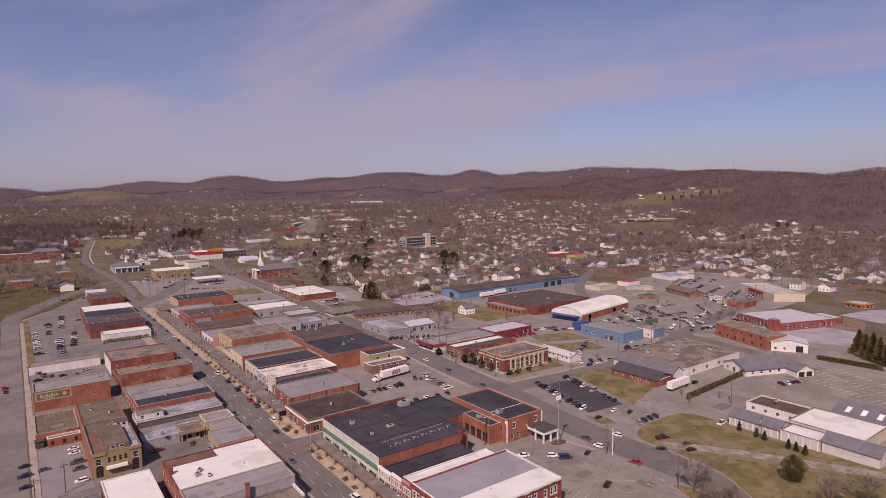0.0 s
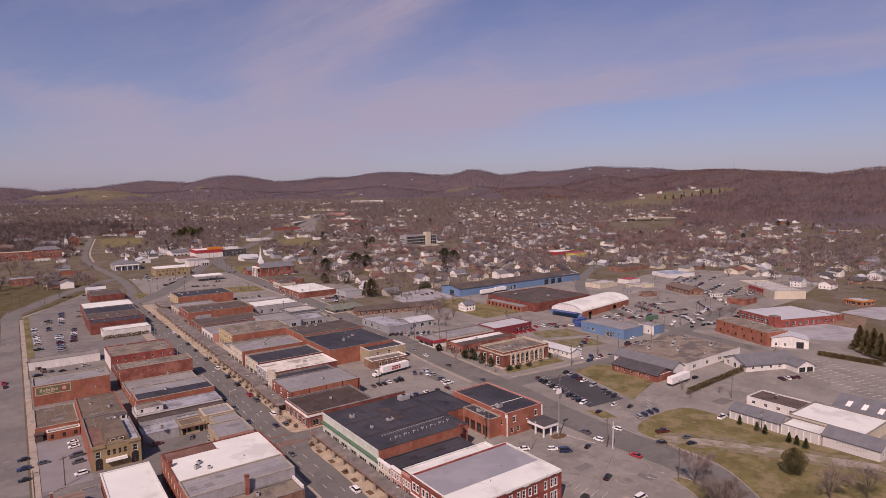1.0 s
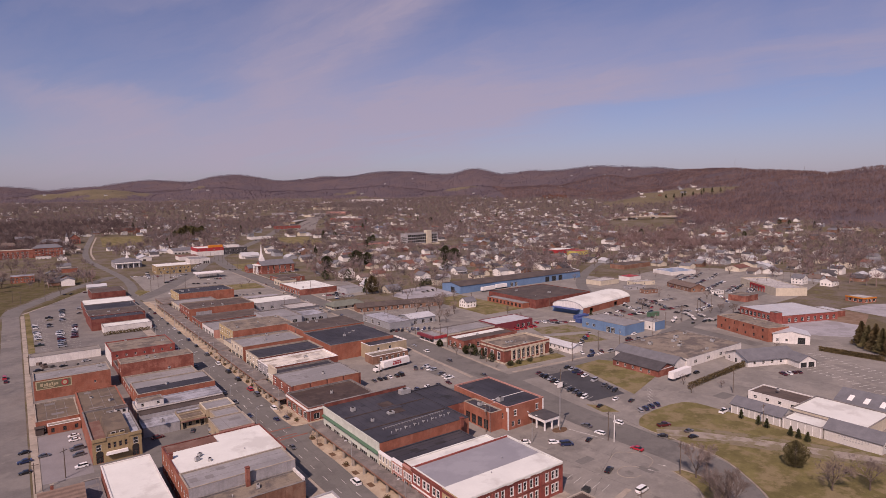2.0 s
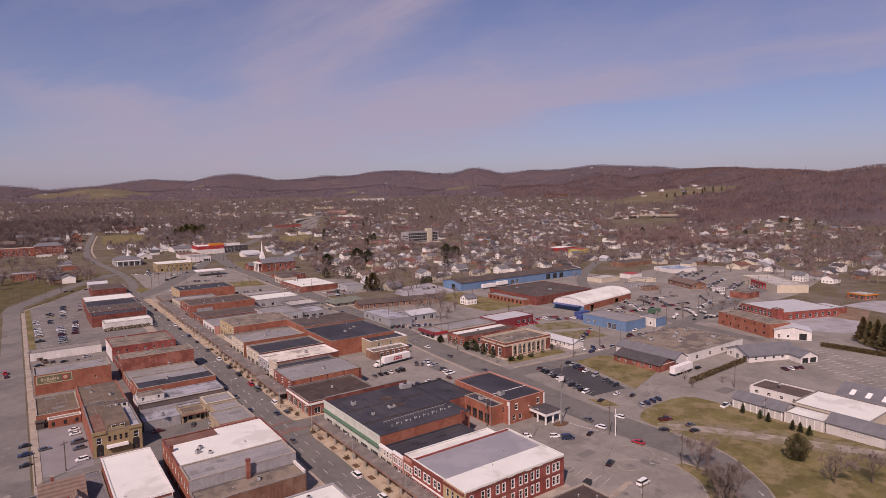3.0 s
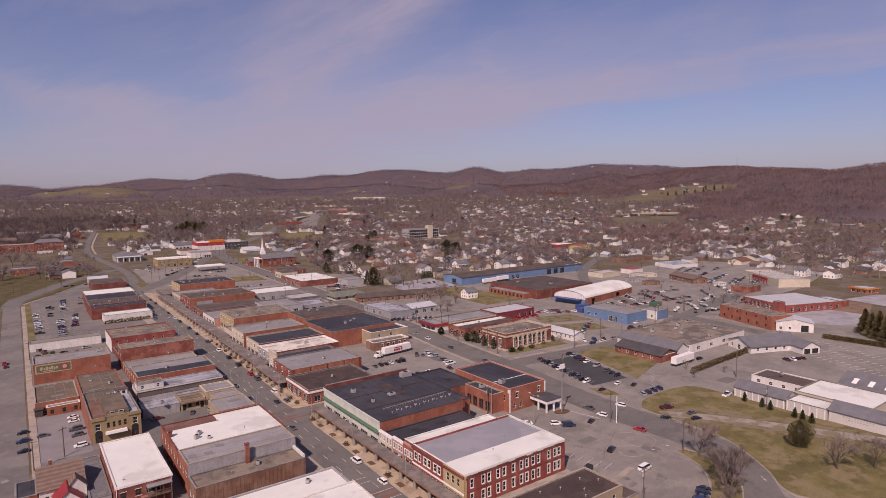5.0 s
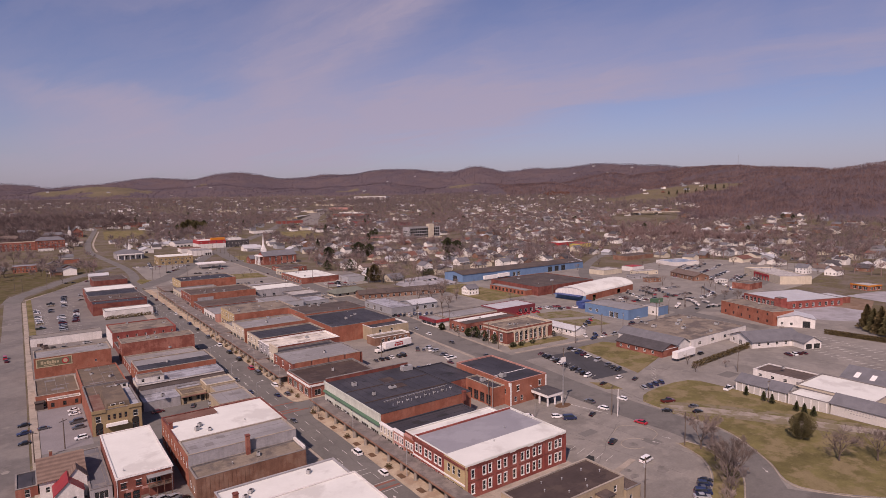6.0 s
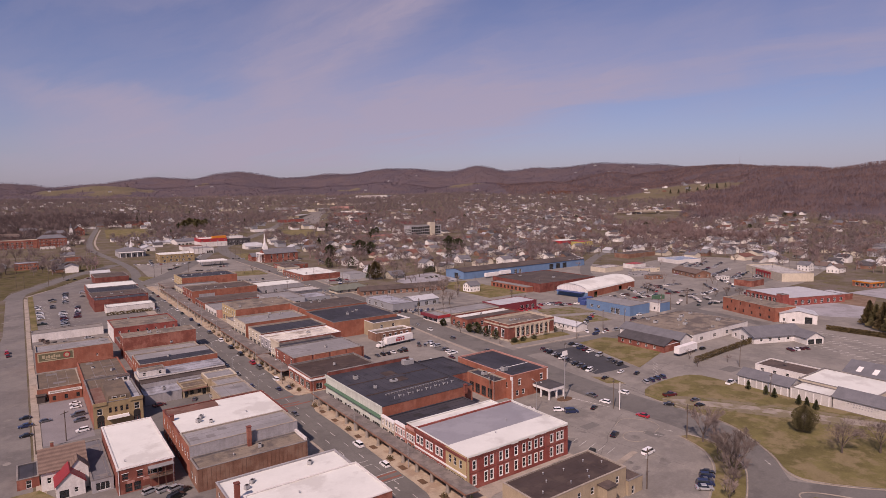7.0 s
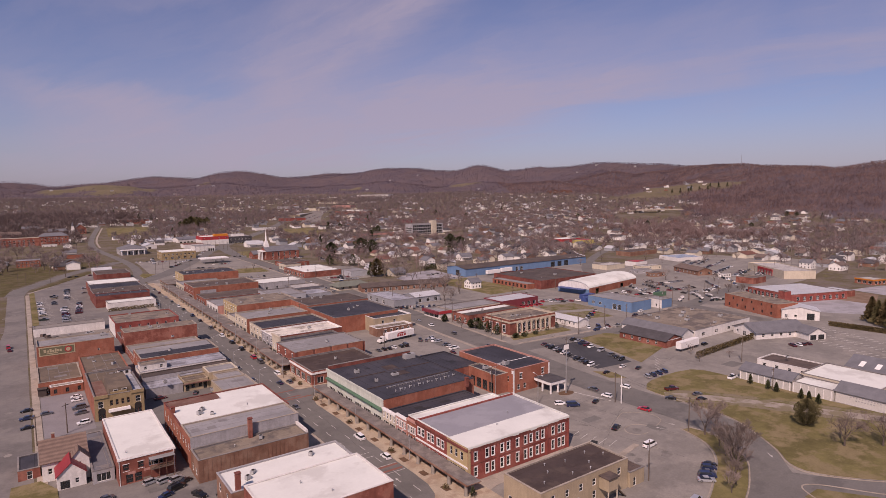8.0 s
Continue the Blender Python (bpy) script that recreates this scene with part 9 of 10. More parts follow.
for k, (x_, y_) in enumerate(((75.6, 203), (75.4, 210), (75.3, 176), (75.6, 181), (77.3, 240), (77.4, 262), (77.4, 290), (77.5, 318), (77.6, 350))):
    tree(50 + k % 2, x_, y_, 4.2, 0.5, "small bare street tree in a sidewalk bed", depth=4, z=0.2, group="street trees")
evergreen(78.2, 100.4, 2.6, 1.6, "small cone evergreen in a square bed", "cone_shrub", narrow=True, z=0.2)
# hedge row
hd = random.Random(5)
hm = Mesh()
for k in range(9000):
    t = hd.random()
    bush = 0.5 + 0.5 * math.cos(t * 46 * 6.283)
    zz = hd.random() ** 0.75
    spread = (0.35 + 0.65 * bush) * (1 - 0.75 * zz * zz)
    p = Vector((218 + 50 * t, 133.2 + 2.6 * t + hd.uniform(-0.9, 0.9) * spread, 0.05 + (2.2 + 0.55 * bush) * zz))
    d = Vector((hd.gauss(0, 0.6), hd.gauss(0, 0.6), hd.gauss(1.0, 0.6))).normalized() * 0.3
    e = d.orthogonal() * 0.4
    hm.face([p - e, p + e, p + d], HEDGE)
tagged(hm.make("hedge"), "long clipped brown-green hedge beside the lot", "hedge", kind="stuff")
hm = Mesh()
for k in range(3600):
    t = hd.random()
    p = Vector((321.5 + 2.5 * t, 126 - 26 * t + hd.uniform(-1.2, 1.2), 0.1 + 2.2 * hd.random()))
    d = Vector((hd.gauss(0, 1), hd.gauss(0, 1), hd.gauss(0.6, 1))).normalized() * 0.55
    e = d.orthogonal() * 0.5
    hm.face([p - e, p + e, p + d], HEDGE)
tagged(hm.make("hedge"), "olive evergreen hedge at the car park edge", "hedge", kind="stuff")

# ---- trailers and yard things ----


def trailer(x, y, rz, label, L=15.0, bars=False, H=4.0):
    root = thing("semi_trailer", label, "trailer", pose(x, y, 0.05, 0, 0, rz))
    Mesh().box(0, L, 0, 2.5, 1.2, H, WHITE_TRIM, top=0.04).make("box", root)
    Mesh().box(0.3, L - 0.3, 0.4, 2.1, 1.0, 1.2, STEEL).make("chassis", root)
    for xx in (L - 3.2, L - 1.9):
        for yy in (0.1, 2.1):
            Mesh().tube((xx, yy, 0.5), (xx, yy + 0.3, 0.5), 0.5, 0.5, TYRE, 12).make("wheel", root)
    Mesh().box(2.2, 2.5, 0.6, 0.8, 0, 1.0, STEEL).box(2.2, 2.5, 1.7, 1.9, 0, 1.0, STEEL).make("landing_leg", root)
    if bars:
        for k, ww in enumerate((1.0, 1.1, 0.9, 1.0)):
            Mesh().box(5.3 + k * 1.35, 5.3 + k * 1.35 + ww, -0.03, -0.004, 1.7, 2.7, SIGN_RED).make("lettering_bar", root)
        Mesh().box(5.6, 10.2, -0.03, -0.004, 2.95, 3.4, SIGN_RED).make("lettering_bar", root)


trailer(133, 232.5, 8, "white trailer with red lettering beside the office", 15.5, True)
tk = thing("truck_cab", "white truck cab before its trailer", "truck", pose(128.5, 232, 0.05, 0, 0, 8))
Mesh().box(0, 3.4, 0, 2.3, 0.6, 1.7, WHITE_TRIM, top=0.1).box(1.4, 3.4, 0.05, 2.25, 1.7, 2.9, WHITE_TRIM, top=0.15).make("body", tk)
Mesh().box(1.36, 1.46, 0.25, 2.05, 1.85, 2.6, CAR_GLASS).make("windscreen", tk)
for xx in (0.7, 2.8):
    for yy in (-0.05, 2.05):
        Mesh().tube((xx, yy, 0.5), (xx, yy + 0.3, 0.5), 0.5, 0.5, TYRE, 12).make("wheel", tk)
trailer(221.5, 142.2, 2, "white box trailer parked beside the hedge", 14)
trailer(306, 371, 2, "white trailer parked along the blue warehouse", 14)
trailer(324, 374, 3, "white trailer parked along the blue warehouse", 12)
for x_, y_, c_ in ((113.5, 96.8, "dark green"), (119, 101, "dark green")):
    dm = thing("dumpster", "dark steel dumpster beside the brick block", "dumpster", pose(x_, y_, 0.04, 0, 0, 15))
    Mesh().box(0, 2.2, 0, 1.5, 0.1, 1.4, plain("dumpster_paint", (0.05, 0.06, 0.06), 0.6), top=-0.08).make("bin", dm)
    Mesh().box(-0.1, 2.3, -0.05, 1.55, 1.41, 1.5, TYRE).make("lid", dm)
for x_, y_, w_, d_ in ((285, 238, 9, 3), (278, 243, 12, 4), (284, 250, 10, 4)):
    st = thing("storage_container", "deep blue storage container in the yard", "container", pose(x_, y_, 0.04))
    Mesh().box(0, w_, 0, d_, 0.1, 2.7, BLUE_DEEP, top=0.03).make("box", st)
# stairs, porch and annex behind the tan block
block("tan_rear_annex", "low tan annex with a dark sloping roof", "annex", 109.8, 115, 82.5, 90, 3.6, BRICK_TAN, ROOF_BROWN, parapet=0.1, wins={"s": row(1, 1.2, 3, 0.1, 1.0, 2.0)})
ps = thing("stair_porch", "raised tan stair porch with open steps", "porch", pose(99.5, 79.6, 0.04))
Mesh().box(0, 3.2, 0.6, 3.2, 3.0, 5.8, BRICK_TAN).box(-0.2, 3.4, 0.3, 3.2, 5.8, 6.0, ROOF_BROWN).make("box", ps)
for q in ((0.05, 0.65), (2.95, 0.65)):
    Mesh().box(q[0], q[0] + 0.2, q[1], q[1] + 0.2, 0, 3.0, PAINT_CREAM).make("post", ps)
for k in range(11):
    Mesh().box(3.3 + k * 0.28, 3.6 + k * 0.28, 0.8, 2.0, 2.75 - k * 0.26, 2.83 - k * 0.26, WOOD_POLE).make("tread", ps)
sheet("concrete_walk", "pale concrete walk from the tan block", "path", [(110.5, 93.2), (111.2, 91.6), (131, 95.6), (130.6, 97.2)], 0.03, CONCRETE, 0.06)

# ---- wall sign ----
ws = thing("wall_sign", "cream framed green sign panel painted with bars", "sign", pose(2.4, 284.45, 4.2))
Mesh().box(0, 12.4, -0.03, 0, 0, 3.6, SIGN_CREAM).make("border", ws)
Mesh().box(0.4, 12.0, -0.06, -0.031, 0.4, 3.2, SIGN_GREEN).make("panel", ws)
for k, (a, b) in enumerate(((1.6, 2.5), (2.8, 3.4), (3.6, 4.3), (4.5, 5.2), (5.4, 6.0), (6.2, 6.8), (7.0, 7.7))):
    Mesh().box(a, b, -0.09, -0.061, 1.3, 2.6 if k in (0, 2, 4) else 2.2, SIGN_CREAM).make("lettering_bar", ws)
Mesh().box(2.5, 6.5, -0.09, -0.061, 0.7, 1.0, SIGN_CREAM).make("lettering_bar", ws)
Mesh().tube((10, -0.061, 1.8), (10, -0.1, 1.8), 1.25, 1.25, SIGN_RED, 20).tube((10, -0.1, 1.8), (10, -0.12, 1.8), 0.8, 0.8, SIGN_CREAM, 16).make("emblem", ws)

# ---- painted marks and kerbs ----


def bar(x, y, L, w, rz, z=0.07, label="faded white parking line"):
    mb = Mesh().box(0, L, -w / 2, w / 2, -0.02, 0, PAINTLINE)
    ob = mb.make("parking_line")
    ob.matrix_basis = pose(x, y, z, 0, 0, rz)
    tagged(ob, label, "road marking", kind="structure")


for k in range(13):
    bar(176.2 + k * 0.75, 150.5 + k * 2.9, 5, 0.12, 10, 0.085)
for k in range(16):
    for q in (272, 284, 296):
        bar(q + k * 1.0, 84 + k * 2.9, 5.0, 0.24, -18, 0.06)
for k in range(22):
    bar(7, 368 + k * 5.4, 5, 0.12, 0, 0.05)
    bar(21, 368 + k * 5.4, 5, 0.12, 0, 0.05)


def arrow(x, y, rz, z=0.1):
    mb = Mesh()
    mb.face([(-0.1, 0, 0), (0.1, 0, 0), (0.1, 1.6, 0), (-0.1, 1.6, 0)], PAINTLINE)
    mb.face([(-0.4, 1.6, 0), (0.4, 1.6, 0), (0, 2.6, 0)], PAINTLINE)
    ob = mb.make("road_arrow")
    ob.matrix_basis = pose(x, y, z, 0, 0, rz)
    tagged(ob, "white painted turn arrow on the asphalt", "road marking", kind="structure")


for y_, a_ in ((132.6, -2), (135.2, -2), (121.6, 0), (125.9, 0)):
    bar(64.3, y_, 9.2 if y_ < 130 else 6.4, 0.16, a_, 0.082, "white painted line across the street")
for q in ((69.0, 116, 0), (149.5, 77, -35), (153, 73, 145), (145.5, 98, 20), (149.8, 100.5, 200), (71.2, 232, 0), (67.4, 228, 180)):
    arrow(*q)


def kerb(pts, z=0.03, h=0.16, w=0.32):
    mb = Mesh()
    ps = [Vector(p) for p in bend(pts, 5)]
    for a, b in zip(ps, ps[1:]):
        n = (b - a).normalized()
        n = Vector((-n.y, n.x)) * w / 2
        q = [a + n, a - n, b - n, b + n]
        mb.face([(*p, z + h) for p in q], CONCRETE)
        mb.face([(*q[0], 0), (*q[3], 0), (*q[3], z + h), (*q[0], z + h)], CONCRETE)
        mb.face([(*q[1], 0), (*q[2], 0), (*q[2], z + h), (*q[1], z + h)], CONCRETE)
    tagged(mb.make("kerb"), "pale concrete kerb along the lawn", "kerb", kind="structure")


kerb([(169.3, 118), (169.6, 104), (168.5, 92), (164, 83), (157, 73), (150.6, 66.5), (150.4, 60), (159, 49), (172, 38)])
kerb([(152.2, 95), (152.8, 86.5), (146.2, 75.3), (137, 69.2), (126.5, 64.4), (114, 61)])
kerb([(149.3, 95.5), (146.2, 86.4), (139.6, 79.4), (130.8, 74.4), (120.4, 69.7), (111, 66.3)])
kerb([(137.5, 54), (141, 59.4), (145.5, 57.5), (153, 46), (164, 34)])
ring = [(139.5 + 4.2 * math.cos(k * 0.4), 102.5 + 3.2 * math.sin(k * 0.4)) for k in range(13)]
kerb(ring, 0.02, 0.06, 0.2)
kerb([(141, 111), (147, 113), (152, 108), (151, 103), (146, 101)], 0.02, 0.06, 0.2)

# ---- far landmarks ----


def mast(x, y, h):
    root = thing("radio_mast", "thin grey lattice mast on the ridge", "mast", pose(x, y, terrain(x, y)))
    mb = Mesh()
    for c in range(3):
        w = c * 2.094
        mb.tube((1.2 * math.cos(w), 1.2 * math.sin(w), 0), (0.5 * math.cos(w), 0.5 * math.sin(w), h), 0.22, 0.15, STEEL, 4)
    for k in range(int(h / 3)):
        for c in range(3):
            a, b = c * 2.094, (c + 1) * 2.094
            r0, r1 = 1.2 - 0.7 * k * 3 / h, 1.2 - 0.7 * (k + 1) * 3 / h
            mb.tube((r0 * math.cos(a), r0 * math.sin(a), k * 3), (r1 * math.cos(b), r1 * math.sin(b), k * 3 + 3), 0.08, 0.08, STEEL, 3, False)
    mb.make("lattice", root)


for a_, b_, h_ in ((2200, 1095, 42), (2050, 1260, 30), (1750, 1240, 26)):
    p_ = valley(a_, b_)
    mast(p_.x, p_.y, h_)
br = thing("road_bridge", "long pale concrete highway bridge on piers", "bridge", pose(0, 0, 0))
dk = Mesh()
BRIDGE = [(1014, 916, 9), (1033, 902, 12), (1051, 881, 15), (1070, 857, 20), (1095, 818, 23.5), (1121, 780, 25), (1146, 738, 25)]
for (x0, y0, z0), (x1, y1, z1) in zip(BRIDGE, BRIDGE[1:]):
    n_ = Vector((y1 - y0, x0 - x1)).normalized() * 6
    for s0, s1, lo, hi in ((-1, 1, -1.5, 0), (-1, -0.94, 0, 1.2), (0.94, 1, 0, 1.2)):
        a, b, c, d = [Vector((p[0] + n_.x * s, p[1] + n_.y * s, p[2])) for p, s in (((x0, y0, z0), s0), ((x0, y0, z0), s1), ((x1, y1, z1), s1), ((x1, y1, z1), s0))]
        lo_, hi_ = Vector((0, 0, lo)), Vector((0, 0, hi))
        dk.face([a + hi_, b + hi_, c + hi_, d + hi_], CONCRETE)
        dk.face([a + lo_, d + lo_, d + hi_, a + hi_], CONCRETE)
        dk.face([b + lo_, c + lo_, c + hi_, b + hi_], CONCRETE)
    dk.make("span", br)
    dk = Mesh()
    if z0 > 14:
        zg = terrain(x0, y0) - 1
        Mesh().box(x0 - 1, x0 + 1, y0 - 4, y0 + 4, zg, z0 - 1.5, CONCRETE).make("pier", br)

# ---- more yard growth and parked cars in the middle distance ----
YARD_TREES = [(160, 530, 8), (170, 540, 9), (140, 500, 7), (176, 470, 8), (234, 330, 10), (240, 322, 9), (236, 316, 8), (228, 312, 7), (246, 330, 9), (176, 234, 6), (180, 228, 5), (216, 203, 4), (306, 140, 6), (236, 416, 19), (228, 424, 15), (262, 440, 14), (276, 470, 14), (312, 500, 14), (252, 560, 14), (216, 298, 10), (330, 470, 13)]
PARK_TREES = [(262, 350, 8), (270, 362, 9), (255, 398, 9), (200, 530, 9), (206, 522, 8), (27.8, 594, 8), (230, 126, 4), (222, 138, 6), (215, 130, 5), (213, 301, 11), (352, 222, 7), (282, 402, 9), (292, 410, 8)]
for k, (x_, y_, h_) in enumerate(YARD_TREES + PARK_TREES):
    tree(60 + k % 4, x_, y_, h_, 0.45, depth=5 if y_ < 350 else 4, z=0.03, group="yard trees")
for x_, y_, h_, w_ in ((181.2, 213, 5, 3.4), (181, 220, 5.5, 3.6), (182, 226, 4.5, 3.2), (186, 204.3, 2.0, 2.2), (192, 204.3, 1.8, 2), (199, 204.4, 1.8, 2), (206, 204.4, 2, 2.2), (213.8, 206, 3, 2.6), (183, 236, 3.4, 3), (181.6, 244, 3, 3), (252, 505, 11, 8), (236, 520, 10, 7), (362, 500, 12, 8), (231, 430, 12, 7), (296, 250, 5, 3)):
    evergreen(x_, y_, h_, w_, "dark evergreen shrub beside the building" if h_ < 6 else "tall dark evergreen among the yards")
for k in range(14):
    tagged(put("shrub", SHRUB[k % 3], None, "", Matrix.Translation((39.5 + k * 1.75, 397.2 + (k % 3) * 0.6, 0.03)) @ Matrix.Diagonal((1.6, 1.6, 1.9, 1))), "dark shrub along the white wall", "shrub", "wall shrubs")
DEPOT_ROWS = [
    (296, 212, 268, 200, 6, 0),
    (300, 244, 340, 236, 12, 80),
    (305, 252, 352, 246, 14, 80),
    (362, 218, 398, 226, 10, 80),
    (330, 200, 372, 192, 10, 10),
    (455, 232, 492, 240, 12, 80),
    (452, 244, 496, 256, 14, 80),
    (450, 262, 500, 276, 16, 80),
    (450, 276, 498, 292, 14, 80),
    (466, 300, 520, 318, 14, 80),
]
STORE_ROWS = [
    (225, 190, 262, 188, 6, 0),
    (158, 340, 168, 400, 8, 88),
    (200, 420, 214, 450, 6, 0),
    (236, 445, 246, 470, 5, 0),
    (120, 640, 150, 660, 8, 30),
    (106, 650, 112, 700, 7, 10),
    (160, 630, 172, 660, 6, 20),
    (250, 800, 270, 820, 6, 10),
    (244, 690, 262, 720, 7, 0),
    (395, 800, 440, 805, 10, 90),
]
OUTER_ROWS = [
    (500, 735, 556, 735, 12, 90),
    (250, 565, 262, 610, 9, 0),
    (265, 560, 275, 600, 9, 0),
    (236, 150, 240, 143, 2, 0),
    (226, 196, 236, 192, 3, 60),
    (206, 228, 214, 232, 3, 0),
    (120, 200, 146, 200, 6, 88),
    (134, 182, 152, 182, 4, 88),
    (40, 585, 56, 602, 4, 40),
    (36, 70, 44, 92, 6, 0),
]
for x0_, y0_, x1_, y1_, n_, hd_ in DEPOT_ROWS + STORE_ROWS + OUTER_ROWS:
    car_row(x0_, y0_, x1_, y1_, n_, hd_, 0.75, "cars in the yards", 0.05)

car_row(179, 300, 196, 292, 8, 55, 0.9, "cars before the depot", 0.05)
for x_, y_, h_, w_ in ((180.5, 232, 4.5, 3.2), (182.6, 229, 5.5, 3.8), (184, 203, 2.4, 3), (189, 202.6, 2, 2.6), (196, 202.4, 1.8, 2.4), (178.6, 252, 4, 3)):
    evergreen(x_, y_, h_, w_, "dark evergreen shrub beside the brick hall", n=900, leaf=0.07)
for x_, y_, z_ in ((262, 165, 3.9), (268, 172, 3.9), (276, 176, 3.9), (254, 176, 3.9), (283, 160, 3.9)):
    hvac(x_, y_, z_, 2.4, 1.8, 1.2, 12)
for ob_name, n_, y_len in (("chapel_wing", 9, 17.5), ("chapel_link", 6, 12.2)):
    for k in range(n_):
        yy = 0.4 + (y_len - 0.8) * k / (n_ - 1)
        Mesh().box(-0.16, -0.004, yy - 0.12, yy + 0.12, 0, 3.2, WHITE_TRIM).make("pilaster", bpy.data.objects[ob_name])

car_row(377, 271, 362, 241, 10, 20, 0.95, "cars in the depot lot", cols=["black", "black", "maroon", "grey", "silver"])
car_row(360, 262, 353, 245, 6, 20, 0.95, "cars in the depot lot", cols=["black", "grey", "black", "red"])
car_row(438, 252, 421, 229, 8, 30, 0.95, "cars in the repair yard")
car_row(405, 241, 384, 220, 8, 40, 0.95, "cars in the repair yard")
car_row(430, 240, 410, 222, 7, 35, 0.9, "cars in the repair yard")
car_row(176, 298, 200, 288, 9, 50, 0.95, "cars before the depot")
car_row(184, 290, 204, 281, 7, 50, 0.8, "cars before the depot")
car_row(236, 255, 250, 254, 5, 75, 1.0, "red trucks beside the store", cols=["red", "maroon", "red", "white"])
car("van", "white", 351, 265.5, 15)
for k, (x_, y_) in enumerate(((325, 210), (333, 214), (340, 206), (346, 212), (352, 208), (350, 218), (344, 198))):
    bt = thing("covered_boat", "white covered boat standing on its trailer in the yard", "boat", pose(x_, y_, 0.05, 0, 0, 25 + 12 * k), "boats in the yard")
    hull = Mesh()
    for q in range(6):
        u0, u1 = -3 + q, -2 + q
        w0, w1 = (1.1 * math.cos(max(0, v + 0.5) / 3.6 * 1.45) for v in (u0, u1))
        hull.face([(u0, -w0, 1.5), (u1, -w1, 1.5), (u1, w1, 1.5), (u0, w0, 1.5)], PAINT_WHITE)
        for sg in (-1, 1):
            hull.face([(u0, 0, 0.6), (u1, 0, 0.6), (u1, sg * w1, 1.5), (u0, sg * w0, 1.5)], PAINT_WHITE)
    hull.face([(-3, -1.05, 1.5), (-3, 1.05, 1.5), (-3, 0, 0.6)], PAINT_WHITE)
    hull.make("hull", bt)
    Mesh().box(-1.6, 0.6, -0.75, 0.75, 1.52, 2.1, PAINT_GREY, top=0.3).make("cover", bt)
    Mesh().box(-2.6, 3.4, -0.08, 0.08, 0.42, 0.56, STEEL).make("trailer_frame", bt)
    for sg in (-1, 1):
        Mesh().tube((-1, sg * 0.8 - 0.1, 0.32), (-1, sg * 0.8 + 0.1, 0.32), 0.32, 0.32, TYRE, 10).make("wheel", bt)
st = thing("storage_container", "dark green steel storage container in the yard", "container", pose(326, 227.5, 0.04, 0, 0, -6))
Mesh().box(0, 9, 0, 2.6, 0.1, 2.7, GREEN_TRIM, top=0.03).make("box", st)
for x_, y_, w_, d_, h_, wm_, rm_, lb_ in ((424, 312, 22, 9, 3.4, PAINT_CREAM, ROOF_PALE, "long pale shed with a flat roof in the lot"), (444, 288, 12, 7, 3.0, PAINT_WHITE, METAL_ROOF, "small white office in the sales lot"), (402, 300, 16, 8, 3.2, PAINT_GREY, ROOF_GREY, "low grey workshop in the lot"), (436, 246, 8, 5, 3.0, PAINT_WHITE, METAL_ROOF, "small white trailer office in the repair yard"), (398, 282, 12, 7, 3.2, BRICK_BR, ROOF_BROWN, "low brown brick shop in the lot")):
    block("lot_building", lb_, "shed", x_, x_ + w_, y_, y_ + d_, h_, wm_, rm_, parapet=0.2, rz=-14, wins={"w": row(2, 0.8, d_ - 0.8, 0.9, 1.2, 1.3), "s": row(3, 1, w_ - 1, 0.9, 1.4, 1.3)})

def lot_edge(x, y):
    return free(x, y, 3) and not near_line(x, y, [(168, 189), (262, 183), (380, 212), (480, 230), (640, 250)], 8) and not near_line(x, y, [(162, 150), (170, 240), (181, 380), (188, 500), (193, 640)], 10) and noise.noise((x / 30, y / 30, 2.2)) > 0.12


for k, (x_, y_) in enumerate([q for q in scatter(91, 2600, 260, 760, -160, 330, lot_edge) if q[0] > 182 and 196 < q[1] < 640][:64]):
    tree(88 + k % 4, x_, y_, 5 + (k * 5) % 7, 0.5, "small bare tree at the edge of the lots", depth=5, z=terrain(x_, y_) + 0.03, group="yard trees")
for k in range(11):
    utility_pole(92 + k * 9.5, 560 + k * 21, 10, 60, k % 3 == 0)
for k in range(12):
    utility_pole(306 + k * 24, 203 + k * 4.4, 10, 100, k % 3 == 0)
for k in range(8):
    utility_pole(196 + 2 * k, 660 + k * 26, 11, 80)
line_b = [(178.6 + 0.055 * (215 + k * 34 - 200), 215 + k * 34) for k in range(9)]
for p, q in zip(line_b, line_b[1:]):
    wire((p[0], p[1], 9.2), (q[0], q[1], 9.2))

# ---- many small cars far off on the lots ----
def far_cars():
    r = random.Random(77)
    mb = Mesh()
    paints = [PAINT_WHITE, STEEL, STEEL, DARK, DARK, MAROON, FLASH, FLASH, PAINT_GREY, SHINGLE_GREY]

    def put_car(x, y, rz):
        m = pose(x, y, max(0.05, terrain(x, y)) + 0.3, 0, 0, rz) @ Matrix.Scale(0.85, 4)
        pm_ = r.choice(paints)
        mb.box(-0.9, 0.9, -2.2, 2.2, -0.1, 0.55, pm_, m, 0.08).box(-0.8, 0.8, -1.3, 1.1, 0.552, 0.95, CAR_GLASS, m, 0.22).box(-0.58, 0.58, -0.9, 0.8, 0.952, 1.0, pm_, m)

    for x0, y0, dx, dy, n, rows_, gx, gy, rz in STRIP_LOTS + STORE_LOTS + TOWN_LOTS:
        for j in range(rows_):
            for k in range(n):
                if r.random() < 0.8:
                    put_car(x0 + dx * k + gx * j + r.uniform(-.3, .3), y0 + dy * k + gy * j + r.uniform(-.3, .3), rz + r.choice((0, 180)))
    return tagged(mb.make("parked_cars"), "many parked cars on the far lots", "cars", kind="stuff")


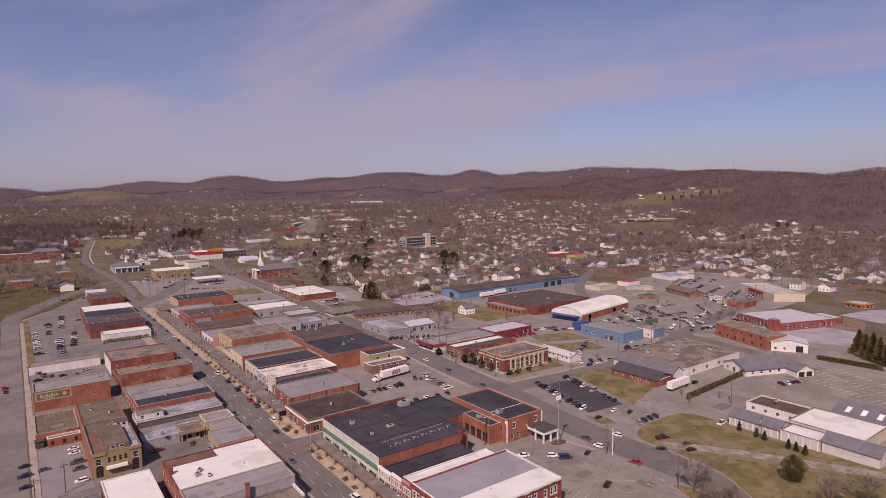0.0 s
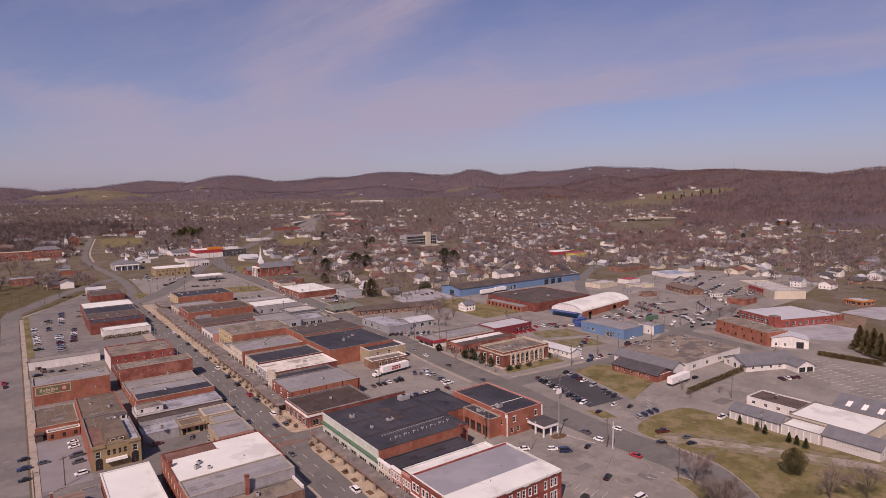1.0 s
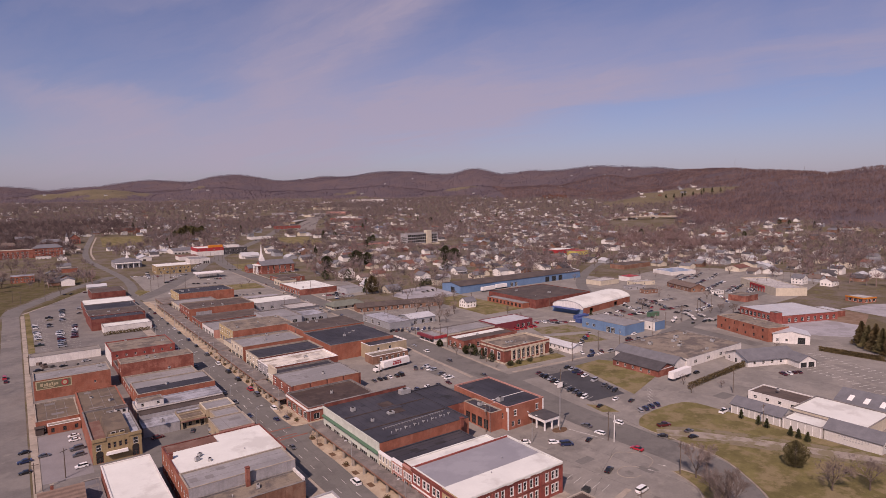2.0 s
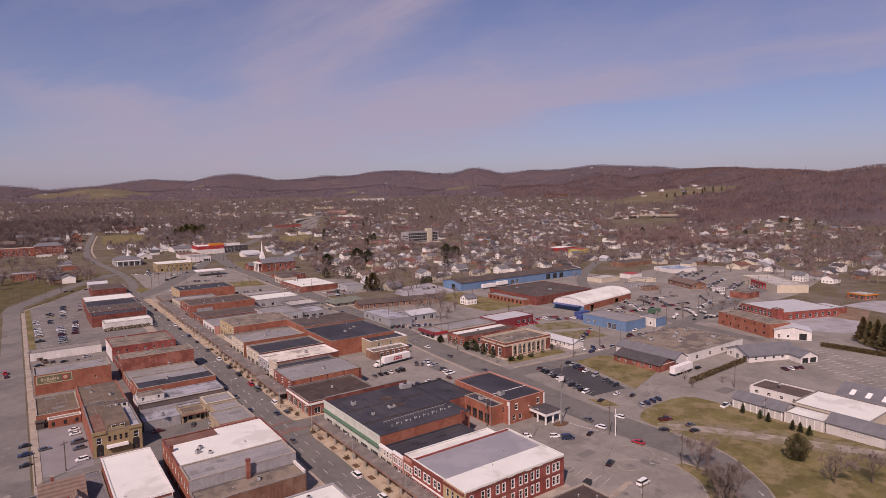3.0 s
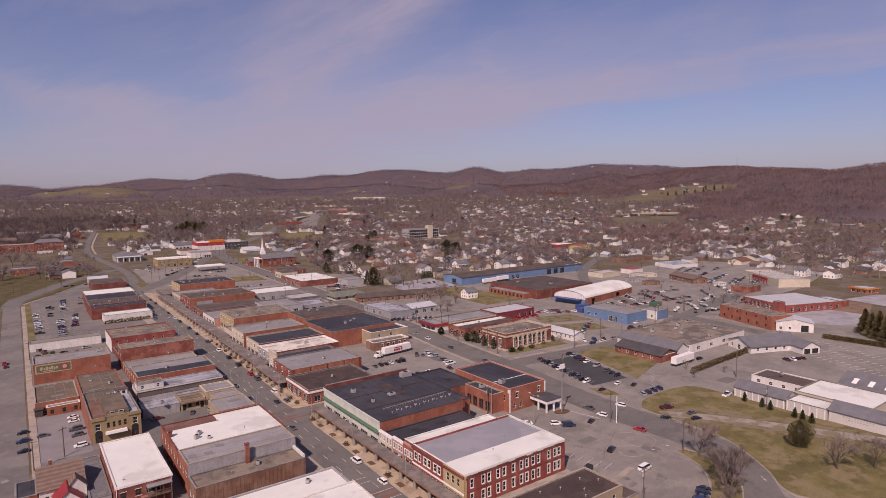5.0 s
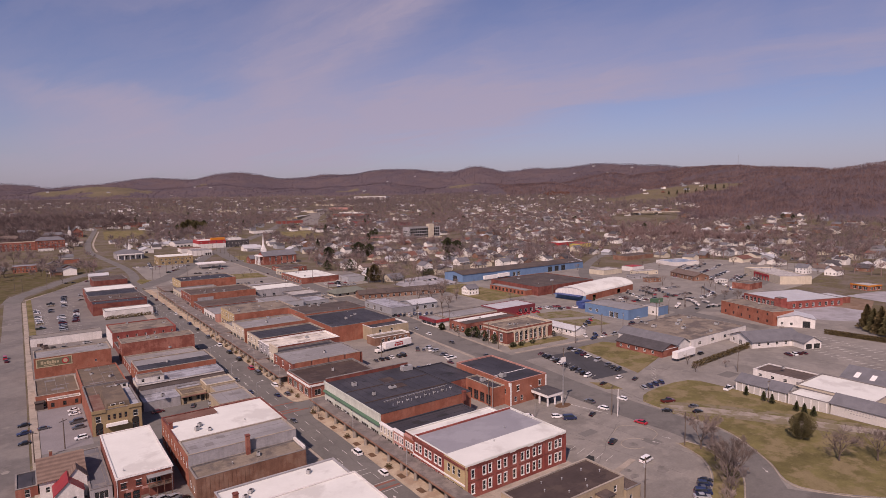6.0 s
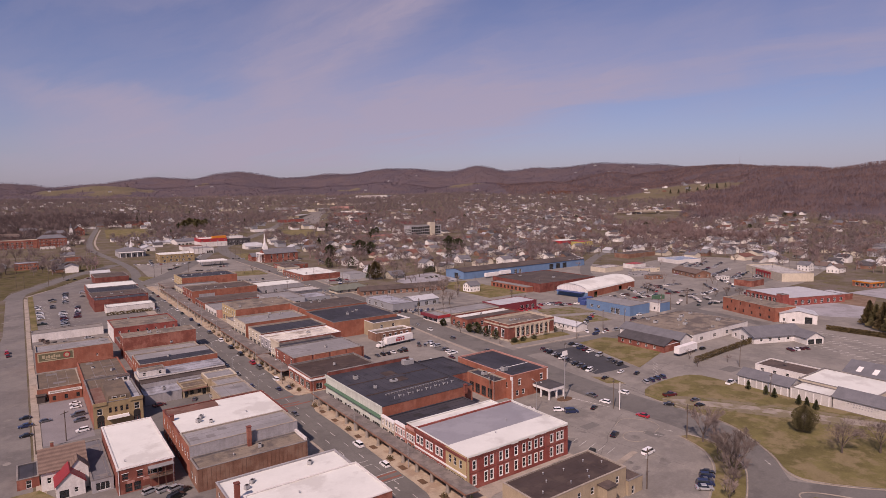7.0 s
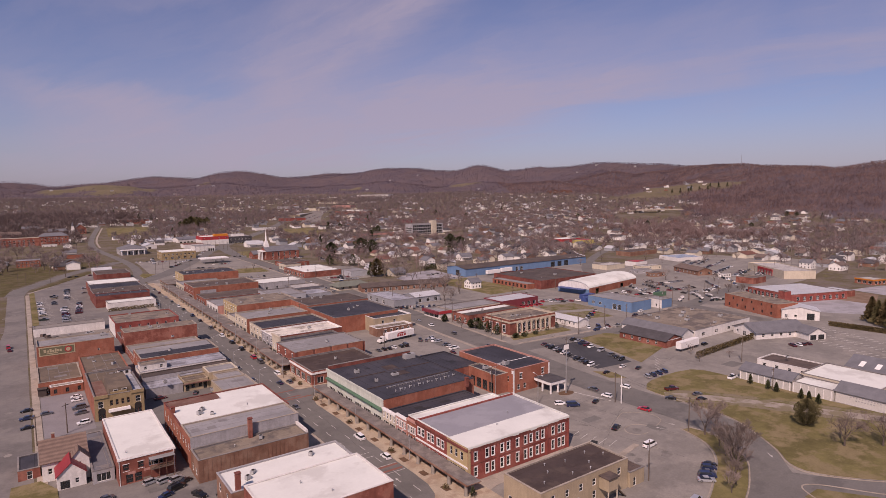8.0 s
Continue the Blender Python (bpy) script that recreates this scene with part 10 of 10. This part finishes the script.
STRIP_LOTS = [
    (500, 1215, 1.7, 2.4, 30, 4, 14, -10, -35),
    (590, 1340, 1.7, 2.4, 30, 3, 14, -10, -35),
    (440, 1150, 2.9, 0, 14, 2, 0, 14, 0),
    (480, 725, 2.8, 0, 20, 2, 0, -14, 0),
    (540, 700, 2.8, 0, 14, 2, 0, -14, 0),
    (330, 1000, 2.8, 0, 14, 1, 0, 9, 0),
    (455, 232, 2.7, 1.0, 14, 5, -5, 13, 10),
    (500, 290, 2.7, 1.0, 16, 3, -5, 13, 10),
]
STORE_LOTS = [
    (560, 470, 2.7, 1.6, 14, 2, -5, 13, 30),
    (350, 224, 2.8, -0.4, 9, 2, 2, 12, 0),
    (372, 258, 2.8, -0.4, 9, 1, 2, 12, 0),
    (402, 810, 2.8, 0, 20, 1, 0, 0, 0),
    (150, 600, 2.8, 0, 6, 1, 0, 0, 0),
    (268, 402, 2.8, 0.6, 5, 1, 0, 0, 0),
    (198, 440, 2.6, -0.6, 7, 2, 4, -14, 0),
    (168, 424, 0.4, -5.6, 10, 1, 0, 0, 0),
]
TOWN_LOTS = [
    (102, 522, 2.7, 0, 12, 2, 0, 13, 0),
    (140, 486, 2.7, 0, 9, 1, 0, 13, 0),
    (222, 600, 2.7, 0.6, 8, 1, 0, 0, 0),
    (188, 662, 2.7, -1.0, 5, 1, 0, 0, 0),
    (94, 674, 2.7, -1.6, 10, 1, 0, 0, 30),
    (132, 580, 2.7, -1.6, 7, 1, 0, 0, 30),
    (258, 262, 2.7, -0.8, 6, 2, 6, -9, 20),
    (300, 330, 0.3, 2.7, 8, 1, 0, 0, 90),
    (256, 372, 2.7, 0.4, 8, 1, 0, 0, 0),
]
far_cars()


# ---- mended asphalt: sealed cracks and darker patches ----
CR = random.Random(91)


def sealed_crack(x0, y0, x1, y1, z):
    a, b = Vector((x0, y0)), Vector((x1, y1))
    side = Vector((-(b - a).y, (b - a).x)).normalized()
    pts = [tuple(a + (b - a) * (k / 9) + side * CR.uniform(-0.5, 0.5)) for k in range(10)]
    strip("sealed_crack", "dark tar line sealing a crack in the asphalt", "road marking", pts, 0.05, z, TAR_LINE)


for q in ((120, 100, 150, 116, 0.036), (118, 120, 158, 130, 0.036), (126, 62, 158, 96, 0.036), (134, 84, 128, 138, 0.036), (146, 86, 141, 144, 0.036), (64.5, 150, 76, 152, 0.074), (64.5, 168, 76, 169, 0.074), (70, 120, 71.5, 184, 0.074), (66.6, 200, 66.9, 300, 0.074), (150, 196, 166, 250, 0.036), (132, 222, 160, 228, 0.036), (186, 134, 214, 140, 0.036), (250, 100, 262, 140, 0.036)):
    sealed_crack(*q)
for x_, y_, w_, d_, z_, m_ in ((132, 114, 6, 3, 0.034, ASPHALT_RD), (143, 98, 4, 5, 0.034, ASPHALT_RD), (122, 128, 7, 2.5, 0.034, ASPHALT_RD), (20, 146, 5, 4, 0.034, ASPHALT_RD), (148, 212, 6, 8, 0.034, ASPHALT_RD), (218, 118, 8, 5, 0.034, ASPHALT_RD)):
    sheet("asphalt_patch", "mended patch in the asphalt", "pavement", rect(x_, x_ + w_, y_, y_ + d_), z_, m_)

OILED = surf("oil_stained_asphalt", (0.188, 0.174, 0.160), 0.85, 0.25, 2, 0.4, 0.1)
PALE_ASPHALT = surf("bleached_asphalt", (0.258, 0.238, 0.217), 0.9, 0.12, 6, 0.4, 0.1)
OS = random.Random(47)
LOT_STAINS = [(118, 150, 98, 140, 26), (2, 58, 140, 200, 14), (186, 214, 126, 146, 10), (262, 300, 78, 124, 16), (120, 158, 200, 240, 16), (6, 32, 366, 490, 22), (300, 400, 210, 290, 26), (-20, -3, 120, 420, 18), (112, 132, 62, 96, 10)]
for x0_, x1_, y0_, y1_, n_ in LOT_STAINS:
    stain = Mesh()
    for k in range(n_):
        cx_, cy_, r_ = OS.uniform(x0_, x1_), OS.uniform(y0_, y1_), OS.uniform(0.5, 2.4)
        stretch, turn_ = OS.uniform(0.3, 1.0), OS.uniform(0, 3.14)
        mt_ = OILED if k % 3 else PALE_ASPHALT
        ring_ = []
        for q in range(11):
            w_ = q * 6.283 / 11
            rr = r_ * OS.uniform(0.75, 1.2)
            u_, v_ = rr * math.cos(w_), rr * stretch * math.sin(w_)
            ring_.append((cx_ + u_ * math.cos(turn_) - v_ * math.sin(turn_), cy_ + u_ * math.sin(turn_) + v_ * math.cos(turn_), (0.058 if x1_ < 0 else 0.0345) + 0.0004 * k))
        stain.face(ring_, mt_)
    tagged(stain.make("asphalt_stains"), "scattered oil stains and bleached patches on the asphalt", "stains", kind="stuff")
for x0_, y0_, x1_, y1_, n_, rz_ in ((124, 100, 118, 118, 8, 15), (152, 122, 149, 134, 6, 100), (187, 128, 205, 141, 7, 60)):
    for k in range(n_):
        bar(x0_ + (x1_ - x0_) * k / (n_ - 1), y0_ + (y1_ - y0_) * k / (n_ - 1), 4.6, 0.12, rz_, 0.062)

# ---- poles and a few more cars along the second street and the avenue ----
for k in range(9):
    y_ = 215 + k * 34
    utility_pole(178.6 + 0.055 * (y_ - 200), y_, 10 + k % 2, 85)
for x_, y_ in ((-5, 568), (238, 196), (284, 196), (330, 208), (368, 218), (300, 290), (262, 330), (118, 300), (150, 400), (120, 560), (108, 640)):
    utility_pole(x_, y_, 10, 10)

for k, (x_, y_, h_) in enumerate(((-13, 675, 18), (19.2, 651, 17), (-20, 700, 18), (-6, 800, 17), (-16, 640, 13), (-30, 760, 16), (-34, 690, 17), (36, 772, 15), (-26, 850, 16), (12, 842, 15), (-60, 740, 17), (44, 860, 15), (-62, 830, 16), (62, 1010, 15), (58, 920, 13), (130, 880, 12), (150, 905, 13))):
    tree(80 + k % 4, x_, y_, h_, 0.42, "tall bare tree with a wide crown on the dry lawn", depth=7, z=terrain(x_, y_) + 0.03, group="trees on the school grounds")
for k, (x_, y_, h_) in enumerate(((238, 336, 12), (244, 344, 13), (233, 342, 11), (250, 349, 12), (228, 334, 9), (262, 331, 8), (226, 346, 10), (268, 412, 13), (252, 408, 14), (240, 402, 12), (280, 424, 12), (372, 206, 8), (378, 201, 8), (366, 210, 6), (292, 420, 12))):
    tree(84 + k % 3, x_, y_, h_, 0.48, "bare winter tree with dense mauve-brown twigs", depth=6, z=0.03, group="yard trees")
for k, (x_, y_, h_) in enumerate(((15, 664, 14), (-18, 668, 15), (-25, 650, 14), (20, 735, 14), (28, 790, 13))):
    tree(70 + k % 3, x_, y_, h_, 0.45, depth=6, z=0.06, group="trees on the school grounds")
